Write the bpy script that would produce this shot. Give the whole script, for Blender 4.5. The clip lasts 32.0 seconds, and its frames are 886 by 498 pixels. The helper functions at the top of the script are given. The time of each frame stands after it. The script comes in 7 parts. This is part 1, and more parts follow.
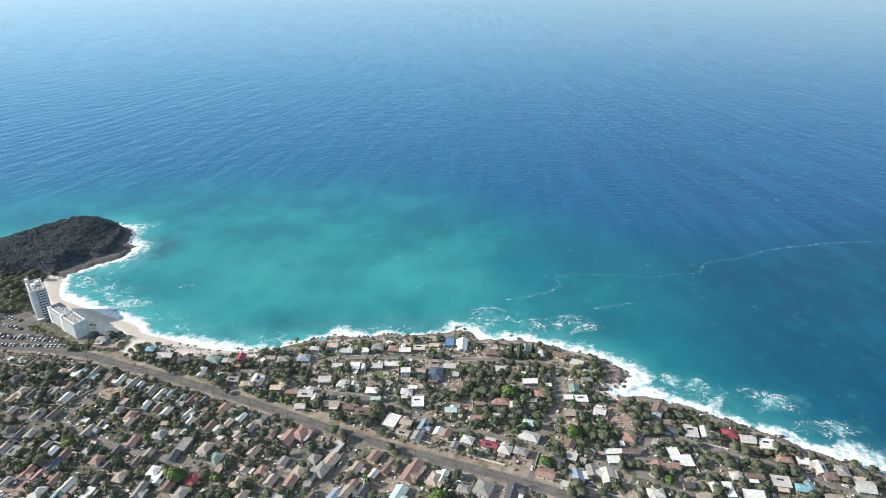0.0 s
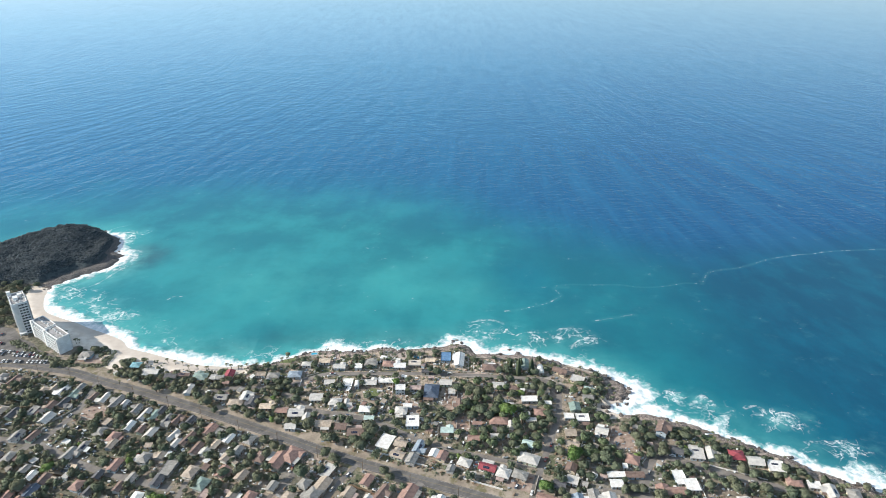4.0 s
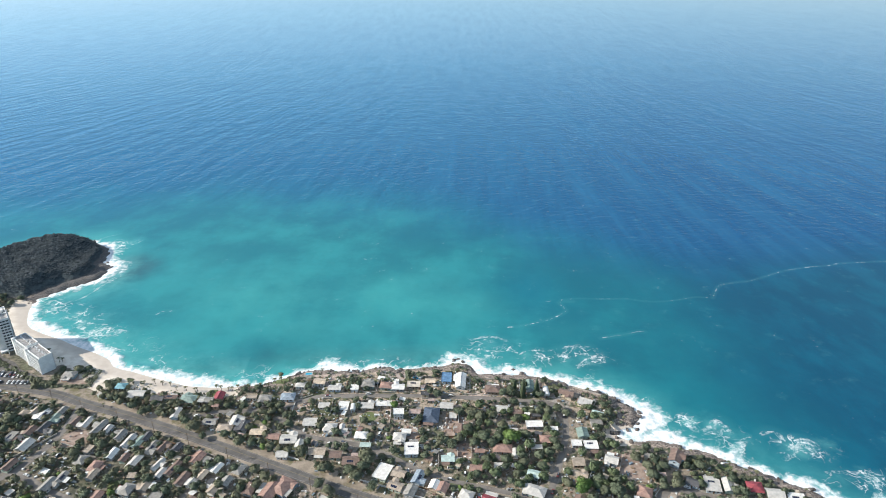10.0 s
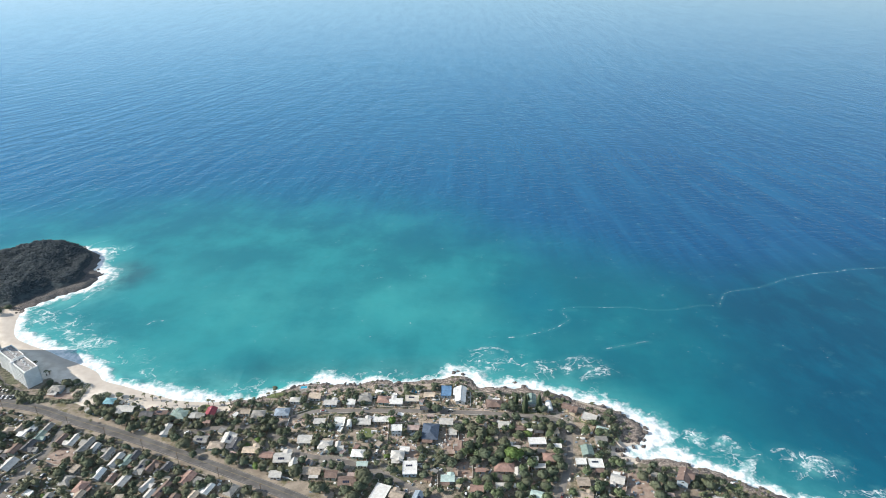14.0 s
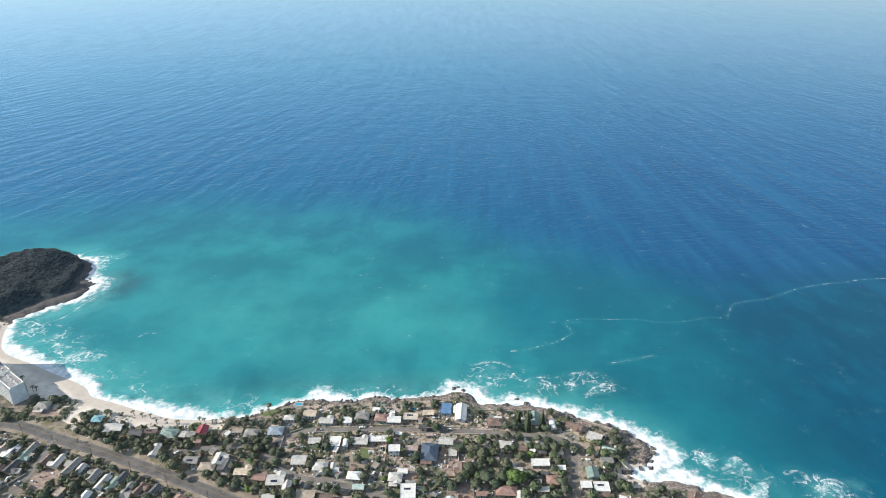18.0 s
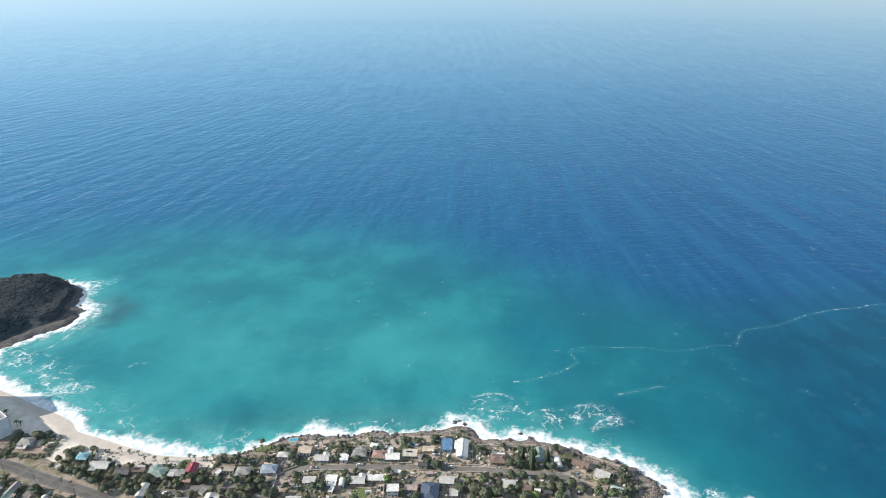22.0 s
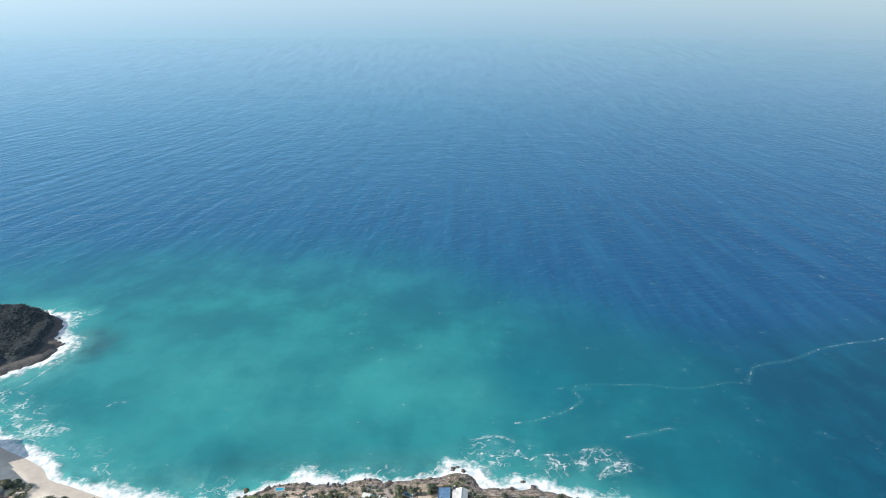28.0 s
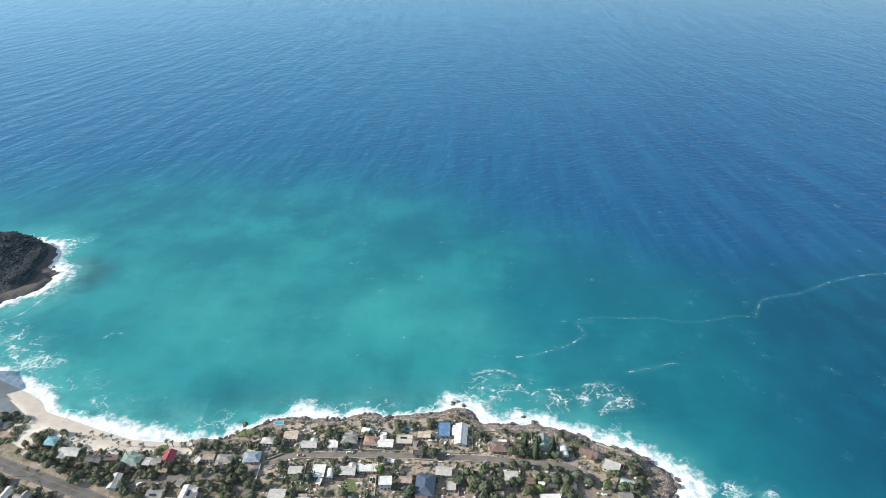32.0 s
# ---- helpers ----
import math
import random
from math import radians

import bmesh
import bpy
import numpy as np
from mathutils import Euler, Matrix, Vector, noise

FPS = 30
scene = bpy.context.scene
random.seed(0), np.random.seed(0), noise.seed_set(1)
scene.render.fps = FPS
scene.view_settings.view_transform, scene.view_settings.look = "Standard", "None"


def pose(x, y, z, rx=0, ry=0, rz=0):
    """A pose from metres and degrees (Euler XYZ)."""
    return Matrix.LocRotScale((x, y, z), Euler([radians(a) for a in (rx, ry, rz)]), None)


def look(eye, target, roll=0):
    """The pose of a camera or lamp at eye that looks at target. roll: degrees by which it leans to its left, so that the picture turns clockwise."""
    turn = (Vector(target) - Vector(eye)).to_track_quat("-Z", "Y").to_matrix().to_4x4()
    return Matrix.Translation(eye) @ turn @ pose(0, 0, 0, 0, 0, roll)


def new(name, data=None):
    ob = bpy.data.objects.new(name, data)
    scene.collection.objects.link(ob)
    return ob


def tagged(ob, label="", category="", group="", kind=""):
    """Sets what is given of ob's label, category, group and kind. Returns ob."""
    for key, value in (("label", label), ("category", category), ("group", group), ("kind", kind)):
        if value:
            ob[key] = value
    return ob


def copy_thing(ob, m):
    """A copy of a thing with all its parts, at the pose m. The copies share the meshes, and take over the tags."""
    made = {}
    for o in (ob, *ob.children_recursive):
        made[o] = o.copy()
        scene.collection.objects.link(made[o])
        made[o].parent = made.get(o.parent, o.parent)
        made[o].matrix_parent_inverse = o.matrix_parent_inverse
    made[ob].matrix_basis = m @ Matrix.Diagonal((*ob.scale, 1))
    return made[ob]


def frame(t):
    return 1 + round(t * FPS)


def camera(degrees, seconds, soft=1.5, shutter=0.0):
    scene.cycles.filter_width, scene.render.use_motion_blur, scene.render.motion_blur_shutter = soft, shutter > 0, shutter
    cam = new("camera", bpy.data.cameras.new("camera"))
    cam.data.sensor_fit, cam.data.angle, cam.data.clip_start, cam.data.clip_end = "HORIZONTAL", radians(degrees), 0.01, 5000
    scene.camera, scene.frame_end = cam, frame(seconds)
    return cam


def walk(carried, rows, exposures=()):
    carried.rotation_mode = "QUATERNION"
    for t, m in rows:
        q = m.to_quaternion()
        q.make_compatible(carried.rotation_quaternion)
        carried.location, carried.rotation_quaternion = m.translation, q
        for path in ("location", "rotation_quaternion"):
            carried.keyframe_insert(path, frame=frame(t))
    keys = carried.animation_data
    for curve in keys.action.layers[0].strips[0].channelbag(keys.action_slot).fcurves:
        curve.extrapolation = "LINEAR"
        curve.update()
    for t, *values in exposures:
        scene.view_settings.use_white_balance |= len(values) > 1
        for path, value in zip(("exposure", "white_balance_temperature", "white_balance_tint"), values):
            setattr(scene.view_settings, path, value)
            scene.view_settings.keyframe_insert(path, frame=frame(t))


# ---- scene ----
cam = camera(66.93, 32.0, soft=0.7)
PATH = [
    (0.0, pose(0.01, 0.03, 340.00, 64.09, 0.07, 0.00)),
    (0.5, pose(0.29, 2.96, 340.13, 64.07, 0.08, -0.12)),
    (1.0, pose(0.56, 5.85, 340.27, 64.04, 0.09, -0.39)),
    (1.5, pose(0.80, 8.69, 340.40, 64.02, 0.09, -0.35)),
    (2.0, pose(1.01, 11.49, 340.52, 64.01, 0.09, -0.32)),
    (2.5, pose(1.19, 14.23, 340.64, 64.04, 0.08, -0.28)),
    (3.0, pose(1.32, 16.94, 340.73, 64.05, 0.07, -0.26)),
    (3.5, pose(1.36, 19.57, 340.81, 64.06, 0.06, -0.24)),
    (5.5, pose(1.18, 29.83, 341.06, 64.01, 0.02, -0.23)),
    (6.0, pose(1.14, 32.34, 341.11, 64.00, 0.01, -0.23)),
    (6.5, pose(1.11, 34.81, 341.15, 64.01, 0.01, -0.23)),
    (7.0, pose(1.08, 37.26, 341.16, 64.02, 0.02, -0.22)),
    (7.5, pose(1.04, 39.72, 341.14, 64.03, 0.02, -0.22)),
    (8.0, pose(1.00, 42.18, 341.09, 64.04, 0.02, -0.22)),
    (8.5, pose(0.95, 44.65, 341.02, 64.05, 0.02, -0.21)),
    (9.0, pose(0.90, 47.13, 340.94, 64.04, 0.01, -0.22)),
    (9.5, pose(0.88, 49.60, 340.88, 64.04, 0.00, -0.21)),
    (10.0, pose(0.86, 52.09, 340.86, 64.01, -0.00, -0.21)),
    (10.5, pose(0.85, 54.58, 340.88, 64.01, -0.01, -0.20)),
    (11.0, pose(0.82, 57.11, 340.96, 63.98, -0.01, -0.21)),
    (11.5, pose(0.76, 59.67, 341.08, 63.96, -0.01, -0.21)),
    (12.0, pose(0.68, 62.26, 341.23, 63.90, -0.01, -0.24)),
    (12.5, pose(0.60, 64.85, 341.39, 63.85, -0.01, -0.28)),
    (13.0, pose(0.55, 67.42, 341.55, 63.81, -0.00, -0.30)),
    (13.5, pose(0.54, 69.97, 341.69, 63.80, 0.01, -0.30)),
    (14.0, pose(0.59, 72.48, 341.80, 63.78, 0.02, -0.33)),
    (14.5, pose(0.70, 74.97, 341.84, 63.79, 0.03, -0.32)),
    (16.5, pose(1.26, 84.99, 341.81, 63.81, 0.03, -0.27)),
    (17.0, pose(1.36, 87.51, 341.80, 63.82, 0.02, -0.26)),
    (17.5, pose(1.43, 90.07, 341.80, 63.84, 0.01, -0.25)),
    (18.0, pose(1.48, 92.64, 341.81, 63.85, -0.00, -0.24)),
    (18.5, pose(1.52, 95.21, 341.83, 63.85, -0.01, -0.24)),
    (19.0, pose(1.55, 97.79, 341.87, 63.88, -0.02, -0.24)),
    (19.5, pose(1.56, 100.34, 341.95, 63.89, -0.02, -0.24)),
    (20.0, pose(1.53, 102.89, 342.07, 63.94, -0.01, -0.25)),
    (20.5, pose(1.47, 105.41, 342.22, 64.00, 0.01, -0.24)),
    (21.0, pose(1.37, 107.92, 342.40, 64.05, 0.03, -0.26)),
    (21.5, pose(1.25, 110.42, 342.58, 64.13, 0.06, -0.29)),
    (22.0, pose(1.11, 112.91, 342.75, 65.19, 0.07, -0.30)),
    (22.5, pose(0.98, 115.41, 342.92, 66.73, 0.07, -0.32)),
    (23.0, pose(0.86, 117.92, 343.06, 68.24, 0.06, -0.34)),
    (23.5, pose(0.75, 120.45, 343.17, 69.75, 0.03, -0.37)),
    (24.0, pose(0.64, 123.02, 343.24, 71.26, 0.01, -0.42)),
    (24.5, pose(0.56, 125.64, 343.26, 72.73, -0.02, -0.42)),
    (25.5, pose(0.43, 130.98, 343.18, 74.63, -0.08, -0.47)),
    (26.5, pose(0.30, 136.33, 343.10, 72.42, -0.15, -0.52)),
    (27.0, pose(0.32, 139.05, 343.04, 70.61, -0.15, -0.55)),
    (27.5, pose(0.41, 141.86, 342.95, 68.65, -0.14, -0.54)),
    (28.0, pose(0.54, 144.71, 342.86, 66.61, -0.11, -0.56)),
    (28.5, pose(0.71, 147.62, 342.77, 64.97, -0.07, -0.48)),
    (29.0, pose(0.91, 150.57, 342.69, 63.12, -0.04, -0.45)),
    (29.5, pose(1.15, 153.53, 342.63, 61.45, -0.02, -0.41)),
    (30.0, pose(1.43, 156.47, 342.62, 60.89, -0.03, -0.35)),
    (30.5, pose(1.73, 159.37, 342.64, 60.29, -0.06, -0.32)),
    (31.0, pose(2.07, 162.23, 342.70, 59.45, -0.09, -0.24)),
    (31.5, pose(2.42, 165.05, 342.77, 59.53, -0.14, -0.19)),
    (32.0, pose(2.79, 167.84, 342.85, 59.65, -0.18, -0.15)),
]
walk(cam, PATH, [(0, 0.5), (3, 0.55), (9, 0.53), (16, 0.47), (22, 0.45), (24.5, 0.41), (26.5, 0.29), (27, 0.28), (28, 0.34), (29.5, 0.44), (32, 0.47)])

# ---- world and sun ----
SUN_DIR = Vector((-0.97, -0.01, 0.50)).normalized()
SUN_EL = math.asin(SUN_DIR.z)
HAZE = 0.67
SUN_ROT = math.atan2(SUN_DIR.x, SUN_DIR.y)

world = bpy.data.worlds.new("sky")
scene.world = world
world.use_nodes = True
wn = world.node_tree
wn.nodes.clear()
w_out = wn.nodes.new("ShaderNodeOutputWorld")
w_bg = wn.nodes.new("ShaderNodeBackground")
w_sky = wn.nodes.new("ShaderNodeTexSky")
w_sky.sky_type = "NISHITA"
w_sky.sun_disc = False
w_sky.sun_elevation = SUN_EL
w_sky.sun_rotation = SUN_ROT % (2 * math.pi)
w_sky.altitude = 0
w_sky.air_density = 1.0
w_sky.dust_density = 0.1
w_sky.ozone_density = 5.0
w_bg.inputs["Strength"].default_value = 0.04
wn.links.new(w_sky.outputs[0], w_bg.inputs["Color"])
# humid sea haze: pale at the horizon, thinning upwards
w_pos = wn.nodes.new("ShaderNodeTexCoord")
w_sep = wn.nodes.new("ShaderNodeSeparateXYZ")
wn.links.new(w_pos.outputs["Generated"], w_sep.inputs[0])
w_ramp = wn.nodes.new("ShaderNodeValToRGB")
w_half = wn.nodes.new("ShaderNodeMath")
w_half.operation = "MULTIPLY_ADD"
w_half.inputs[1].default_value, w_half.inputs[2].default_value = 0.5, 0.5
wn.links.new(w_sep.outputs[2], w_half.inputs[0])
wn.links.new(w_half.outputs[0], w_ramp.inputs["Fac"])
els = w_ramp.color_ramp.elements
els[0].position, els[0].color = 0.37, (0.17, 0.43, 0.68, 1)
els[1].position, els[1].color = 0.98, (0.37, 0.42, 0.47, 1)
for where, colour in ((0.445, (0.26, 0.53, 0.77)), (0.48, (0.40, 0.625, 0.83)), (0.53, (0.385, 0.62, 0.86)), (0.60, (0.13, 0.39, 0.64)), (0.72, (0.27, 0.385, 0.50)), (0.85, (0.37, 0.43, 0.49))):
    e = els.new(where)
    e.color = (*colour, 1)
w_haze = wn.nodes.new("ShaderNodeBackground")
wn.links.new(w_ramp.outputs["Color"], w_haze.inputs["Color"])
# brighter on the sun's side
w_side = wn.nodes.new("ShaderNodeMath")
w_side.operation = "MULTIPLY_ADD"
w_side.inputs[1].default_value, w_side.inputs[2].default_value = -0.31 * HAZE, HAZE
wn.links.new(w_sep.outputs[0], w_side.inputs[0])
wn.links.new(w_side.outputs[0], w_haze.inputs["Strength"])
w_add = wn.nodes.new("ShaderNodeAddShader")
wn.links.new(w_bg.outputs[0], w_add.inputs[0])
wn.links.new(w_haze.outputs[0], w_add.inputs[1])
wn.links.new(w_add.outputs[0], w_out.inputs["Surface"])

sun_data = bpy.data.lights.new("sun", "SUN")
sun_data.energy = 4.75
sun_data.angle = radians(0.6)
sun_data.color = (1.0, 0.93, 0.83)
sun = new("sun", sun_data)
sun.matrix_world = look(SUN_DIR * 1000, (0, 0, 0))

# ---- materials ----
class Nodes:
    """A short way to write node materials."""

    def __init__(self, name, rough=0.8, spec=0.3, metal=0.0):
        self.mat = bpy.data.materials.new(name)
        self.mat.use_nodes = True
        self.tree = self.mat.node_tree
        self.bsdf = self.tree.nodes["Principled BSDF"]
        self.bsdf.inputs["Roughness"].default_value = rough
        self.bsdf.inputs["Specular IOR Level"].default_value = spec
        self.bsdf.inputs["Metallic"].default_value = metal
        self._pos = None

    def add(self, kind, **values):
        n = self.tree.nodes.new(kind)
        for k, v in values.items():
            setattr(n, k, v)
        return n

    def link(self, a, b):
        self.tree.links.new(a, b)

    def feed(self, socket, v):
        if hasattr(v, "is_output"):
            self.link(v, socket)
        elif isinstance(v, tuple) and len(v) == 3 and socket.type == "RGBA":
            socket.default_value = (*v, 1)
        else:
            socket.default_value = v

    def pos(self):
        if self._pos is None:
            self._pos = self.add("ShaderNodeNewGeometry").outputs["Position"]
        return self._pos

    def stretched(self, lengths, turn=0.0):
        """Coordinates whose unit is lengths metres, along axes turned by that many degrees."""
        m = self.add("ShaderNodeMapping", vector_type="TEXTURE")
        self.link(self.pos(), m.inputs["Vector"])
        m.inputs["Rotation"].default_value = (0, 0, radians(turn))
        m.inputs["Scale"].default_value = lengths
        return m.outputs[0]

    def noise(self, scale, detail=4, rough=0.55, vec=None, distort=0.0):
        n = self.add("ShaderNodeTexNoise")
        n.inputs["Scale"].default_value = scale
        n.inputs["Detail"].default_value = detail
        n.inputs["Roughness"].default_value = rough
        n.inputs["Distortion"].default_value = distort
        self.link(vec or self.pos(), n.inputs["Vector"])
        return n.outputs["Fac"]

    def voronoi(self, scale, feature="F1", out="Distance", vec=None):
        n = self.add("ShaderNodeTexVoronoi", feature=feature)
        n.inputs["Scale"].default_value = scale
        self.link(vec or self.pos(), n.inputs["Vector"])
        return n.outputs[out]

    def attr(self, name):
        return self.add("ShaderNodeAttribute", attribute_name=name).outputs["Fac"]

    def random(self):
        return self.add("ShaderNodeObjectInfo").outputs["Random"]

    def island(self):
        return self.add("ShaderNodeNewGeometry").outputs["Random Per Island"]

    def math(self, op, a, b=0.5, c=0.0, clamp=False):
        n = self.add("ShaderNodeMath", operation=op, use_clamp=clamp)
        for s, v in zip(n.inputs, (a, b, c)):
            self.feed(s, v)
        return n.outputs[0]

    def ramp(self, v, lo, hi, out_lo=0.0, out_hi=1.0):
        n = self.add("ShaderNodeMapRange", interpolation_type="SMOOTHSTEP")
        for s, x in zip(n.inputs, (v, lo, hi, out_lo, out_hi)):
            self.feed(s, x)
        return n.outputs[0]

    def mix(self, fac, a, b, blend="MIX"):
        n = self.add("ShaderNodeMix", data_type="RGBA", blend_type=blend)
        self.feed(n.inputs["Factor"], fac)
        self.feed(n.inputs["A"], a)
        self.feed(n.inputs["B"], b)
        return n.outputs["Result"]

    def palette(self, v, colours):
        n = self.add("ShaderNodeValToRGB")
        n.color_ramp.interpolation = "CONSTANT"
        e = n.color_ramp.elements
        while len(e) < len(colours):
            e.new(0.5)
        for i, c in enumerate(colours):
            e[i].position = i / len(colours)
            e[i].color = (*c, 1)
        self.link(v, n.inputs["Fac"])
        return n.outputs["Color"]

    def bump(self, height, distance, strength=1.0, normal=None):
        n = self.add("ShaderNodeBump")
        n.inputs["Strength"].default_value = strength
        n.inputs["Distance"].default_value = distance
        self.link(height, n.inputs["Height"])
        if normal:
            self.link(normal, n.inputs["Normal"])
        return n.outputs["Normal"]

    def done(self, colour, rough=None, normal=None):
        self.feed(self.bsdf.inputs["Base Color"], colour)
        if rough is not None:
            self.feed(self.bsdf.inputs["Roughness"], rough)
        if normal is not None:
            self.link(normal, self.bsdf.inputs["Normal"])
        return self.mat


def worn(name, colour, rough=0.8, amount=0.25, scale=1.5, spec=0.3, metal=0.0, vary=0.0):
    """Paint, plaster, cloth: one colour, soiled at two scales; vary: how far one object differs from the next."""
    n = Nodes(name, rough, spec, metal)
    dark = tuple(c * (1 - amount) for c in colour)
    pale = tuple(min(0.9, c * (1 + amount * 0.6)) for c in colour)
    c = n.mix(n.ramp(n.noise(scale), 0.35, 0.65), dark, pale)
    c = n.mix(n.ramp(n.noise(scale * 9, 3), 0.45, 0.75, 0, 0.5), c, dark)
    if vary:
        c = n.mix(n.math("MULTIPLY", n.random(), vary), c, tuple(x * 0.45 for x in colour))
    return n.done(c)

# ---- coast and ground ----
def spline(points, step=3.0):
    """A smooth line through points, cut at even steps."""
    p = [np.array(q, float) for q in points]
    p = [2 * p[0] - p[1]] + p + [2 * p[-1] - p[-2]]
    out = []
    for i in range(1, len(p) - 2):
        n = max(2, int(np.linalg.norm(p[i + 1] - p[i]) / step))
        for k in range(n):
            t = k / n
            a, b, c, d = p[i - 1], p[i], p[i + 1], p[i + 2]
            out.append(0.5 * (2 * b + (c - a) * t + (2 * a - 5 * b + 4 * c - d) * t * t + (3 * b - a - 3 * c + d) * t ** 3))
    out.append(p[-2])
    return np.array(out)


HEADLAND_SHORE = spline([(-1200, 480), (-800, 580), (-600, 655), (-540, 690), (-512, 712), (-495, 735), (-470, 758), (-440, 767), (-415, 768), (-402, 764), (-392, 758),
                         (-388, 754), (-380, 742), (-377, 726), (-372, 714), (-365, 703), (-364, 690), (-372, 674), (-388, 660), (-401, 642), (-408, 628)])
RIDGE = spline([(-1200, 400), (-800, 540), (-600, 620), (-540, 655), (-500, 684), (-482, 712), (-462, 736), (-436, 745), (-409, 744)], 4)
BEACH_SHORE = spline([(-408, 628), (-401, 611), (-386, 590), (-366, 578), (-344, 568), (-325, 555), (-306, 544), (-288, 533), (-276, 521), (-252, 512), (-228, 504),
                      (-208, 496), (-190, 494), (-175, 494), (-160, 495)])
TOWN_SHORE = spline([(-160, 495), (-146, 497), (-133, 501), (-122, 508), (-110, 514), (-95, 515), (-80, 514), (-66, 514), (-54, 519), (-46, 519), (-34, 514.5),
                     (-22, 518), (-8, 520), (6, 523), (14, 526), (22, 522), (29, 513), (38, 510), (55, 510), (75, 508), (90, 503), (102, 498), (114, 491),
                     (130, 484), (140, 476), (150, 465), (152, 457), (144, 447), (131, 438),
                     (138, 430), (150, 428), (164, 428), (184, 419), (202, 408), (220, 398), (237, 388), (252, 376), (267, 366), (282, 356),
                     (302, 345), (345, 322), (480, 262), (900, 90)])
BACK = np.array([(5200, -600), (5200, -5200), (-5200, -5200), (-5200, 300)], float)


def ragged(line, size):
    out = line.copy()
    for i, (x, y) in enumerate(line[1:-1], 1):
        v = noise.turbulence_vector(Vector((x * 0.09, y * 0.09, 3.3)), 3, False)
        out[i] += np.array((v.x, v.y)) * size
    return out


HEADLAND_SHORE, TOWN_SHORE = ragged(HEADLAND_SHORE, 5.5), ragged(TOWN_SHORE, 3.5)
COAST = np.vstack([HEADLAND_SHORE, BEACH_SHORE[1:], TOWN_SHORE[1:]])
LAND = np.vstack([COAST, BACK])


def line_distance(x, y, line):
    """Distance from each place to a line, and the number of the nearest piece."""
    a, b = line[:-1], line[1:]
    best = np.full(x.shape, 1e9)
    which = np.zeros(x.shape, int)
    for i in range(len(a)):
        d = b[i] - a[i]
        t = np.clip(((x - a[i, 0]) * d[0] + (y - a[i, 1]) * d[1]) / max(d @ d, 1e-9), 0, 1)
        s = (x - a[i, 0] - t * d[0]) ** 2 + (y - a[i, 1] - t * d[1]) ** 2
        m = s < best
        best[m] = s[m]
        which[m] = i
    return np.sqrt(best), which


def on_land(x, y, ring):
    inside = np.zeros(x.shape, bool)
    j = len(ring) - 1
    for i in range(len(ring)):
        (xa, ya), (xb, yb) = ring[i], ring[j]
        if ya != yb:
            inside ^= ((ya > y) != (yb > y)) & (x < (xb - xa) * (y - ya) / (yb - ya) + xa)
        j = i
    return inside


def smooth(lo, hi, v):
    t = np.clip((v - lo) / (hi - lo), 0, 1)
    return t * t * (3 - 2 * t)


def soft_noise(x, y, scale, seed):
    """Cheap smooth noise between -1 and 1 for whole arrays."""
    rng = np.random.RandomState(seed)
    out = np.zeros(x.shape)
    for k in range(7):
        a = rng.uniform(0, 2 * math.pi)
        f = scale * rng.uniform(0.6, 1.8)
        out += np.sin((x * math.cos(a) + y * math.sin(a)) * f + rng.uniform(0, 6.3) + 1.3 * np.sin((y * math.cos(a) - x * math.sin(a)) * f * 0.7 + k))
    return out / 4.2


def axis(lo, hi, step, low_end, high_end, grow=1.18):
    mid = list(np.arange(lo, hi + 0.01, step))
    s, v, left = step, lo, []
    while v > low_end:
        s *= grow
        v -= s
        left.append(v)
    s, v, right = step, hi, []
    while v < high_end:
        s *= grow
        v += s
        right.append(v)
    return np.array(left[::-1] + mid + right)


def sheet(name, xs, ys, z, material, attributes=None):
    """A grid mesh; z and the attributes are arrays of len(ys) by len(xs)."""
    gx, gy = np.meshgrid(xs, ys)
    nx, ny = len(xs), len(ys)
    me = bpy.data.meshes.new(name)
    me.vertices.add(nx * ny)
    me.vertices.foreach_set("co", np.stack([gx, gy, z], -1).astype(np.float32).ravel())
    i = np.arange(nx * ny).reshape(ny, nx)
    quads = np.stack([i[:-1, :-1], i[:-1, 1:], i[1:, 1:], i[1:, :-1]], -1).reshape(-1, 4)
    me.loops.add(quads.size)
    me.loops.foreach_set("vertex_index", quads.ravel().astype(np.int32))
    me.polygons.add(len(quads))
    me.polygons.foreach_set("loop_start", np.arange(0, quads.size, 4, dtype=np.int32))
    me.polygons.foreach_set("use_smooth", np.ones(len(quads), bool))
    me.update()
    me.validate()
    for key, values in (attributes or {}).items():
        me.attributes.new(key, "FLOAT", "POINT").data.foreach_set("value", values.astype(np.float32).ravel())
    me.materials.append(material)
    return new(name, me)


GROUND_Z = 2.2
NB, NH = len(BEACH_SHORE), len(HEADLAND_SHORE)


def coast_fields(xs, ys):
    gx, gy = np.meshgrid(xs, ys)
    d, which = line_distance(gx, gy, COAST)
    land = on_land(gx, gy, LAND)
    beach = ((which >= NH - 2) & (which < NH + NB - 3)).astype(float)
    cove = np.exp(-(((gx - 133) / 15) ** 2 + ((gy - 437) / 14) ** 2))
    beach = np.maximum(beach, smooth(0.25, 0.6, cove))
    return gx, gy, np.where(land, d, -d), beach, which


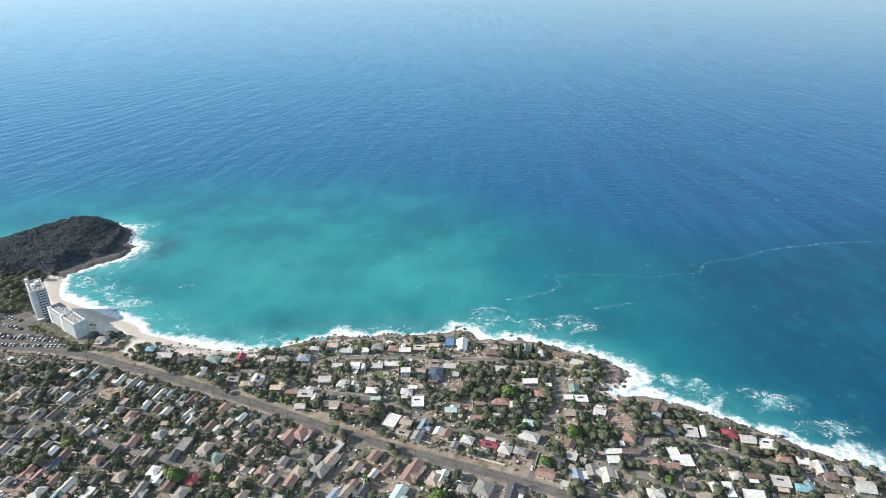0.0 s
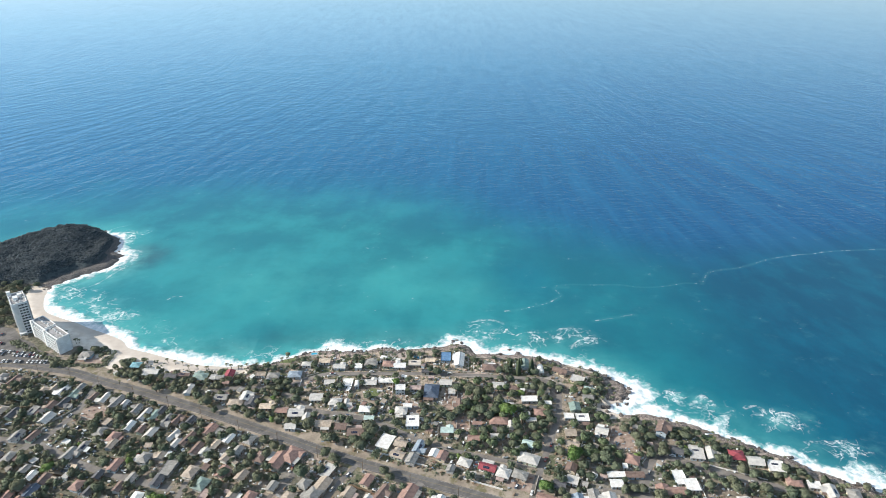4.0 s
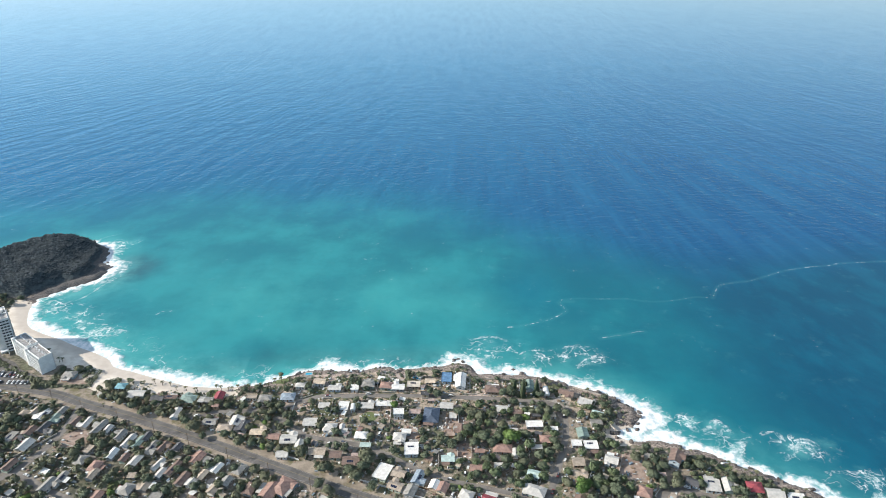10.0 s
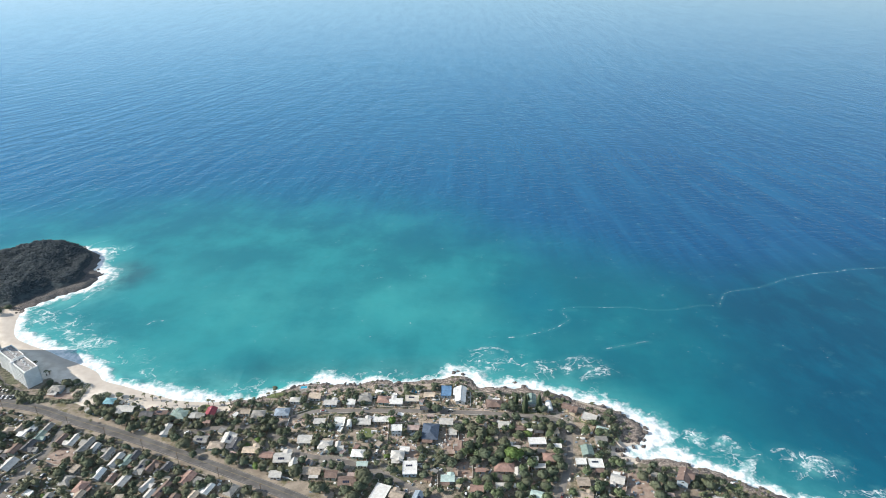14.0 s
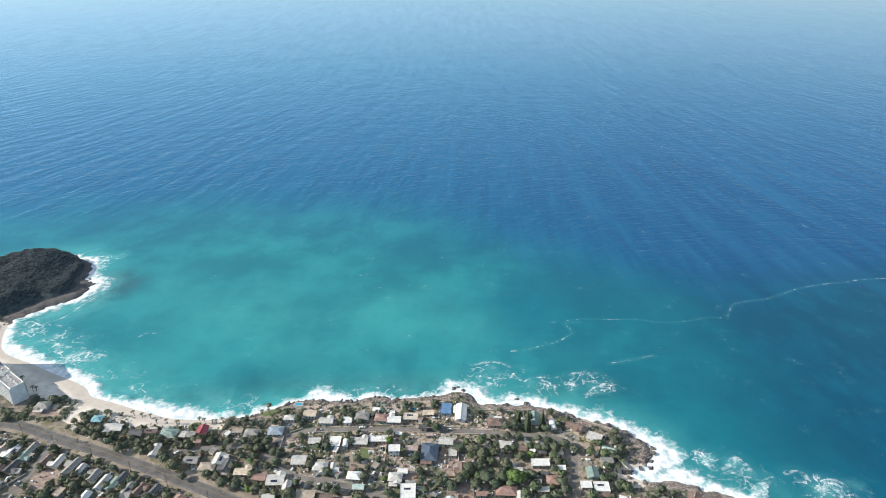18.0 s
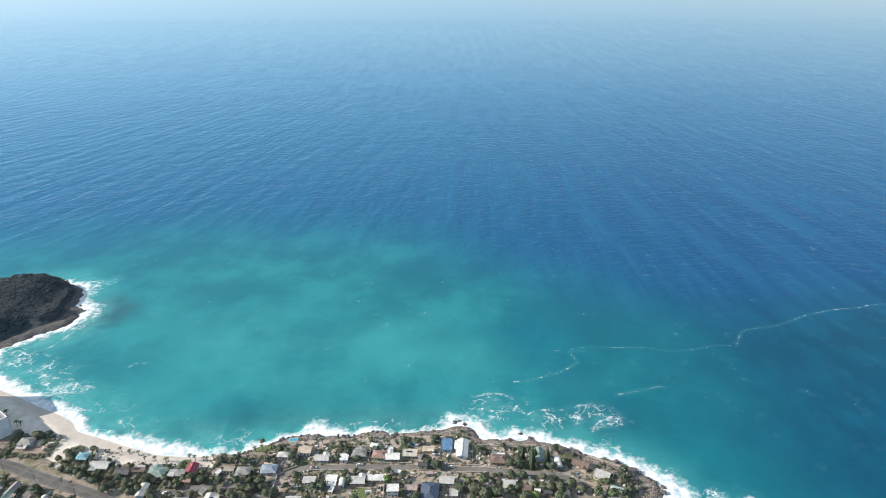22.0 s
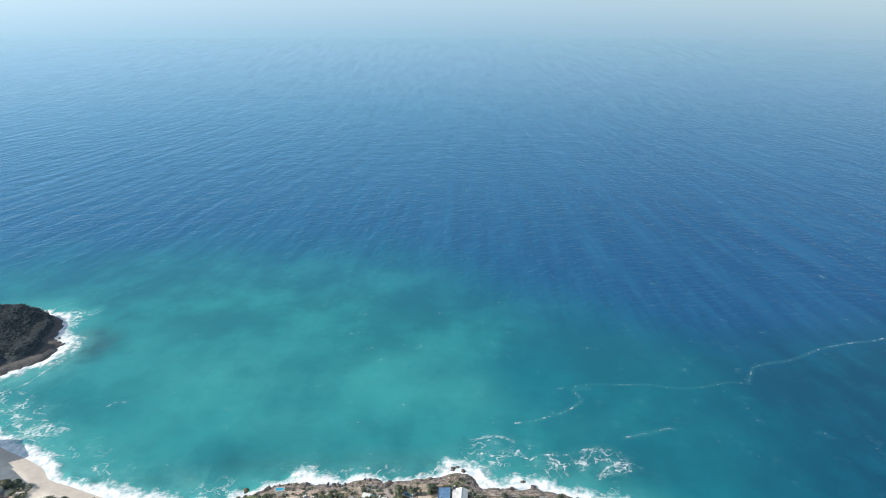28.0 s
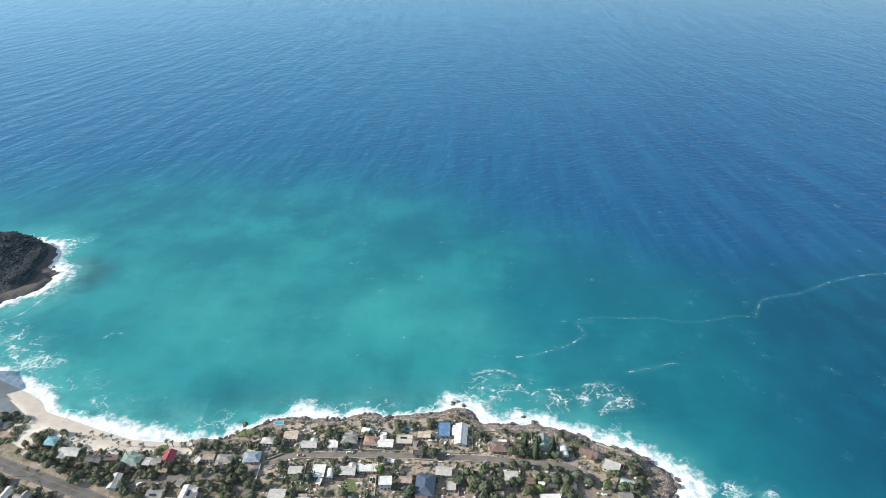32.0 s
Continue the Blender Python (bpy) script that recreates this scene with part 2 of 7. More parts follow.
xs = axis(-560, 480, 2.5, -5000, 5000)
ys = axis(290, 760, 2.5, -5000, 900)
gx, gy, depth, beach, _ = coast_fields(xs, ys)
lump = soft_noise(gx, gy, 0.35, 4) * 0.5 + soft_noise(gx, gy, 0.9, 5) * 0.5
rise_beach = np.clip(depth * 0.075, -6, GROUND_Z)
rise_rock = np.clip(depth * 0.42 + 0.6 + lump * 1.1 * np.exp(-((depth - 3) / 6) ** 2), -6, GROUND_Z)
z_ground = np.where(beach > 0.5, rise_beach, np.where(depth > 14, GROUND_Z, rise_rock))
shelf = smooth(1.05, 0.7, np.hypot((gx - 141) / 15, (gy - 464) / 20))
z_ground = z_ground * (1 - shelf) + np.minimum(z_ground, 1.9 + lump * 0.7) * shelf
bench = 9.0 * np.exp(-((gx - 132) / 24) ** 2 - ((gy - 480) / 24) ** 2) + 4.0 * np.exp(-((gx - 75) / 30) ** 2 - ((gy - 505) / 12) ** 2) + 4.0 * np.exp(-((gx - 15) / 14) ** 2 - ((gy - 520) / 12) ** 2)
rocky = (1 - beach) * smooth(8.5, 3.5, depth - bench + lump * 2.5)
rocky = np.where(depth < 60, rocky, 0)
rocky = np.maximum(rocky, smooth(635, 655, gy) * smooth(60, 40, depth) * (depth > 0))
rocky = np.maximum(rocky, smooth(1.0, 0.75, np.hypot((gx - 140) / 15, (gy - 464) / 20) + lump * 0.1))
sand_width = np.interp(gx, [-415, -395, -350, -320, -285, -240, -160], [16, 26, 40, 27, 24, 20, 12])
sandy = beach * smooth(sand_width + 4, sand_width - 4, depth + lump * 3)
sandy = np.maximum(sandy, 0.62 * np.exp(-((gx + 278) / 12) ** 4 - ((gy - 497) / 22) ** 4))
BARE = ((-277, 507, 9), (-276, 496, 8), (-280, 484, 8), (129.7, 405.2, 14), (57.3, 354.9, 14), (138.7, 398.1, 10), (-299.6, 500.7, 16), (-290.6, 509.7, 14), (-39.2, 338.8, 12), (-289.6, 331.8, 14), (12.1, 443.4, 11), (18.1, 418.2, 9), (-178, 500.7, 12), (70.4, 338.8, 10),
        (-18.1, 436.3, 8), (75.4, 494.7, 9), (-266.4, 432.3, 10), (40.2, 341.8, 8))
open_dirt = np.zeros(gx.shape)
for a, b, c in BARE:
    open_dirt = np.maximum(open_dirt, smooth(1.15, 0.7, np.hypot(gx - a, gy - b) / c))
# leafy inland parts: greener ground, with the shade among trees darkened in
verdure_shade = np.maximum(np.maximum(smooth(-70, -200, gx), np.exp(-((gx + 302) / 20) ** 4 - ((gy - 503) / 12) ** 4)), 0.8 * np.exp(-((gx - 70) / 75) ** 2 - ((gy - 425) / 40) ** 2))
verdure_shade = np.maximum(verdure_shade, 0.55 * smooth(472, 450, gy))
verdure_shade = np.maximum(verdure_shade, np.maximum(0.75 * smooth(140, 185, gx), 0.7 * smooth(12, 30, np.interp(gx, [-480, -225, -77, 44, 161, 400], [505, 448, 383, 337, 290, 191]) - gy)))
wet = beach * smooth(20, 2, depth)
lava = smooth(632, 655, gy)
grass = np.zeros(gx.shape)
for a, b, c, e in ((-131, 500, 8, 4), (-54, 455, 7, 6), (-183, 486, 5, 6), (112, 470, 7, 6), (197, 402, 6, 5), (-101, 326, 9, 8), (-215, 386, 8, 6), (-345, 331, 10, 8), (-60, 438, 6, 5), (-310, 488, 34, 4)):
    grass = np.maximum(grass, smooth(1.15, 0.75, np.hypot((gx - a) / c, (gy - b) / e)))
INLAND, INLAND_X, INLAND_Y = depth, xs, ys


def inland(x, y):
    """Metres from the shore at a place near the town, below 0 at sea."""
    i = int(np.clip(np.searchsorted(INLAND_X, x), 0, len(INLAND_X) - 1))
    j = int(np.clip(np.searchsorted(INLAND_Y, y), 0, len(INLAND_Y) - 1))
    return INLAND[j, i]


n = Nodes("ground", 0.92, 0.15)
warp = n.add("ShaderNodeTexNoise")
n.link(n.pos(), warp.inputs["Vector"])
warp.inputs["Scale"].default_value, warp.inputs["Detail"].default_value = 0.12, 4
bent = n.add("ShaderNodeVectorMath", operation="MULTIPLY_ADD")
n.link(warp.outputs["Color"], bent.inputs[0])
bent.inputs[1].default_value = (16, 16, 0)
n.link(n.pos(), bent.inputs[2])
plots = n.voronoi(0.045, "F1", "Color", bent.outputs[0])
plot = n.add("ShaderNodeSeparateColor")
n.link(plots, plot.inputs[0])
fine = n.noise(0.6, 6, 0.65)
broad = n.noise(0.05, 3)
dirt = n.mix(n.ramp(fine, 0.3, 0.7), (0.35, 0.265, 0.222), (0.66, 0.54, 0.465))
dry = n.mix(n.ramp(n.noise(1.4, 4), 0.3, 0.7), (0.31, 0.245, 0.19), (0.54, 0.45, 0.365))
lawn = n.mix(n.ramp(n.noise(1.1, 4), 0.3, 0.7), (0.075, 0.095, 0.05), (0.155, 0.17, 0.095))
col = n.mix(n.ramp(n.math("ADD", n.math("MULTIPLY", plot.outputs[0], 0.7), n.math("MULTIPLY", fine, 0.5)), 0.42, 0.62), dirt, dry)
col = n.mix(n.ramp(n.math("ADD", n.math("MULTIPLY", plot.outputs[1], 0.6), n.math("MULTIPLY", n.noise(0.25, 4), 0.6)), 0.66, 0.80), col, lawn)
paved = n.mix(n.ramp(fine, 0.3, 0.7), (0.27, 0.245, 0.222), (0.43, 0.39, 0.355))
col = n.mix(n.ramp(n.math("ADD", n.math("MULTIPLY", plot.outputs[2], 0.8), n.math("MULTIPLY", fine, 0.3)), 0.80, 0.86), col, paved)
weeds = n.mix(n.ramp(n.noise(1.7, 4, 0.6), 0.3, 0.7), (0.085, 0.085, 0.052), (0.25, 0.215, 0.145))
col = n.mix(n.ramp(n.math("ADD", n.math("MULTIPLY", n.noise(0.33, 6, 0.68), 0.8), n.math("MULTIPLY", broad, 0.4)), 0.59, 0.70, 0, 0.8), col, weeds)
# grey-green garden ground, tree shade included in its dark colour
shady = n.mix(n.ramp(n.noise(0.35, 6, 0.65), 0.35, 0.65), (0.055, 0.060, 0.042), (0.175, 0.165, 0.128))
col = n.mix(n.math("MULTIPLY", n.attr("verdure_shade"), n.ramp(n.noise(0.07, 5, 0.65), 0.36, 0.60, 0.45, 1.0)), col, shady)
col = n.mix(n.ramp(n.math("ADD", n.attr("open_dirt"), n.math("MULTIPLY", n.noise(0.2), 0.5)), 0.6, 0.9), col, n.mix(n.ramp(n.noise(0.3, 5), 0.3, 0.7), (0.25, 0.18, 0.15), (0.40, 0.32, 0.265)))
sand = n.mix(n.ramp(n.noise(0.12, 5), 0.35, 0.65), (0.66, 0.575, 0.48), (0.82, 0.74, 0.64))
sand = n.mix(n.ramp(n.noise(2.5, 4), 0.55, 0.75, 0, 0.4), sand, (0.52, 0.44, 0.37))
sand = n.mix(n.ramp(n.math("ADD", n.attr("wet"), n.math("MULTIPLY", n.noise(0.06, 4, 0.6), 0.7)), 0.65, 1.2, 0, 0.6), sand, (0.48, 0.42, 0.365))
rock = n.mix(n.ramp(n.noise(0.5, 6, 0.7), 0.35, 0.65), (0.15, 0.125, 0.11), (0.46, 0.385, 0.33))
rock = n.mix(n.ramp(n.voronoi(0.7, "DISTANCE_TO_EDGE"), 0.0, 0.12, 0.8, 0), rock, (0.03, 0.026, 0.024))
col = n.mix(n.ramp(n.math("ADD", n.attr("sandy"), n.math("MULTIPLY", n.noise(0.3), 0.5)), 0.6, 0.9), col, sand)
col = n.mix(n.ramp(n.math("ADD", n.attr("rocky"), n.math("MULTIPLY", n.noise(0.4), 0.6)), 0.65, 0.85), col, rock)
col = n.mix(n.math("MULTIPLY", n.attr("lava"), n.ramp(n.noise(0.25, 5, 0.65), 0.3, 0.6, 0.6, 0.95)), col, n.mix(n.ramp(n.noise(0.9, 5, 0.65), 0.35, 0.65), (0.05, 0.052, 0.054), (0.17, 0.165, 0.16)))
col = n.mix(n.ramp(n.math("ADD", n.attr("grass"), n.math("MULTIPLY", n.noise(0.4, 4), 0.4)), 0.6, 0.85), col, n.mix(n.ramp(n.noise(1.3, 4), 0.3, 0.7), (0.085, 0.115, 0.048), (0.19, 0.215, 0.105)))
M_GROUND = n.done(col, normal=n.bump(fine, 0.25))
ground = tagged(sheet("ground", xs, ys, z_ground, M_GROUND, {"sandy": sandy, "rocky": rocky, "open_dirt": open_dirt, "verdure_shade": verdure_shade, "wet": wet, "lava": lava, "grass": grass}),
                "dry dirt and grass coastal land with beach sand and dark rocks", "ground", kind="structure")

# ---- sea ----
xs = axis(-560, 500, 2.0, -7000, 7000)
ys = axis(270, 780, 2.0, 150, 6500, 1.06)
gx, gy, depth, beach, which = coast_fields(xs, ys)
off = -depth
run = which * 3.0
surf = 13.0 + 4 * np.sin(run * 0.021 + 1) + 5 * np.sin(run * 0.057) + 4 * np.sin(run * 0.13 + 2) + 3 * np.sin(run * 0.31)
surf += 10 * np.exp(-(((gx - 158) / 30) ** 2 + ((gy - 440) / 30) ** 2)) + 10 * smooth(190, 300, gx)
surf = np.where(beach > 0.5, surf * 0.5 + 6, surf)
for (x, y, rad, more) in ((-78, 524, 26, 6), (-8, 528, 18, 2), (158, 452, 26, 8), (216, 424, 12, 11), (-348, 592, 30, 9), (-300, 556, 18, 7), (90, 520, 30, 5), (-362, 726, 20, 2), (-380, 768, 16, 6), (-215, 505, 30, 6)):
    surf += more * np.exp(-((gx - x) ** 2 + (gy - y) ** 2) / rad ** 2)
surf = np.where((which < NH) & (gy > 640), surf * 0.8 + 5, surf)
foam = np.clip(1.1 - off / np.maximum(surf, 6), 0, 1)
edge = np.interp(gx, [-3000, -900, -640, -440, -323, -214, -112, -15, 55, 110, 190, 278, 367, 450, 800, 3000], [600, 780, 850, 890, 915, 912, 895, 865, 825, 785, 745, 715, 725, 745, 800, 900])
width = np.interp(gx, [-400, 0, 100, 300], [200, 180, 150, 110])
deep = smooth(-1, 1, (gy - edge) / width)
# the bay's plume of pale sand ends in the east against darker, clearer water
plume_end = np.interp(gy, [480, 540, 590, 640, 700, 780], [120, 105, 70, 62, 40, 0]) + 14 * np.sin(gy * 0.045) + 6 * np.sin(gy * 0.11 + 1)
east = 0.62 * smooth(-75, 85, gx - plume_end) + 0.38 * smooth(110, 330, gx + (gy - 500) * 0.2)
wedge = np.exp(-((gx - 92) / 34) ** 2 - ((gy - 655) / 52) ** 2) * (1 - deep)
core = np.zeros(gx.shape)
for (x, y, rx, ry, s) in ((-40, 640, 75, 50, 0.8), (20, 625, 45, 40, 0.7), (-190, 640, 85, 70, 0.75), (-120, 590, 80, 40, 0.55), (-270, 690, 60, 60, 0.4), (-250, 565, 60, 30, 0.5), (130, 580, 60, 26, 0.3)):
    core = np.maximum(core, s * np.exp(-((gx - x) / rx) ** 2 - ((gy - y) / ry) ** 2))
FOAM_LINES = []
for path, thick in (
        ([(64, 584), (80, 587), (97, 594), (106, 598), (116, 606), (123, 613), (122, 619), (119, 629), (126, 631), (133, 631)], 0.75),
        ([(121, 634), (140, 637), (164, 636), (188, 636), (206, 631), (226, 631), (244, 635), (258, 639), (270, 638)], 0.45),
        ([(275, 637), (283, 651), (292, 663), (308, 669), (327, 673), (347, 682), (368, 693), (388, 700), (407, 705), (429, 708), (470, 716), (661, 726)], 0.65),
        ([(29, 564), (34, 566), (42, 568), (49, 568), (55, 565), (61, 560)], 1.7),
        ([(31, 551), (38, 553), (40, 546), (42, 541)], 1.3),
        ([(48, 550), (56, 552), (62, 546), (68, 542)], 1.2),
        ([(24, 546), (32, 537), (44, 533)], 1.2),
        ([(14, 540), (23, 538), (32, 534), (38, 529), (36, 522)], 1.2),
        ([(104, 547), (114, 551), (122, 552), (133, 551)], 1.6),
        ([(100, 541), (105, 539), (106, 533)], 1.5),
        ([(118, 520), (123, 529), (131, 534), (134, 528)], 1.6),
        ([(138, 546), (143, 540), (142, 528)], 1.2),
        ([(70, 540), (79, 546), (92, 545), (100, 546)], 1.2),
        ([(147, 565), (161, 569), (173, 572), (183, 576), (189, 576)], 0.8),
        ([(238, 437), (245, 440), (251, 437), (252, 429), (258, 424), (266, 430), (269, 431), (273, 427), (274, 422), (277, 415), (274, 410)], 1.7),
        ([(270, 413), (265, 416), (262, 418), (256, 421)], 1.8),
        ([(240, 417), (247, 418), (248, 412)], 1.2),
        ([(185, 436), (191, 432), (201, 432), (204, 427)], 1.4),
        ([(222, 432), (229, 434), (234, 429)], 0.9),
        ([(181, 457), (188, 460), (192, 453), (191, 446), (197, 442), (205, 447), (210, 453), (214, 446)], 2.4),
        ([(186, 448), (190, 441), (199, 438), (208, 440)], 1.8),
        ([(271, 400), (280, 398), (285, 392), (286, 385)], 1.5),
        ([(-374, 631), (-363, 637), (-357, 650), (-352, 667), (-347, 679)], 1.6),
        ([(-391, 765), (-383, 772), (-372, 767), (-368, 754)], 1.7),
        ([(-411, 769), (-405, 781), (-401, 786), (-390, 794)], 1.2),
        ([(-335, 564), (-326, 572), (-317, 579), (-308, 583), (-300, 586), (-297, 582), (-297, 576), (-299, 571), (-306, 567)], 1.7),
        ([(-349, 598), (-332, 592), (-314, 590)], 1.4),
        ([(-274, 608), (-269, 614), (-262, 614)], 0.9),
        ([(-251, 536), (-239, 523), (-229, 518)], 1.1),
        ([(-232, 517), (-222, 516), (-210, 510)], 2.2)):
    FOAM_LINES.append((spline(path, 3), thick))
threads = np.full(gx.shape, 9.0)
for path, thick in FOAM_LINES:
    near = (np.abs(gx - path[:, 0].mean()) < np.ptp(path[:, 0]) / 2 + 25) & (np.abs(gy - path[:, 1].mean()) < np.ptp(path[:, 1]) / 2 + 25)
    d, _ = line_distance(gx[near], gy[near], path)
    threads[near] = np.minimum(d / thick, threads[near])
lace = np.zeros(gx.shape)
for (x, y, rx, ry, s) in ((46, 550, 26, 18, 0.62), (84, 535, 26, 14, 0.5), (122, 536, 28, 18, 0.62), (262, 422, 22, 16, 0.75), (160, 470, 14, 18, 0.5), (205, 438, 26, 14, 0.55), (188, 452, 10, 8, 0.95), (206, 447, 9, 7, 0.95),
                          (-374, 766, 22, 16, 0.7), (-316, 576, 24, 14, 0.95), (-345, 600, 30, 24, 0.6), (-375, 620, 22, 26, 0.6), (-280, 556, 40, 20, 0.35), (-356, 690, 14, 34, 0.6), (-240, 528, 24, 16, 0.5),
                          (290, 392, 30, 14, 0.6), (-70, 530, 50, 10, 0.45), (-150, 512, 40, 14, 0.4)):
    lace = np.maximum(lace, s * np.exp(-((gx - x) / rx) ** 2 - ((gy - y) / ry) ** 2))
wash = np.exp(-(off / 34) ** 2) * np.maximum(beach, smooth(-230, -330, gx) * smooth(760, 690, gy)) + 0.5 * np.exp(-(off / 26) ** 2) * (1 - beach)
z_sea = 0.25 * soft_noise(gx, gy, 0.05, 9) + np.where(off > 0, 0.9 * np.exp(-((off - 9) / 4) ** 2) * (0.6 + soft_noise(gx, gy, 0.25, 12)), 0)
z_sea *= smooth(775, 660, gy)

n = Nodes("sea_water", 0.12, 0.12)
n.bsdf.inputs["Coat Roughness"].default_value = 0.12
n.bsdf.inputs["Coat IOR"].default_value = 1.333
n.bsdf.inputs["IOR"].default_value = 1.333
place = n.add("ShaderNodeSeparateXYZ")
n.link(n.pos(), place.inputs[0])
px, py = place.outputs[0], place.outputs[1]
# wind lanes run out to sea and draw together; crests bend round towards the headland
fan = n.math("EXPONENT", n.math("MULTIPLY", n.math("SUBTRACT", n.math("MINIMUM", py, 1700.0), 1000.0), 0.00060))
lane = n.math("MULTIPLY", n.math("SUBTRACT", px, 150.0), fan)
bent_x = n.math("MAXIMUM", n.math("MINIMUM", px, 900.0), -900.0)
crest = n.math("ADD", n.math("SUBTRACT", py, n.math("MULTIPLY", px, 0.12)), n.math("MULTIPLY", n.math("MULTIPLY", bent_x, bent_x), 0.00025))


def sea_coords(a, la, b, lb):
    c = n.add("ShaderNodeCombineXYZ")
    n.link(n.math("DIVIDE", a, la), c.inputs[0])
    n.link(n.math("DIVIDE", b, lb), c.inputs[1])
    return c.outputs[0]


big = n.noise(0.006, 4, 0.6)
streak = n.noise(1.0, 3, 0.55, sea_coords(lane, 36.0, py, 300.0))
thin_streak = n.noise(1.0, 4, 0.6, sea_coords(lane, 12.0, py, 120.0))
mottle = n.noise(0.011, 5, 0.6)
silt = n.noise(1.0, 5, 0.6, sea_coords(lane, 26.0, py, 55.0))
swirl = n.noise(0.03, 4, 0.6)
bay = n.mix(n.ramp(mottle, 0.36, 0.64), (0.010, 0.166, 0.202), (0.022, 0.248, 0.268))
bay = n.mix(n.ramp(silt, 0.42, 0.70, 0, 0.42), bay, (0.006, 0.142, 0.175))
bay = n.mix(n.math("MULTIPLY", n.attr("core"), n.ramp(n.math("ADD", n.math("MULTIPLY", silt, 0.5), n.math("MULTIPLY", swirl, 0.5)), 0.34, 0.62, 0.35, 1.0)), bay, (0.046, 0.322, 0.318))
east_col = n.mix(n.ramp(mottle, 0.32, 0.7), (0.001, 0.106, 0.158), (0.002, 0.150, 0.196))
far_east = n.ramp(px, 130, 340)
east_col = n.mix(far_east, east_col, n.mix(n.ramp(silt, 0.4, 0.7), (0.0004, 0.067, 0.126), (0.001, 0.094, 0.160)))
col = n.mix(n.attr("east"), bay, east_col)
col = n.mix(n.math("MULTIPLY", n.attr("wedge"), 0.55), col, (0.001, 0.140, 0.210))
blue = n.mix(n.ramp(px, -150, 450), (0.002, 0.096, 0.212), (0.0004, 0.066, 0.178))
d = n.math("ADD", n.attr("deep"), n.math("MULTIPLY", n.math("SUBTRACT", big, 0.5), 0.5))
d = n.math("ADD", d, n.math("MULTIPLY", n.math("SUBTRACT", silt, 0.5), 0.16))
col = n.mix(n.ramp(d, 0.0, 1.0), col, blue)
lanes = n.math("ADD", n.math("MULTIPLY", n.ramp(streak, 0.38, 0.74), 0.26), n.math("MULTIPLY", n.ramp(thin_streak, 0.38, 0.76), 0.18))
col = n.mix(n.math("MULTIPLY", lanes, n.math("MULTIPLY", n.ramp(px, -150, 350, 0.45, 0.9), n.ramp(n.attr("deep"), 0.05, 0.8, 0.12, 1.0))), col, (0.03, 0.20, 0.36))
shallow = n.math("MULTIPLY", n.ramp(n.attr("off"), 46, 4), n.ramp(n.attr("east"), 0.0, 1.0, 0.5, 0.22))
col = n.mix(shallow, col, (0.055, 0.37, 0.35))
col = n.mix(n.math("MULTIPLY", n.attr("dark_water"), n.ramp(n.noise(0.05, 5, 0.6), 0.25, 0.6, 0.35, 0.85)), col, (0.018, 0.095, 0.120))
# foam: thick curds in the surf, a net of threads round it, drifting lines
curd = n.noise(0.17, 5, 0.62)
lump = n.noise(0.045, 4, 0.6)
net = n.math("ABSOLUTE", n.math("SUBTRACT", n.noise(0.075, 4, 0.55, None, 0.5), 0.5))
net_fine = n.math("ABSOLUTE", n.math("SUBTRACT", n.noise(0.17, 4, 0.6, None, 0.4), 0.5))
grain = n.math("ADD", n.math("MULTIPLY", n.math("SUBTRACT", curd, 0.5), 1.25), n.math("MULTIPLY", n.math("SUBTRACT", lump, 0.5), 1.0))
surf_mask = n.ramp(n.math("ADD", n.attr("foam"), grain), 0.26, 0.84)
spread = n.math("MAXIMUM", n.attr("lace"), n.math("MULTIPLY", n.attr("foam"), 1.5))
gaps = n.ramp(n.noise(0.05, 4, 0.65), 0.36, 0.62)
reach = n.math("MULTIPLY", spread, n.math("MULTIPLY_ADD", gaps, 0.75, 0.2))
net_mask = n.math("MULTIPLY", n.ramp(n.math("SUBTRACT", n.math("MULTIPLY", reach, 0.055), net), -0.020, 0.022), n.ramp(reach, 0.08, 0.4))
fine_mask = n.math("MULTIPLY", n.ramp(n.math("SUBTRACT", n.math("MULTIPLY", reach, 0.05), net_fine), -0.020, 0.025), n.ramp(reach, 0.25, 0.6))
lace_mask = n.math("MULTIPLY", n.math("MAXIMUM", n.math("MULTIPLY", net_mask, 0.75), n.math("MULTIPLY", fine_mask, 0.6)), n.ramp(curd, 0.36, 0.58, 0.25, 1.0))
stray = n.math("MULTIPLY", n.math("SUBTRACT", n.noise(0.11, 5, 0.7), 0.5), 5.0)
line = n.ramp(n.math("ADD", n.math("ABSOLUTE", n.math("ADD", n.attr("threads"), stray)), n.math("MULTIPLY", n.math("SUBTRACT", curd, 0.5), 1.6)), 1.05, 0.1)
line = n.math("MULTIPLY", line, n.math("MULTIPLY", n.ramp(n.attr("threads"), 3.0, 0.8), n.math("MULTIPLY", n.ramp(n.noise(0.28, 3, 0.6), 0.40, 0.58, 0.05, 1.0), n.ramp(n.noise(0.045, 3, 0.5), 0.38, 0.60, 0.15, 0.75))))
white = n.math("MAXIMUM", surf_mask, n.math("MAXIMUM", lace_mask, line))
milky = n.ramp(n.math("ADD", n.math("MAXIMUM", n.attr("foam"), n.math("MULTIPLY", n.attr("lace"), 0.55)), n.math("MULTIPLY", n.math("SUBTRACT", lump, 0.5), 0.9)), 0.05, 0.7, 0, 0.62)
milky = n.math("MAXIMUM", milky, n.math("MULTIPLY", n.ramp(n.attr("threads"), 6.0, 1.0), 0.07))
milky = n.math("MAXIMUM", milky, n.math("MULTIPLY", n.attr("wash"), n.ramp(lump, 0.32, 0.66, 0.15, 0.65)))
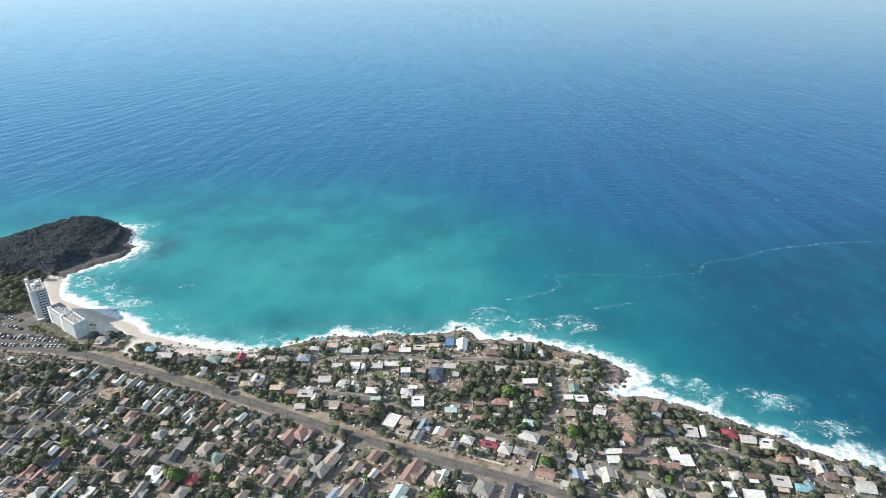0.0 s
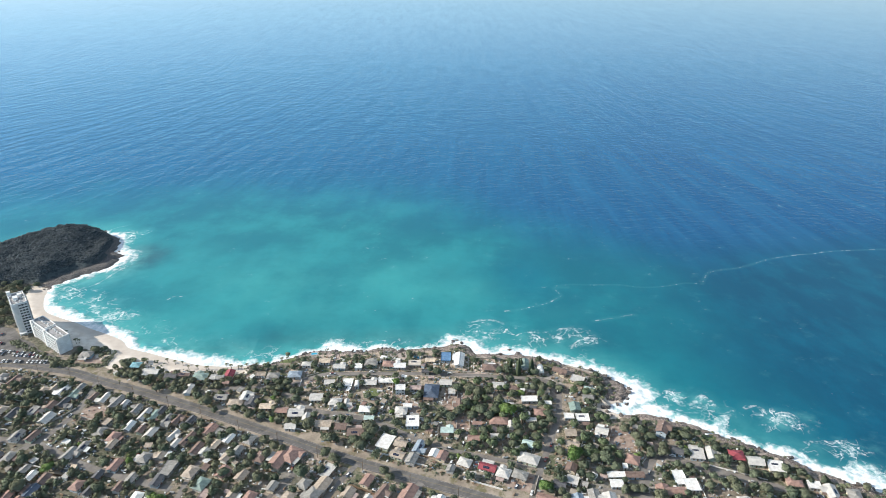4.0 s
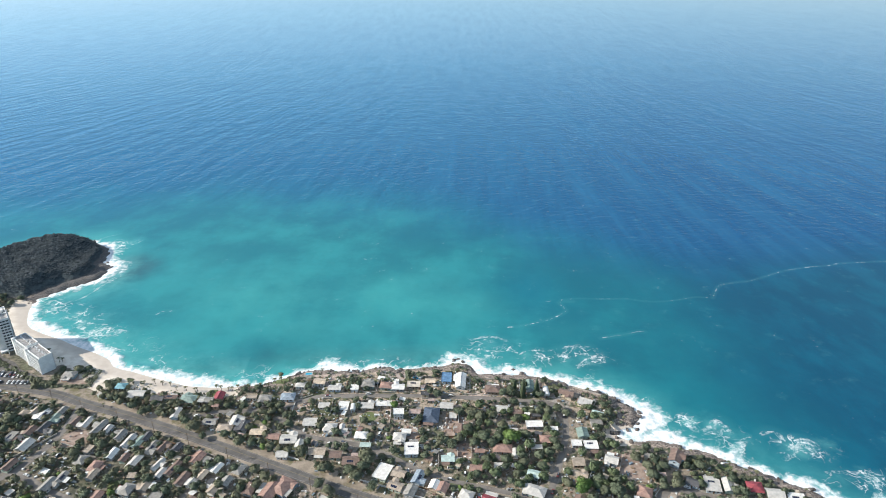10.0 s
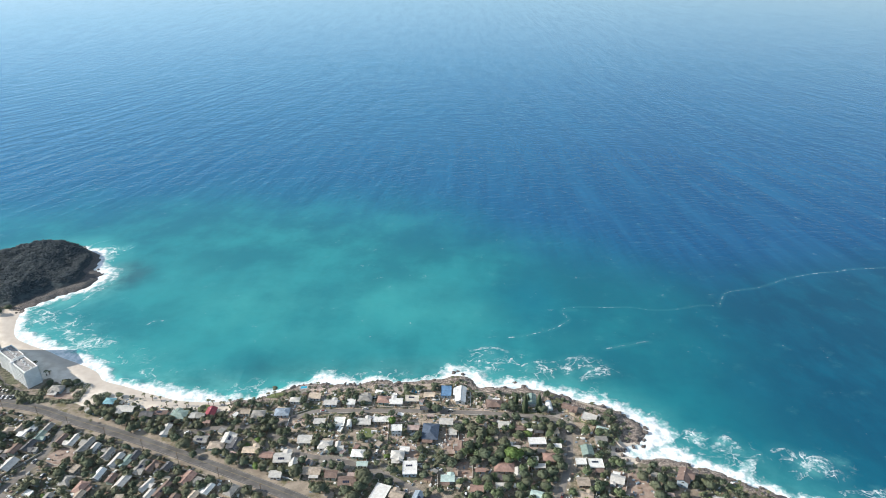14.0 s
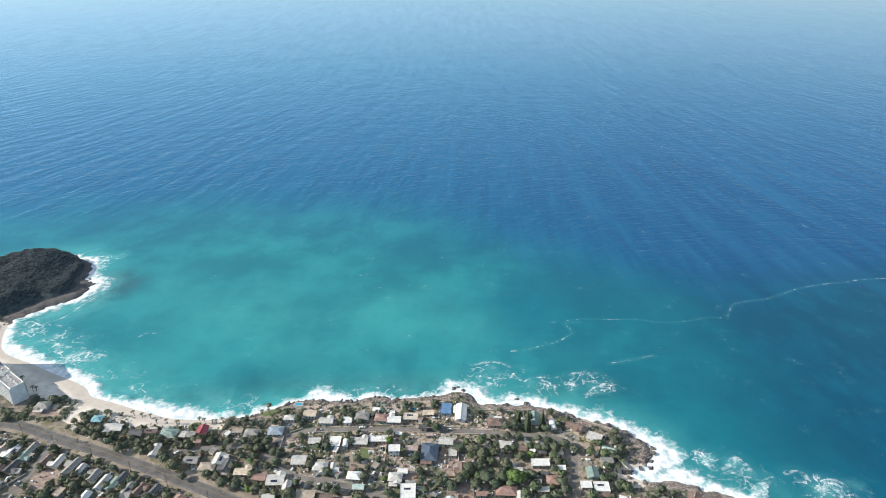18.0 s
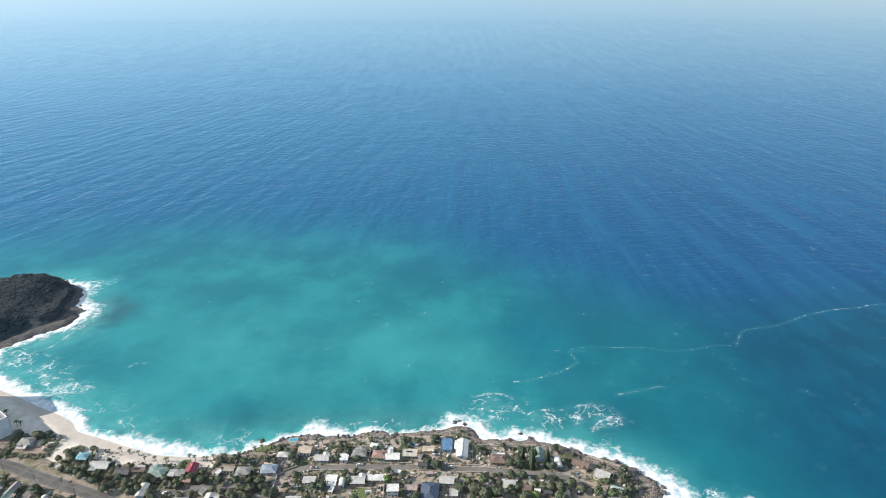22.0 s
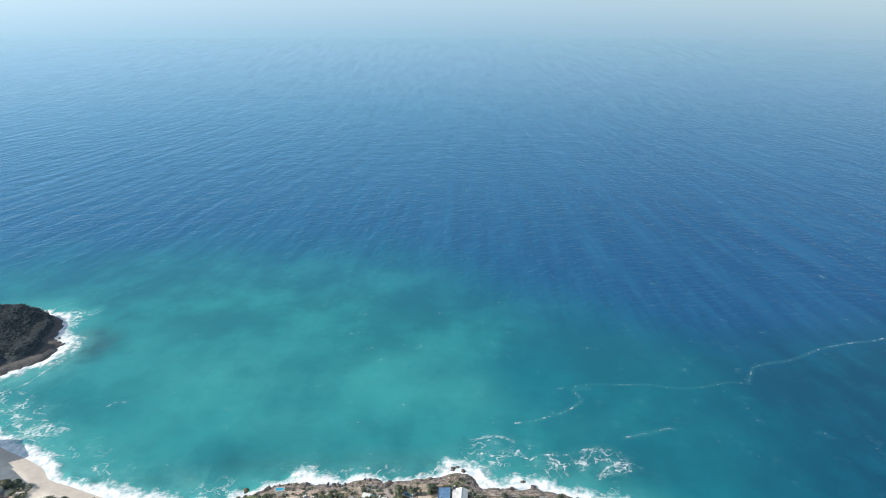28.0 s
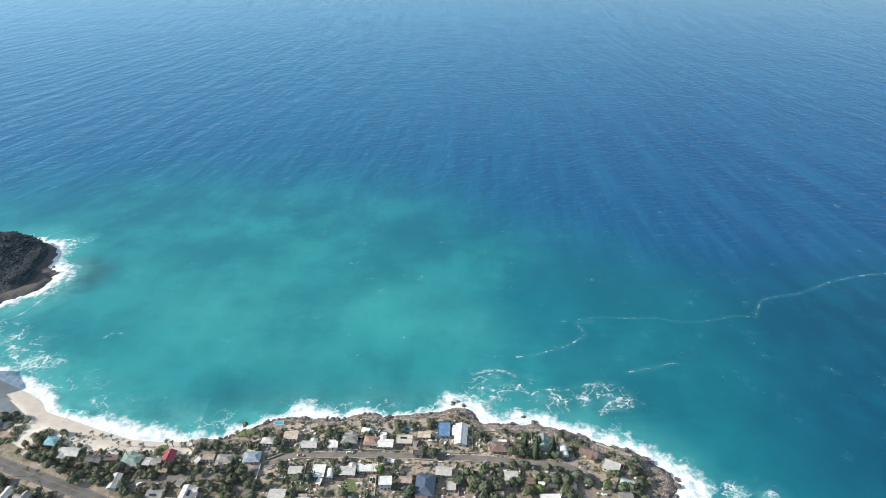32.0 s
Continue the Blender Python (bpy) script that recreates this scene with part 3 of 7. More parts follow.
col = n.mix(milky, col, (0.14, 0.45, 0.43))
col = n.mix(white, col, n.mix(n.ramp(curd, 0.35, 0.6), (0.58, 0.66, 0.68), (0.87, 0.88, 0.88)))
open_sea = n.attr("deep")
swell = n.math("MULTIPLY", n.math("ADD", n.noise(1.0, 3, 0.5, sea_coords(lane, 24.0, py, 95.0)), n.math("MULTIPLY", n.noise(1.0, 2, 0.5, sea_coords(px, 40.0, crest, 24.0)), 0.5)), n.ramp(open_sea, 0.2, 1.0, 0.15, 1.0))
swell = n.math("MULTIPLY", swell, n.ramp(px, -500, 300, 1.7, 0.8))
chop = n.noise(1.0, 3, 0.6, sea_coords(px, 10.0, crest, 8.0))
ruffle = n.math("MULTIPLY", chop, n.math("MULTIPLY", n.ramp(open_sea, 0.1, 0.9, 0.22, 1.0), n.ramp(streak, 0.4, 0.7, 1.0, 0.6)))
nrm = n.bump(ruffle, 1.5)
nrm = n.bump(swell, 2.4, 1.0, nrm)
nrm = n.bump(n.math("MULTIPLY", curd, white), 0.9, 0.7, nrm)
M_SEA = n.done(col, n.ramp(white, 0, 0.6, 0.16, 0.9), nrm)
# aerial haze imitated: the sea turns see-through with distance, baring the pale sky
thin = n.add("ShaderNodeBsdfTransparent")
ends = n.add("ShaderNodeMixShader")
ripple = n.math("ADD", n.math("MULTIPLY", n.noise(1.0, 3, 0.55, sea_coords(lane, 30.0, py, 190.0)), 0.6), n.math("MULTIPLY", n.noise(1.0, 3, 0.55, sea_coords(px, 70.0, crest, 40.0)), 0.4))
n.link(n.math("MULTIPLY", n.attr("haze_fade"), n.ramp(n.math("MAXIMUM", ripple, n.ramp(py, 2600, 4200)), 0.36, 0.62, 0.80, 1.0)), ends.inputs[0])
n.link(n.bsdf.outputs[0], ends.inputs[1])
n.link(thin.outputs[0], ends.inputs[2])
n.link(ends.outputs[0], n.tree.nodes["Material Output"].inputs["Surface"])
# share of imitated haze, growing from y 900 to full at 4700
haze_fade = np.maximum(1 - np.exp(-(np.maximum(gy - 900, 0) / 1350) ** 1.5), smooth(3300, 4700, gy))
n.link(n.ramp(white, 0, 0.6, 0.8, 0.0), n.bsdf.inputs["Coat Weight"])
# darker water: a patch beside the headland and bands along the shore
dark_water = 1.05 * np.exp(-(((gx + 338) / 30) ** 2 + ((gy - 704) / 34) ** 2) ** 2) + 0.5 * np.exp(-((gy - 535) / 16) ** 2) * smooth(-190, -150, gx) * smooth(40, 0, gx) + 0.4 * np.exp(-(((gx - 100) / 60) ** 2 + ((gy - 530) / 18) ** 2))
dark_water = np.maximum(dark_water, 0.45 * np.exp(-((gx + 195) / 60) ** 2 - ((gy - 522) / 12) ** 2))
sea = tagged(sheet("water", xs, ys, z_sea, M_SEA, {"off": off, "foam": foam, "deep": deep, "east": east, "wedge": wedge, "core": core, "lace": lace, "dark_water": dark_water, "threads": threads, "haze_fade": haze_fade, "wash": wash}),
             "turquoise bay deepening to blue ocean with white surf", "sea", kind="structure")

# ---- headland ----
xs = np.arange(-800, -355, 2.5)
ys = np.arange(560, 850, 2.5)
gx, gy, depth, _, _ = coast_fields(xs, ys)
tip = int(np.argmin(np.linalg.norm(HEADLAND_SHORE - np.array((-388, 756)), axis=1)))
far_d, _ = line_distance(gx, gy, HEADLAND_SHORE[:tip + 1])
foot = np.vstack([HEADLAND_SHORE[tip:], [(-430, 630), (-470, 622), (-560, 585), (-800, 500)]])
near_d, _ = line_distance(gx, gy, foot)
near_d = np.where(on_land(gx, gy, np.vstack([HEADLAND_SHORE, foot[-4:]])), near_d, -near_d)
craggy = soft_noise(gx, gy, 0.11, 21) * 1.6 + soft_noise(gx, gy, 0.3, 22) * 1.2 + soft_noise(gx, gy, 0.8, 23) * 0.8
crest = np.interp(gx, [-800, -520, -460, -420, -396], [13, 16, 18.5, 18.0, 10]) + 1.0 * np.sin(gx * 0.13 + 1)
ridge_d, _ = line_distance(gx, gy, RIDGE)
side = np.maximum(np.minimum(near_d, far_d), 0)
climb = side / (side + ridge_d + 0.01)
bay_shelf = 9 * np.exp(-((gx + 374) / 20) ** 2 - ((gy - 690) / 24) ** 2)
z = -3.5 + 5.0 * smooth(-3, 7, np.minimum(near_d, far_d)) + crest * (0.66 * smooth(0.02, 0.30, climb) + 0.34 * smooth(0.35, 1.0, climb)) * smooth(2 + bay_shelf, 10 + bay_shelf, near_d)
z = np.where(depth < 0, -4, z + craggy * smooth(6, 20, near_d) * smooth(0, 10, far_d))
n = Nodes("haze_blue_headland_rock", 0.95, 0.1)
slope = n.add("ShaderNodeNewGeometry").outputs["Normal"]
up = n.add("ShaderNodeSeparateXYZ")
n.link(slope, up.inputs[0])
height = n.add("ShaderNodeSeparateXYZ")
n.link(n.pos(), height.inputs[0])
# scrub and stone tinted blue-grey: the distant haze is mixed into their colours
scrub = n.mix(n.ramp(n.noise(0.25, 6, 0.7), 0.35, 0.65), (0.042, 0.056, 0.064), (0.098, 0.120, 0.124))
stone = n.mix(n.ramp(n.noise(0.3, 6, 0.7), 0.35, 0.65), (0.032, 0.038, 0.043), (0.12, 0.126, 0.13))
col = n.mix(n.ramp(n.math("ADD", up.outputs[2], n.math("MULTIPLY", n.noise(0.1), 0.5)), 0.7, 1.15), stone, scrub)
shelf = n.mix(n.ramp(n.noise(0.8, 6), 0.35, 0.65), (0.075, 0.075, 0.076), (0.19, 0.185, 0.18))
col = n.mix(n.ramp(n.math("ADD", height.outputs[2], n.math("MULTIPLY", n.noise(0.15), 3)), 5.2, 3.2), col, shelf)
HEAD_LEVEL = z


def headland_level(x, y):
    return HEAD_LEVEL[int(round((y - 560) / 2.5)), int(round((x + 800) / 2.5))]


M_HEAD_HAZY = n.done(col, normal=n.bump(n.noise(0.45, 6, 0.7), 2.2))
headland = tagged(sheet("headland", xs, ys, z, M_HEAD_HAZY), "dark rocky headland covered with dry scrub", "headland", kind="structure")

# ---- helpers for things ----
def mesh_from(verts, faces, materials, slots=None, smooth_faces=False, normals=None):
    me = bpy.data.meshes.new("mesh")
    me.from_pydata([tuple(v) for v in verts], [], faces)
    for m in materials if isinstance(materials, (list, tuple)) else [materials]:
        me.materials.append(m)
    if slots:
        me.polygons.foreach_set("material_index", slots)
    if smooth_faces:
        me.polygons.foreach_set("use_smooth", [True] * len(faces))
    me.update()
    if normals is not None:
        me.polygons.foreach_set("use_smooth", [True] * len(faces))
        me.normals_split_custom_set_from_vertices(normals)
    return me


def part(name, me, parent, label="", at=(0, 0, 0), turn=0.0):
    """Links a mesh as one part under a thing or a part."""
    ob = new(name, me)
    ob.parent = parent
    ob.matrix_basis = pose(*at, 0, 0, turn)
    return tagged(ob, label) if label else ob


def thing(name, x, y, z, turn, label, category, group=""):
    ob = new(name)
    ob.empty_display_size = 0.5
    ob.matrix_basis = pose(x, y, z, 0, 0, turn)
    return tagged(ob, label, category, group)


def box(x0, y0, z0, x1, y1, z1, taper=0.0):
    """Corners and faces of a box; taper draws the top in."""
    t = taper
    v = [(x0, y0, z0), (x1, y0, z0), (x1, y1, z0), (x0, y1, z0), (x0 + t, y0 + t, z1), (x1 - t, y0 + t, z1), (x1 - t, y1 - t, z1), (x0 + t, y1 - t, z1)]
    return v, [(0, 3, 2, 1), (4, 5, 6, 7), (0, 1, 5, 4), (1, 2, 6, 5), (2, 3, 7, 6), (3, 0, 4, 7)]


def joined(*pieces):
    v, f = [], []
    for pv, pf in pieces:
        f += [tuple(i + len(v) for i in q) for q in pf]
        v += list(pv)
    return v, f


def tube(r0, r1, path, sides=6):
    """A tapered round bar along a path."""
    v, f = [], []
    for k, p in enumerate(path):
        r = r0 + (r1 - r0) * k / (len(path) - 1)
        for s in range(sides):
            a = 2 * math.pi * s / sides
            v.append((p[0] + r * math.cos(a), p[1] + r * math.sin(a), p[2]))
    for k in range(len(path) - 1):
        for s in range(sides):
            a, b = k * sides + s, k * sides + (s + 1) % sides
            f.append((a, b, b + sides, a + sides))
    f.append(tuple(range(sides))[::-1])
    f.append(tuple(range((len(path) - 1) * sides, len(path) * sides)))
    return v, f


# ---- roads ----
n = Nodes("asphalt", 0.9, 0.2)
c = n.mix(n.ramp(n.noise(0.15, 5, 0.6), 0.3, 0.7), (0.105, 0.100, 0.096), (0.165, 0.156, 0.148))
c = n.mix(n.ramp(n.noise(0.25, 3, 0.6), 0.55, 0.7, 0, 0.5), c, (0.22, 0.20, 0.18))
M_ASPHALT = n.done(c, normal=n.bump(n.noise(4), 0.02))
n = Nodes("faded_asphalt", 0.92, 0.15)
c = n.mix(n.ramp(n.noise(0.12, 5, 0.6), 0.3, 0.7), (0.15, 0.138, 0.127), (0.235, 0.218, 0.20))
c = n.mix(n.ramp(n.noise(0.3, 4, 0.65), 0.52, 0.7, 0, 0.55), c, (0.31, 0.262, 0.215))
M_STREET = n.done(c, normal=n.bump(n.noise(4), 0.02))
n = Nodes("road_dirt", 0.95, 0.1)
c = n.mix(n.ramp(n.noise(0.12, 6, 0.65), 0.3, 0.7), (0.22, 0.184, 0.145), (0.39, 0.33, 0.265))
c = n.mix(n.ramp(n.noise(0.09, 5, 0.7), 0.50, 0.64), c, (0.17, 0.155, 0.09))
M_VERGE = n.done(c, normal=n.bump(n.noise(1.5), 0.1))
M_LINE_Y = worn("yellow_road_paint", (0.235, 0.20, 0.125))
M_LINE_W = worn("white_road_paint", (0.29, 0.28, 0.265))


def ribbon(line, left, right, z):
    """A flat strip along a line, from left to right of it."""
    t = np.gradient(line, axis=0)
    t /= np.linalg.norm(t, axis=1)[:, None]
    nrm = np.stack([-t[:, 1], t[:, 0]], 1)
    a, b = line + nrm * left, line - nrm * right
    v = [(*p, z) for p in a] + [(*p, z) for p in b]
    k = len(line)
    return v, [(k + i, k + i + 1, i + 1, i) for i in range(k - 1)]


HIGHWAY = spline([(-1508.1, 643.5), (-703.8, 537.9), (-472.5, 502.7), (-391.1, 494.7), (-351.9, 490.6), (-310.7, 481.6), (-280.5, 469.5), (-224.2, 448.4), (-171.9, 426.3), (-122.7, 404.2),
                  (-76.4, 383.1), (-34.2, 366), (6, 350.9), (44.2, 336.8), (79.4, 322.7), (160.9, 289.6), (402.2, 191), (904.9, 0)], 8)
tangent = np.gradient(HIGHWAY, axis=0)
tangent /= np.linalg.norm(tangent, axis=1)[:, None]
HIGHWAY = HIGHWAY + 3.5 * np.stack([-tangent[:, 1], tangent[:, 0]], 1)
STREETS = [(spline(p, 5), w) for p, w in (
    ([(-191, 452.4), (-185, 455.4), (-167.9, 461.5), (-140.8, 462.5), (-120.6, 466.5), (-108.6, 473.5), (-93.9, 480.3), (-72.8, 480.8), (-51.6, 481), (-30.4, 480.6), (-9.1, 479.9), (8.6, 478.6), (29.7, 477.9), (50.6, 475.4), (71.4, 473.5), (83.8, 471.9), (94, 465.7)], 4.4),
    ([(100.5, 464.5), (95.5, 454.4), (92.5, 434.3), (81.4, 400.1), (69.4, 370), (58.3, 337.8)], 4.4),
    ([(-124.7, 454.4), (-113.6, 448.4), (-97.5, 434.3), (-64.3, 426.3), (-37.2, 414.2), (-10.1, 397.1), (7, 390.1), (35.2, 382.1), (66.4, 373)], 3.8),
    ([(133.7, 339.8), (137.7, 356.9), (141.8, 368), (146.8, 377), (153.8, 382.1), (163.9, 381), (181, 372), (206.1, 361.9), (229.2, 351.9), (253.4, 338.8), (286.5, 317.7), (331.8, 291.6)], 6.0),
    ([(135.7, 351.9), (139.8, 340.8), (148.8, 332.8), (164.9, 324.7), (184, 316.7)], 6.0),
    ([(108.6, 351.9), (126.7, 348.9), (135.7, 344.9)], 3.8),
    ([(-281, 470), (-279, 454), (-279.4, 438), (-282, 422.7), (-286.1, 411.1), (-290, 402.7), (-295, 396), (-301.4, 387), (-310, 366), (-318, 331.8)], 5.2),
    ([(-422.3, 406.2), (-364, 405.2), (-336.8, 403.2), (-309.7, 401.2), (-286.5, 396.1), (-263.4, 383.1), (-237.3, 372), (-209.1, 362.9), (-179, 353.9)], 5.6),
    ([(-12.1, 358.9), (-19.1, 346.9), (-27.1, 330.8), (-36.2, 313.7)], 5.0),
    ([(-57.3, 376), (-68.4, 356.9), (-77.4, 338.8), (-90.5, 313.7)], 3.8),
    ([(-160.9, 394.1), (-168.9, 374), (-172.9, 338.8), (-179, 319.7)], 3.6),
    ([(-94.5, 376), (-110.6, 348.9), (-122.7, 326.8)], 3.4))]

me = mesh_from(*ribbon(HIGHWAY, 14.0, 8.0, GROUND_Z + 0.03), M_VERGE)
verge = tagged(new("highway_verge", me), "bare dirt and dry grass beside the highway", "verge", kind="structure")
me = mesh_from(*ribbon(HIGHWAY, 3.9, 4.8, GROUND_Z + 0.06), M_ASPHALT)
highway = tagged(new("road", me), "worn grey asphalt coastal highway", "road", kind="structure")
part("centre_line", mesh_from(*joined(ribbon(HIGHWAY, 0.05, 0.13, GROUND_Z + 0.068), ribbon(HIGHWAY, 0.40, -0.22, GROUND_Z + 0.068)), M_LINE_Y), highway, "double yellow centre line")
for a in (3.4, -4.0):
    part("edge_line", mesh_from(*ribbon(HIGHWAY, a + 0.09, 0.09 - a, GROUND_Z + 0.068), M_LINE_W), highway, "white edge line")
for i, (line, w) in enumerate(STREETS):
    street = new("street", mesh_from(*ribbon(line, w / 2, w / 2, GROUND_Z + 0.075 + 0.004 * i), M_STREET))
    tagged(street, "narrow patched asphalt residential street", "street", kind="structure")


ROAD_X, ROAD_Y = np.arange(-520, 400, 2.0), np.arange(280, 560, 2.0)
gx, gy = np.meshgrid(ROAD_X, ROAD_Y)
ROAD_D = line_distance(gx, gy, HIGHWAY)[0] - 7.0
for line, w in STREETS:
    ROAD_D = np.minimum(ROAD_D, line_distance(gx, gy, line)[0] - w / 2)


def road_distance(x, y):
    """Metres from the edge of the nearest road."""
    i = int(np.clip(round((x + 520) / 2), 0, len(ROAD_X) - 1))
    j = int(np.clip(round((y - 280) / 2), 0, len(ROAD_Y) - 1))
    return ROAD_D[j, i]

# ---- houses ----
ROOF_COLOURS = {"W": ("white", (0.84, 0.80, 0.73)), "L": ("pale grey", (0.57, 0.545, 0.50)), "G": ("grey", (0.33, 0.315, 0.285)), "D": ("dark grey", (0.11, 0.11, 0.115)),
                "T": ("tan", (0.46, 0.38, 0.30)), "B": ("brown", (0.23, 0.16, 0.13)), "R": ("red", (0.33, 0.07, 0.085)), "C": ("rust-red", (0.37, 0.235, 0.19)),
                "K": ("turquoise", (0.22, 0.43, 0.48)), "N": ("grey-green", (0.25, 0.33, 0.29)), "U": ("navy blue", (0.09, 0.12, 0.17)),
                "A": ("sky blue", (0.14, 0.27, 0.44)), "O": ("cream", (0.66, 0.54, 0.41)), "M": ("pale mint", (0.50, 0.62, 0.57)), "S": ("slate blue", (0.30, 0.36, 0.42)),
                "P": ("faded pink", (0.46, 0.35, 0.31)), "V": ("off-white", (0.64, 0.57, 0.48))}
ROOF_FORMS = {"g": "gabled", "h": "hipped", "f": "flat", "r": "rounded"}
ROOF_MATS = {}
for key, (word, colour) in ROOF_COLOURS.items():
    n = Nodes("roof_" + word.replace(" ", "_"), 0.62, 0.35)
    dark = tuple(x * (0.78 if key in "WLMV" else 0.66) for x in colour)
    c = n.mix(n.ramp(n.noise(0.5, 5, 0.65), 0.3, 0.7), dark, tuple(min(0.85, x * 1.12) for x in colour))
    c = n.mix(n.ramp(n.noise(3.0, 4, 0.6, n.stretched((3.0, 0.6, 1.0), 20)), 0.58, 0.8, 0, 0.35), c, (0.22, 0.175, 0.145))
    c = n.mix(n.ramp(n.random(), 0.0, 1.0, 0, 0.25), c, dark)
    ribs = n.add("ShaderNodeTexWave", wave_type="BANDS", bands_direction="X")
    n.link(n.add("ShaderNodeTexCoord").outputs["Object"], ribs.inputs["Vector"])
    ribs.inputs["Scale"].default_value = 1.1
    ROOF_MATS[key] = n.done(c, normal=n.bump(ribs.outputs["Fac"], 0.06, 0.7))
WALL_WORDS = ("white", "cream", "pale green", "grey", "tan", "pale blue")
WALL_MATS = [worn("wall_" + w.replace(" ", "_"), c, 0.85, 0.22, 0.7) for w, c in
             zip(WALL_WORDS, ((0.68, 0.67, 0.64), (0.60, 0.52, 0.40), (0.40, 0.46, 0.38), (0.36, 0.36, 0.35), (0.42, 0.33, 0.25), (0.42, 0.49, 0.53)))]
M_TRIM = worn("white_trim", (0.70, 0.70, 0.68))
M_WOOD = worn("weathered_wood", (0.20, 0.135, 0.09), vary=0.6)
M_CONCRETE = worn("concrete", (0.40, 0.385, 0.36), scale=0.6)
n = Nodes("window_glass", 0.08, 0.6)
M_PANE = n.done(n.mix(n.ramp(n.random(), 0, 1), (0.02, 0.025, 0.03), (0.05, 0.06, 0.065)))
n = Nodes("solar_cells", 0.15, 0.6)
M_SOLAR = n.done(n.mix(n.ramp(n.voronoi(1.2, "DISTANCE_TO_EDGE"), 0, 0.06, 0, 1), (0.10, 0.11, 0.13), (0.012, 0.018, 0.045)))

ME_FRAME = mesh_from(*joined(box(-0.75, -0.05, 0, 0.75, 0.05, 0.1), box(-0.75, -0.05, 1.1, 0.75, 0.05, 1.2), box(-0.75, -0.05, 0.1, -0.65, 0.05, 1.1),
                             box(0.65, -0.05, 0.1, 0.75, 0.05, 1.1), box(-0.04, -0.05, 0.1, 0.04, 0.05, 1.1)), M_TRIM)
ME_PANE = mesh_from(*box(-0.65, -0.02, 0.1, 0.65, 0.02, 1.1), M_PANE)
ME_DOOR = mesh_from(*joined(box(-0.45, -0.05, 0, 0.45, 0.05, 2.05), box(-0.32, -0.08, 0.2, 0.32, -0.05, 0.9), box(-0.32, -0.08, 1.1, 0.32, -0.05, 1.85)), M_WOOD)
ME_POST = mesh_from(*box(-0.07, -0.07, 0, 0.07, 0.07, 2.3), M_TRIM)
ME_SOLAR = mesh_from(*box(-0.5, -0.82, 0, 0.5, 0.82, 0.05), M_SOLAR)
ME_TANK = mesh_from(*tube(0.28, 0.28, [(0, 0, 0), (0, 0, 0.7)], 8), M_TRIM)
ME_VENT = mesh_from(*tube(0.12, 0.12, [(0, 0, 0), (0, 0, 0.5)], 6), M_CONCRETE)


def gable_roof(a, b, rise, t=0.16):
    v = []
    for x in (-a, a):
        v += [(x, -b, 0), (x, 0, rise), (x, b, 0), (x, b, -t), (x, 0, rise - t), (x, -b, -t)]
    f = [(0, 6, 7, 1), (1, 7, 8, 2), (2, 8, 9, 3), (3, 9, 10, 4), (4, 10, 11, 5), (5, 11, 6, 0), (0, 1, 4, 5), (1, 2, 3, 4), (6, 11, 10, 7), (7, 10, 9, 8)]
    return v, f


def hip_roof(a, b, rise, t=0.16):
    r = max(0.3, a - b * 0.95) if a >= b else 0.3
    q = 0.0 if a >= b else b - a * 0.95
    v = [(-a, -b, 0), (a, -b, 0), (a, b, 0), (-a, b, 0), (-a, -b, -t), (a, -b, -t), (a, b, -t), (-a, b, -t)]
    if a >= b:
        v += [(-r, 0, rise), (r, 0, rise)]
        f = [(0, 1, 9, 8), (1, 2, 9), (2, 3, 8, 9), (3, 0, 8)]
    else:
        v += [(0, -q, rise), (0, q, rise)]
        f = [(0, 1, 8), (1, 2, 9, 8), (2, 3, 9), (3, 0, 8, 9)]
    return v, f + [(7, 6, 5, 4), (0, 4, 5, 1), (1, 5, 6, 2), (2, 6, 7, 3), (3, 7, 4, 0)]


def flat_roof(a, b, rise):
    return joined(box(-a, -b, -0.15, a, b, 0.02), box(-a, -b, 0.02, a, -b + 0.22, 0.26), box(-a, b - 0.22, 0.02, a, b, 0.26),
                  box(-a, -b + 0.22, 0.02, -a + 0.22, b - 0.22, 0.26), box(a - 0.22, -b + 0.22, 0.02, a, b - 0.22, 0.26))


def vault_roof(a, b, rise):
    v, f, k = [], [], 9
    for y in (-b, b):
        for i in range(k):
            t = math.pi * i / (k - 1)
            v.append((-a * math.cos(t), y, a * 0.75 * math.sin(t)))
    f = [(i, i + 1, k + i + 1, k + i) for i in range(k - 1)] + [tuple(range(k))[::-1], tuple(range(k, 2 * k)), (0, k, 2 * k - 1, k - 1)]
    return v, f


HOUSES = []
HOUSE_RNG = random.Random(11)


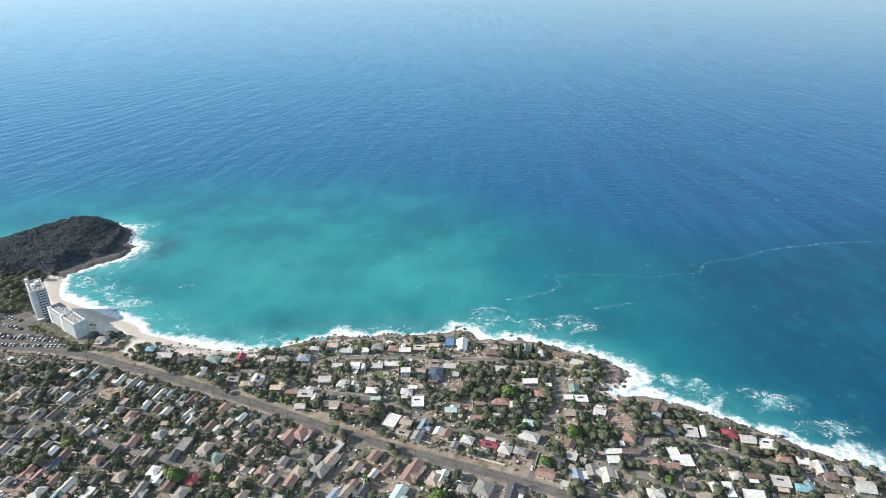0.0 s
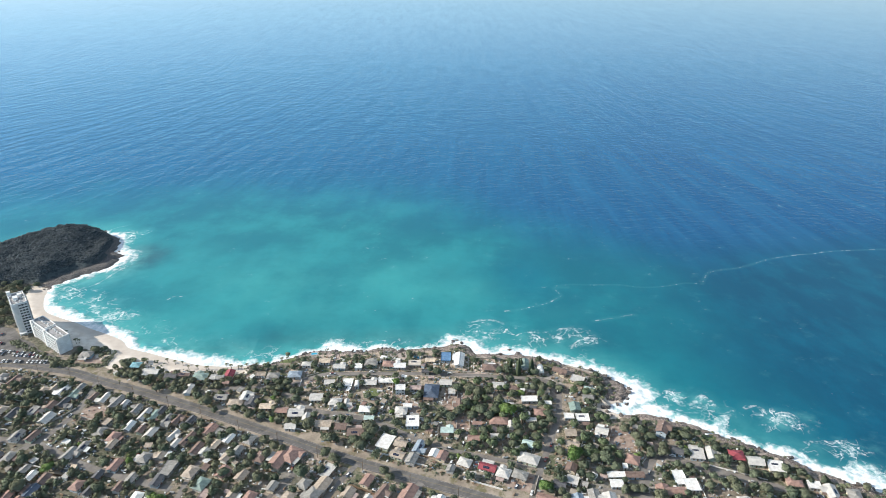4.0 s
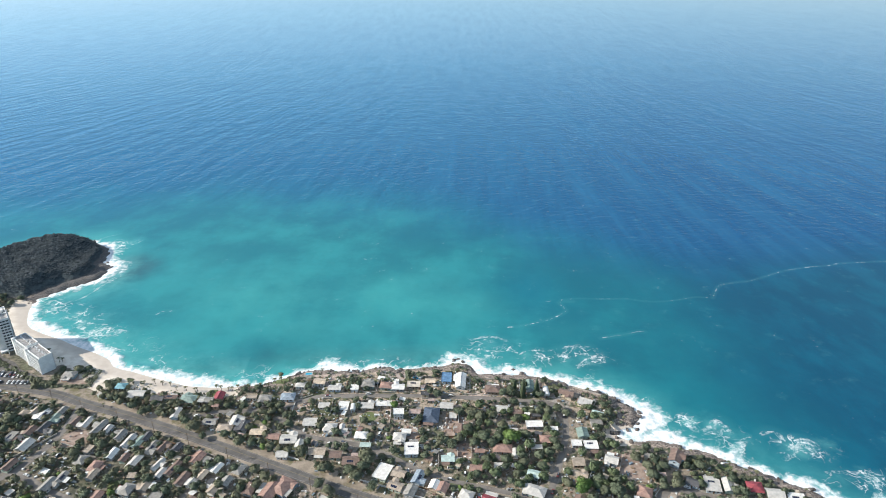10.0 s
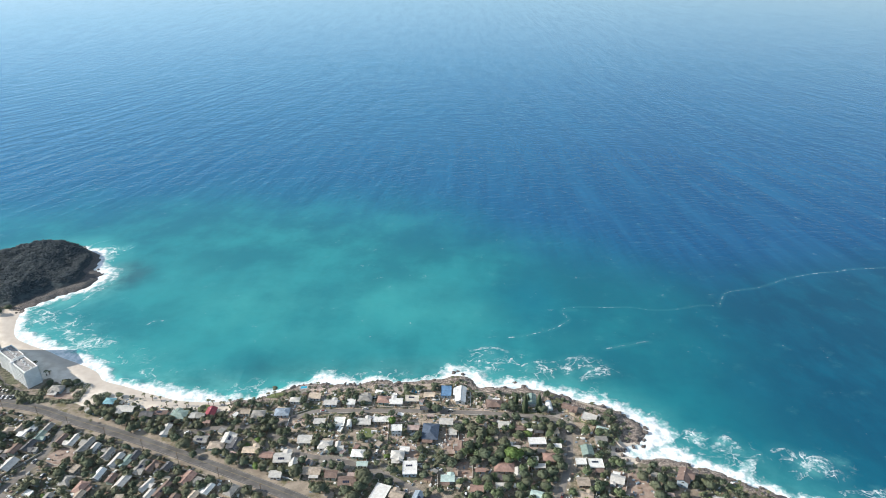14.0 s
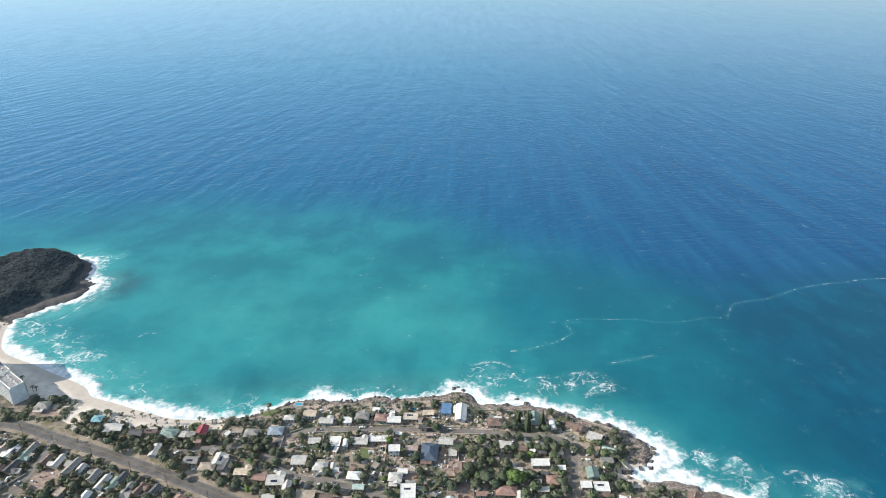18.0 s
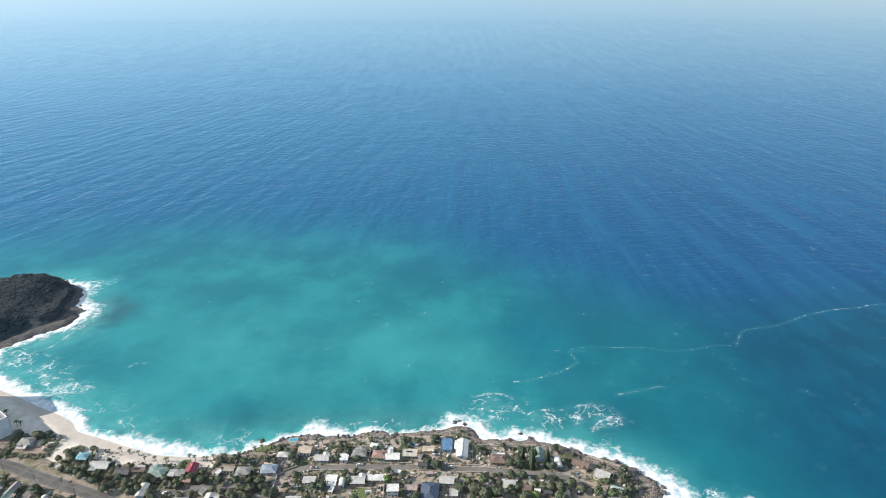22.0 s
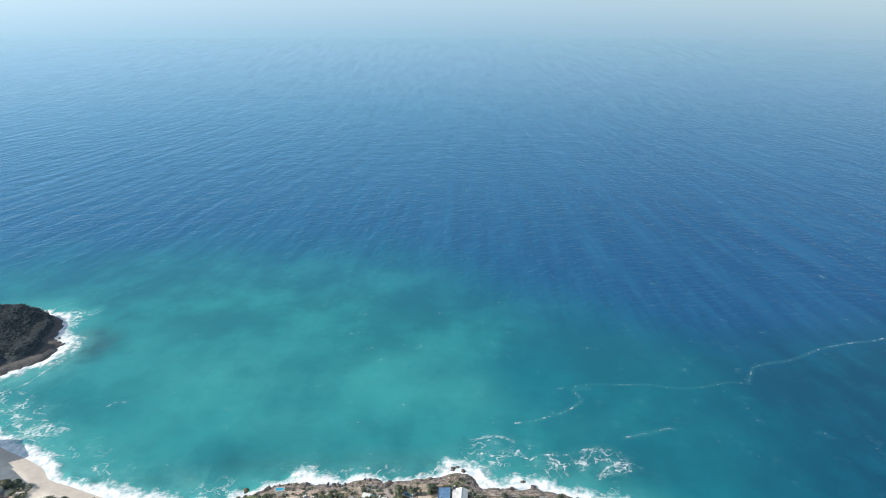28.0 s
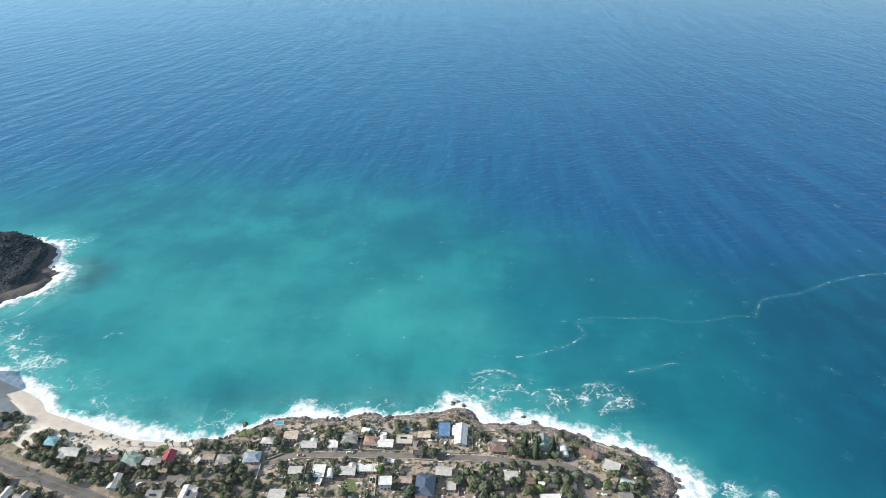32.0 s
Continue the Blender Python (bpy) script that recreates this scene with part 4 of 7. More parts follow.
def house(x, y, length, width, turn, colour, form, storeys=1):
    """One house: its long axis lies along its own x."""
    r = HOUSE_RNG
    if form == "g" and width > length:
        length, width, turn = width, length, turn + 90
    paint = r.randrange(len(WALL_MATS))
    if y < np.interp(x, [-480, -225, -77, 44, 161], [500, 440, 378, 330, 284]):
        colour = {"W": "WLLG"[int(x * 7 + y) % 4], "L": "LGGN"[int(x * 5 + y) % 4], "G": "GGDB"[int(x + y * 3) % 4]}.get(colour, colour)
    word = ROOF_COLOURS[colour][0]
    h = 2.75 * storeys + r.uniform(-0.1, 0.35)
    floors = "two-storey" if storeys > 1 else "single-storey"
    home = thing("house", x, y, GROUND_Z, turn, f"{floors} house with {word} {ROOF_FORMS[form]} roof and {WALL_WORDS[paint]} walls", "house", "houses of the seaside neighbourhood")
    HOUSES.append((x, y, length, width, turn))
    a, b = length / 2, width / 2
    wall_mat, roof_mat = WALL_MATS[paint], ROOF_MATS[colour]
    over = 0.55
    rise = {"g": (b + over) * r.uniform(0.30, 0.42), "h": (min(a, b) + over) * r.uniform(0.33, 0.45), "f": 0.2, "r": 0.2}[form]
    if form == "g":
        wv, wf = box(-a + 0.3, -b + 0.3, -0.3, a - 0.3, b - 0.3, h)
        k = rise * (b - 0.3) / (b + over)
        wv += [(-a + 0.3, 0, h + rise - 0.2), (a - 0.3, 0, h + rise - 0.2)]
        wf = [wf[0], wf[2], (1, 2, 6, 9, 5), wf[4], (3, 0, 4, 8, 7), (4, 5, 9, 8), (6, 7, 8, 9)]
        roof_mesh = gable_roof(a + over, b + over * 0.8, rise + 0.12)
        roof_z = h - 0.02
    else:
        wv, wf = box(-a + 0.3, -b + 0.3, -0.3, a - 0.3, b - 0.3, h - 0.02)
        roof_mesh = {"h": hip_roof, "f": flat_roof, "r": vault_roof}[form](a + (over if form == "h" else 0.3), b + (over if form == "h" else 0.3), rise)
        roof_z = h + 0.13
    part("wall", mesh_from(wv, wf, wall_mat), home)
    roof = part("roof", mesh_from(*roof_mesh, roof_mat, smooth_faces=False), home, f"{word} {ROOF_FORMS[form]} roof", (0, 0, roof_z))
    if form == "g":
        part("ridge_cap", mesh_from(*box(-a - over, -0.16, rise + 0.08, a + over, 0.16, rise + 0.17), roof_mat), roof)
    for level in range(storeys):
        z = 0.95 + 2.75 * level
        for sx in (-0.28, 0.28):
            if length > 6:
                w = part("window", ME_PANE, home, "", (sx * length, -b + 0.28, z), 0)
                part("window_frame", ME_FRAME, w)
        if width > 6:
            w = part("window", ME_PANE, home, "", (-a + 0.28, 0, z), 90)
            part("window_frame", ME_FRAME, w)
    part("door", ME_DOOR, home, "", (0, -b + 0.26, 0), 0)
    # an ell with a lower roof
    if form in "gh" and length > 8 and r.random() < 0.5:
        side, wa = r.choice((-1, 1)), r.uniform(0.18, 0.26) * length
        wb, wx = r.uniform(1.6, 2.8), r.choice((-1, 1)) * r.uniform(0.15, 0.28) * length
        ca, sa = math.cos(radians(turn)), math.sin(radians(turn))
        cy = side * (b + wb * 0.5)
        if road_distance(x + ca * wx - sa * cy, y + sa * wx + ca * cy) > wb:
            part("ell_wall", mesh_from(*box(wx - wa, min(0, side * (b + wb)), -0.3, wx + wa, max(0, side * (b + wb)), h - 0.25), wall_mat), home)
            rv, rf = gable_roof(b * 0.5 + wb * 0.5 + 0.35, wa + 0.45, (wa + 0.45) * 0.36)
            part("ell_roof", mesh_from([(-q, p, s) for p, q, s in rv], rf, roof_mat), home, "", (wx, side * (b * 0.5 + wb * 0.5 + 0.35), h - 0.2))
    # a lean-to, lanai or carport on one side
    if r.random() < 0.5 and length > 8:
        d, side, w = r.uniform(2.2, 3.8), r.choice((-1, 1)), r.uniform(0.35, 0.75) * length
        off = r.uniform(-0.5, 0.5) * (length - w)
        cx, cy = off, side * (b + d / 2 + over * 0.8)
        ca, sa = math.cos(radians(turn)), math.sin(radians(turn))
        if road_distance(x + ca * cx - sa * cy, y + sa * cx + ca * cy) > d / 2:
            shade = ROOF_MATS[r.choice("WLLGTBOPC")]
            v, f = box(-w / 2, -d / 2, 2.28, w / 2, d / 2, 2.4)
            v = [(px, py, pz + (0.25 if py * side < 0 else 0)) for px, py, pz in v]
            part("porch_roof", mesh_from(v, f, shade), home, "", (cx, cy, 0))
            for px in (-w / 2 + 0.2, w / 2 - 0.2):
                part("post", ME_POST, home, "", (cx + px, cy + side * (d / 2 - 0.2), 0))
    if form == "f":
        for k in range(r.randrange(1, 4)):
            part("roof_vent", ME_VENT, roof, "", (r.uniform(-a, a) * 0.7, r.uniform(-b, b) * 0.7, 0.0))
        if r.random() < 0.3 and length > 9:
            for i in range(4):
                part("solar_panel", ME_SOLAR, roof, "", (-2.2 + 1.1 * i, r.choice((-1, 0, 1)) * 0.0 + b * 0.3, 0.12))
    elif r.random() < 0.22 and form == "g" and length > 9:
        tilt = math.degrees(math.atan2(rise + 0.12, b + over * 0.8))
        for i in range(4):
            ob = part("solar_panel", ME_SOLAR, roof, "", (-2.2 + 1.1 * i, 0, 0))
            yy = -b * 0.5
            ob.matrix_basis = pose(-2.2 + 1.1 * i, yy, (rise + 0.12) * (1 - 0.5 * b / (b + over * 0.8)) + 0.06, tilt, 0, 0)
    elif r.random() < 0.3:
        ob = part("water_heater", ME_TANK, roof, "white rooftop water heater", (a * 0.35, 0, 0))
        ob.matrix_basis = pose(a * 0.35 - 0.3, 0.4, rise * 0.75 + 0.25, 0, 90, 0)
    return home

# ---- houses: x, y, length, width, turn, roof colour, roof form, storeys ----
house(-360.1, 474.0, 8.5, 5.9, 80, "G", "h")
house(-348.2, 469.1, 11.6, 5.2, 78, "B", "g")
house(-332.5, 453.3, 8.5, 5.9, 81, "D", "h")
house(-301.3, 456.4, 12.4, 5.9, 78, "W", "g")
house(-290.7, 451.7, 8.5, 5.2, 81, "L", "g")
house(-289.0, 460.3, 7.0, 5.2, 81, "G", "g")
house(-312.2, 431.6, 10.1, 5.9, 81, "W", "f")
house(-325.6, 428.0, 10.8, 5.9, 80, "G", "g")
house(-336.1, 431.6, 8.5, 5.9, 75, "T", "h")
house(-338.9, 422.4, 8.5, 5.9, 79, "T", "g")
house(-296.7, 422.4, 10.8, 8.1, 77, "W", "g")
house(-308.6, 403.5, 10.8, 6.6, 81, "G", "g")
house(-296.7, 402.8, 10.1, 5.9, 75, "G", "g")
house(-330.6, 408.1, 7.7, 5.2, 77, "G", "g")
house(-351.3, 447.9, 7.7, 5.9, 78, "D", "h")
house(-301.2, 437.4, 8.5, 5.9, 79, "B", "g")
house(-293.4, 441.1, 10.1, 5.9, 77, "D", "g")
house(-263.7, 446.4, 10.8, 5.2, 80, "L", "g")
house(-252.2, 441.1, 14.7, 5.9, 75, "L", "g")
house(-244.9, 438.9, 7.7, 4.4, 80, "W", "g")
house(-273.1, 447.9, 8.5, 4.4, 77, "B", "g")
house(-249.3, 418.2, 7.0, 4.4, 75, "T", "f")
house(-249.4, 407.4, 8.5, 6.6, 81, "G", "h")
house(-237.0, 401.5, 9.3, 6.6, 77, "C", "h")
house(-230.6, 413.5, 9.3, 5.2, 79, "W", "g")
house(-308.9, 460.3, 10.1, 5.2, 78, "T", "g")
house(-316.8, 456.4, 7.0, 5.9, 77, "T", "h")
house(-233.0, 433.1, 9.3, 5.2, 79, "W", "g")
house(-224.3, 426.6, 11.6, 5.2, 77, "W", "g")
house(-216.6, 425.2, 10.8, 5.2, 75, "L", "g")
house(-205.7, 419.6, 13.2, 5.2, 77, "G", "g")
house(-197.6, 420.3, 9.3, 4.4, 72, "G", "g")
house(-187.0, 420.3, 7.0, 5.2, 72, "D", "g")
house(-169.6, 409.4, 10.8, 7.4, 71, "C", "g")
house(-162.3, 406.8, 6.2, 4.4, 69, "W", "f")
house(-211.7, 406.1, 11.6, 5.9, 75, "L", "g")
house(-194.6, 402.8, 10.8, 4.4, 67, "W", "g")
house(-152.6, 399.6, 8.5, 4.4, 69, "W", "g")
house(-136.9, 398.3, 9.3, 5.9, 69, "L", "h")
house(-182.9, 399.6, 13.2, 4.4, 69, "B", "g")
house(-213.3, 430.9, 7.7, 5.2, 77, "D", "g")
house(-220.3, 409.4, 7.0, 5.2, 78, "G", "g")
house(-185.9, 371.4, 14.7, 7.4, 78, "W", "f")
house(-206.2, 380.3, 9.3, 7.4, 77, "L", "h")
house(-196.0, 383.9, 8.5, 5.9, 80, "T", "g")
house(-189.9, 395.1, 7.7, 4.4, 73, "W", "g")
house(-172.9, 389.5, 10.8, 5.9, 73, "G", "g")
house(-165.9, 387.0, 7.7, 5.9, 69, "W", "g")
house(-161.0, 393.2, 7.7, 5.2, 69, "O", "g")
house(-169.4, 366.8, 10.1, 7.4, 73, "T", "h")
house(-158.7, 355.6, 10.1, 8.1, 69, "L", "h")
house(-153.8, 347.0, 7.7, 5.2, 71, "P", "f")
house(-148.1, 366.8, 10.1, 6.6, 70, "C", "g")
house(-149.2, 380.9, 8.5, 5.9, 67, "T", "g")
house(-134.0, 363.4, 8.5, 6.6, 70, "T", "g")
house(-135.0, 347.6, 8.5, 5.9, 71, "T", "g")
house(-123.8, 344.4, 8.6, 6.4, 69, "C", "h")
house(-137.5, 334.1, 10.1, 6.6, 69, "T", "h")
house(-168.1, 336.7, 9.3, 6.6, 70, "R", "h")
house(-172.0, 324.3, 10.8, 7.4, 75, "L", "h")
house(-190.2, 339.2, 12.4, 5.2, 78, "W", "g")
house(-197.2, 344.4, 8.5, 6.6, 78, "W", "h")
house(-182.9, 331.6, 10.1, 6.6, 80, "B", "g")
house(-131.9, 321.9, 11.6, 6.6, 72, "T", "h")
house(-108.1, 322.3, 13.8, 7.2, 67, "W", "f")
house(-102.5, 334.6, 10.3, 7.2, 72, "C", "g")
house(-142.9, 387.0, 7.7, 5.9, 73, "L", "g")
house(-125.3, 380.9, 9.5, 6.4, 73, "B", "h")
house(-112.3, 377.9, 15.5, 9.6, 70, "C", "g")
house(-260.9, 384.6, 11.6, 6.6, 75, "L", "g")
house(-254.9, 391.4, 9.3, 5.2, 78, "L", "g")
house(-301.6, 381.5, 9.3, 5.9, 78, "L", "h")
house(-310.3, 380.9, 9.3, 5.2, 78, "D", "g")
house(-304.2, 364.0, 9.3, 7.4, 79, "W", "f")
house(-312.6, 367.4, 6.2, 5.9, 81, "T", "g")
house(-282.9, 344.4, 11.6, 5.9, 78, "C", "g")
house(-273.7, 340.2, 9.3, 5.9, 77, "C", "g")
house(-269.1, 350.2, 10.8, 6.6, 79, "U", "g")
house(-260.7, 337.2, 10.1, 5.9, 79, "B", "g")
house(-266.2, 360.6, 8.5, 6.6, 81, "B", "g")
house(-276.7, 364.0, 7.7, 5.2, 77, "W", "g")
house(-284.1, 369.7, 7.0, 5.2, 75, "G", "g")
house(-265.9, 325.2, 10.1, 7.4, 78, "L", "h")
house(-249.6, 331.6, 11.6, 6.6, 75, "L", "g")
house(-252.3, 320.4, 11.6, 6.6, 81, "L", "g")
house(-233.3, 324.3, 10.8, 5.2, 78, "W", "f")
house(-241.0, 355.1, 8.5, 6.6, 75, "C", "h")
house(-218.2, 339.7, 10.8, 7.4, 80, "T", "h")
house(-223.8, 373.2, 10.1, 6.6, 79, "C", "g")
house(-235.4, 393.9, 8.5, 5.9, 78, "T", "g")
house(-200.2, 327.2, 13.2, 5.2, 80, "G", "g")
house(-230.7, 349.7, 7.7, 5.2, 75, "G", "g")
house(-232.4, 336.7, 8.5, 5.9, 79, "D", "g")
house(-207.5, 361.7, 7.7, 5.9, 75, "L", "g")
house(-189.4, 359.0, 9.3, 5.9, 81, "D", "g")
house(-212.9, 353.5, 7.7, 5.2, 77, "B", "g")
house(-231.4, 364.6, 7.0, 5.2, 80, "D", "g")
house(-320.6, 385.2, 7.7, 5.9, 77, "D", "h")
house(-292.1, 335.1, 7.0, 5.2, 75, "G", "g")
house(-104.3, 383.3, 13.8, 10.4, 63, "C", "h")
house(-76.4, 367.4, 12.0, 7.2, 65, "W", "f")
house(-90.0, 355.6, 8.6, 7.2, 64, "L", "h")
house(-78.1, 355.1, 12.0, 8.8, 66, "T", "g")
house(-83.2, 345.4, 12.9, 8.8, 64, "L", "h")
house(-60.3, 347.0, 10.3, 7.2, 66, "T", "g")
house(-98.4, 344.4, 9.5, 7.2, 64, "T", "h")
house(-48.6, 358.4, 9.5, 6.4, 65, "C", "g")
house(-37.9, 347.6, 12.9, 5.6, 61, "B", "g")
house(-21.9, 344.4, 20.6, 8.8, 66, "C", "g")
house(-29.2, 324.7, 12.0, 8.0, 67, "M", "g")
house(-6.1, 336.7, 11.2, 8.0, 64, "T", "h")
house(-64.4, 325.2, 10.3, 6.4, 61, "T", "g")
house(-71.3, 322.3, 11.2, 7.2, 65, "S", "g")
house(-89.0, 339.2, 6.9, 4.8, 61, "W", "g")
house(-60.7, 331.6, 7.7, 5.6, 63, "C", "g")
house(-115.7, 336.1, 8.6, 6.4, 70, "T", "g")
house(-111.1, 353.5, 7.7, 5.6, 72, "L", "g")
house(-53.4, 326.2, 8.6, 5.6, 66, "D", "g")
house(-47.4, 341.3, 7.7, 4.8, 64, "L", "g")
house(-112.5, 491.0, 7.7, 5.6, -3, "L", "h")
house(-97.8, 495.4, 8.6, 6.4, -2, "O", "g")
house(-84.3, 487.5, 9.5, 5.6, -2, "L", "g")
house(-68.5, 487.5, 6.0, 6.4, 1, "W", "f")
house(-58.1, 491.9, 10.3, 7.2, 0, "G", "h")
house(-43.1, 490.1, 9.5, 7.2, -5, "C", "h")
house(-33.6, 488.4, 9.5, 6.4, -2, "W", "g")
house(-35.5, 496.3, 3.4, 2.4, 1, "W", "f")
house(-21.3, 491.9, 10.3, 7.2, -2, "V", "f")
house(-8.0, 496.3, 7.7, 4.8, -2, "O", "g")
house(5.5, 500.7, 7.7, 12.0, -3, "A", "f")
house(17.0, 496.3, 7.7, 17.6, -5, "W", "g")
house(-119.7, 476.5, 10.3, 8.0, 1, "S", "h")
house(-74.7, 465.1, 7.7, 9.6, -3, "W", "f")
house(-66.8, 462.7, 3.4, 6.4, 1, "W", "r")
house(-89.6, 465.9, 7.7, 5.6, 1, "L", "g")
house(-56.2, 465.1, 9.5, 6.4, -2, "L", "g")
house(-44.9, 467.5, 9.5, 5.6, -1, "W", "f")
house(-39.2, 467.5, 3.4, 5.6, -3, "W", "f")
house(-31.4, 455.0, 7.7, 6.4, 1, "W", "f", 2)
house(-19.3, 457.9, 8.6, 4.8, -5, "P", "f")
house(-6.5, 454.0, 11.2, 16.0, -5, "U", "h")
house(-97.0, 446.4, 9.5, 8.0, 0, "L", "g")
house(-81.4, 440.4, 9.5, 7.2, 0, "L", "h")
house(-72.5, 438.9, 3.4, 8.8, -1, "L", "g")
house(-57.2, 431.6, 8.6, 6.4, -5, "W", "h")
house(-53.2, 421.7, 6.9, 4.0, -3, "M", "g")
house(-109.3, 428.0, 11.2, 8.8, 1, "L", "g")
house(-100.8, 423.1, 5.2, 7.2, 0, "L", "g")
house(-86.8, 415.5, 11.2, 6.4, -2, "T", "g")
house(-73.2, 412.1, 7.7, 6.4, -1, "B", "g")
house(-61.7, 406.1, 11.2, 8.0, 1, "B", "g")
house(-110.8, 412.8, 7.7, 6.4, -1, "L", "g")
house(-29.2, 430.2, 8.6, 7.2, -3, "L", "h")
house(-24.5, 436.0, 6.0, 4.0, -5, "W", "g")
house(-20.2, 417.6, 9.5, 12.0, 1, "W", "f")
house(5.2, 465.1, 9.5, 6.4, -5, "L", "g")
house(9.8, 453.3, 5.2, 6.4, -1, "L", "f")
house(15.9, 438.2, 5.2, 8.8, -2, "B", "g")
house(42.2, 485.0, 11.2, 8.0, -3, "B", "h")
house(72.3, 490.1, 6.0, 12.0, -3, "N", "g")
house(84.5, 481.6, 4.3, 9.6, 1, "W", "r")
house(47.8, 461.1, 7.7, 6.4, 0, "L", "g")
house(59.2, 457.1, 6.0, 4.8, -3, "B", "f")
house(70.3, 443.4, 12.0, 6.4, 1, "W", "f")
house(83.8, 438.2, 6.0, 4.0, -1, "W", "f")
house(52.8, 437.4, 8.6, 3.2, -5, "L", "g")
house(76.5, 427.3, 7.7, 7.2, -3, "C", "h")
house(66.5, 425.9, 4.3, 3.2, -1, "L", "f")
house(68.8, 418.9, 7.7, 4.0, -2, "L", "f")
house(44.5, 418.2, 12.9, 8.0, -3, "C", "h")
house(53.3, 413.5, 4.3, 7.2, -5, "L", "g")
house(5.6, 408.1, 8.6, 5.6, -1, "M", "g")
house(28.1, 415.5, 6.0, 3.2, -2, "C", "g")
house(24.7, 399.0, 7.7, 5.6, -3, "C", "g")
house(72.9, 454.0, 6.0, 4.0, -1, "D", "f")
house(41.0, 400.9, 6.9, 4.8, 0, "L", "f")
house(34.2, 431.6, 6.0, 4.0, -3, "T", "f")
house(104.5, 433.8, 7.7, 8.8, 0, "N", "g")
house(98.1, 423.1, 6.9, 5.6, -1, "W", "f")
house(108.0, 421.0, 9.5, 8.0, -1, "W", "f")
house(95.9, 404.8, 7.7, 7.2, 1, "T", "g")
house(116.7, 445.6, 7.7, 5.6, 1, "G", "g")
house(31.1, 457.9, 6.9, 4.8, -2, "D", "g")
house(-11.7, 479.9, 6.0, 4.0, -1, "D", "f")
house(-256.9, 490.1, 7.7, 6.6, -4, "K", "h")
house(-240.5, 480.7, 13.2, 6.6, -4, "L", "g")
house(-221.9, 474.9, 9.3, 5.9, -3, "D", "g")
house(-212.5, 475.7, 11.6, 4.4, -3, "B", "f")
house(-197.4, 474.0, 11.6, 8.8, -5, "N", "h")
house(-186.3, 472.4, 4.6, 5.9, -7, "L", "f")
house(-180.6, 472.4, 6.2, 5.2, -3, "G", "g")
house(-174.2, 477.4, 7.0, 8.8, -2, "R", "g")
house(-173.5, 465.9, 4.6, 3.7, -5, "C", "g")
house(-201.1, 457.1, 5.4, 11.0, -1, "L", "g")
house(-172.0, 447.1, 9.3, 6.6, -3, "G", "g")
house(-159.1, 440.4, 10.8, 6.6, -4, "T", "h")
house(-153.2, 447.9, 7.0, 10.3, -5, "L", "g")
house(-145.7, 441.9, 6.2, 10.3, -7, "D", "g")
house(-133.4, 436.0, 10.8, 5.9, -3, "O", "g")
house(-121.1, 430.9, 8.6, 5.6, -4, "C", "g")
house(-137.3, 474.9, 9.3, 5.9, -2, "G", "h")
house(-306.3, 506.2, 10.1, 7.4, -2, "G", "h")
house(-148.3, 476.5, 7.7, 4.4, -2, "T", "f")
house(100.5, 480.7, 11.2, 6.4, -24, "B", "g")
house(113.0, 469.1, 10.3, 8.0, -27, "L", "f")
house(120.0, 455.6, 7.7, 4.8, -24, "M", "g")
house(119.6, 406.8, 8.6, 7.2, -21, "L", "g")
house(134.5, 376.7, 8.6, 8.8, -22, "C", "h")
house(146.3, 410.1, 6.0, 4.0, -21, "G", "f")
house(163.9, 406.9, 7.7, 12.0, -27, "B", "g", 2)
house(168.8, 385.8, 7.7, 6.4, -24, "D", "g")
house(181.5, 383.9, 9.5, 12.8, -10, "L", "f")
house(191.4, 382.7, 6.0, 11.2, -8, "L", "g")
house(208.5, 380.9, 9.5, 8.8, -7, "R", "h")
house(219.3, 375.0, 10.3, 8.0, -7, "L", "g")
house(231.5, 370.3, 10.3, 10.4, -10, "W", "f")
house(236.8, 354.6, 9.5, 5.6, -9, "C", "h")
house(249.0, 352.9, 7.7, 6.4, -10, "W", "f")
house(257.7, 347.0, 6.9, 11.2, -7, "L", "g")
house(261.0, 339.2, 8.6, 6.4, -7, "B", "h")
house(271.1, 343.9, 7.7, 9.6, -10, "G", "h")
house(278.4, 329.6, 11.2, 10.4, -10, "L", "g")
house(209.6, 339.2, 11.2, 4.8, -7, "B", "g")
house(225.2, 334.1, 11.2, 9.6, -11, "L", "f")
house(202.4, 321.9, 12.9, 9.6, -8, "W", "f")
house(238.5, 328.2, 12.0, 6.4, -13, "K", "h")
house(253.2, 320.0, 11.2, 6.4, -9, "T", "g")
house(119.9, 362.9, 12.0, 4.8, 2, "W", "f")
house(132.3, 362.9, 12.0, 4.8, 0, "B", "g")
house(118.1, 355.1, 7.7, 6.4, 0, "W", "g")
house(162.1, 360.1, 6.9, 12.0, 3, "W", "f")
house(167.9, 353.5, 8.6, 10.4, 0, "W", "f")
house(152.6, 348.1, 18.1, 6.4, 1, "C", "g")
house(110.8, 339.7, 8.6, 12.8, 0, "L", "g")
house(101.1, 344.4, 6.9, 9.6, 2, "G", "g")
house(90.3, 339.7, 6.9, 11.2, 3, "S", "g")
house(179.5, 329.6, 6.0, 7.2, 3, "L", "g")
house(120.0, 322.8, 11.2, 5.6, 0, "T", "g")
house(138.8, 324.3, 10.3, 7.2, 0, "L", "h")
house(187.9, 327.2, 5.2, 12.8, 0, "W", "f")
house(197.3, 339.7, 6.9, 6.4, 3, "L", "h")
house(162.5, 331.1, 6.9, 4.8, 0, "D", "g")
house(169.2, 321.4, 8.6, 5.6, 3, "T", "g")
house(1.7, 381.5, 6.9, 8.0, -21, "C", "g")
house(17.5, 375.0, 8.6, 7.2, -23, "L", "h")
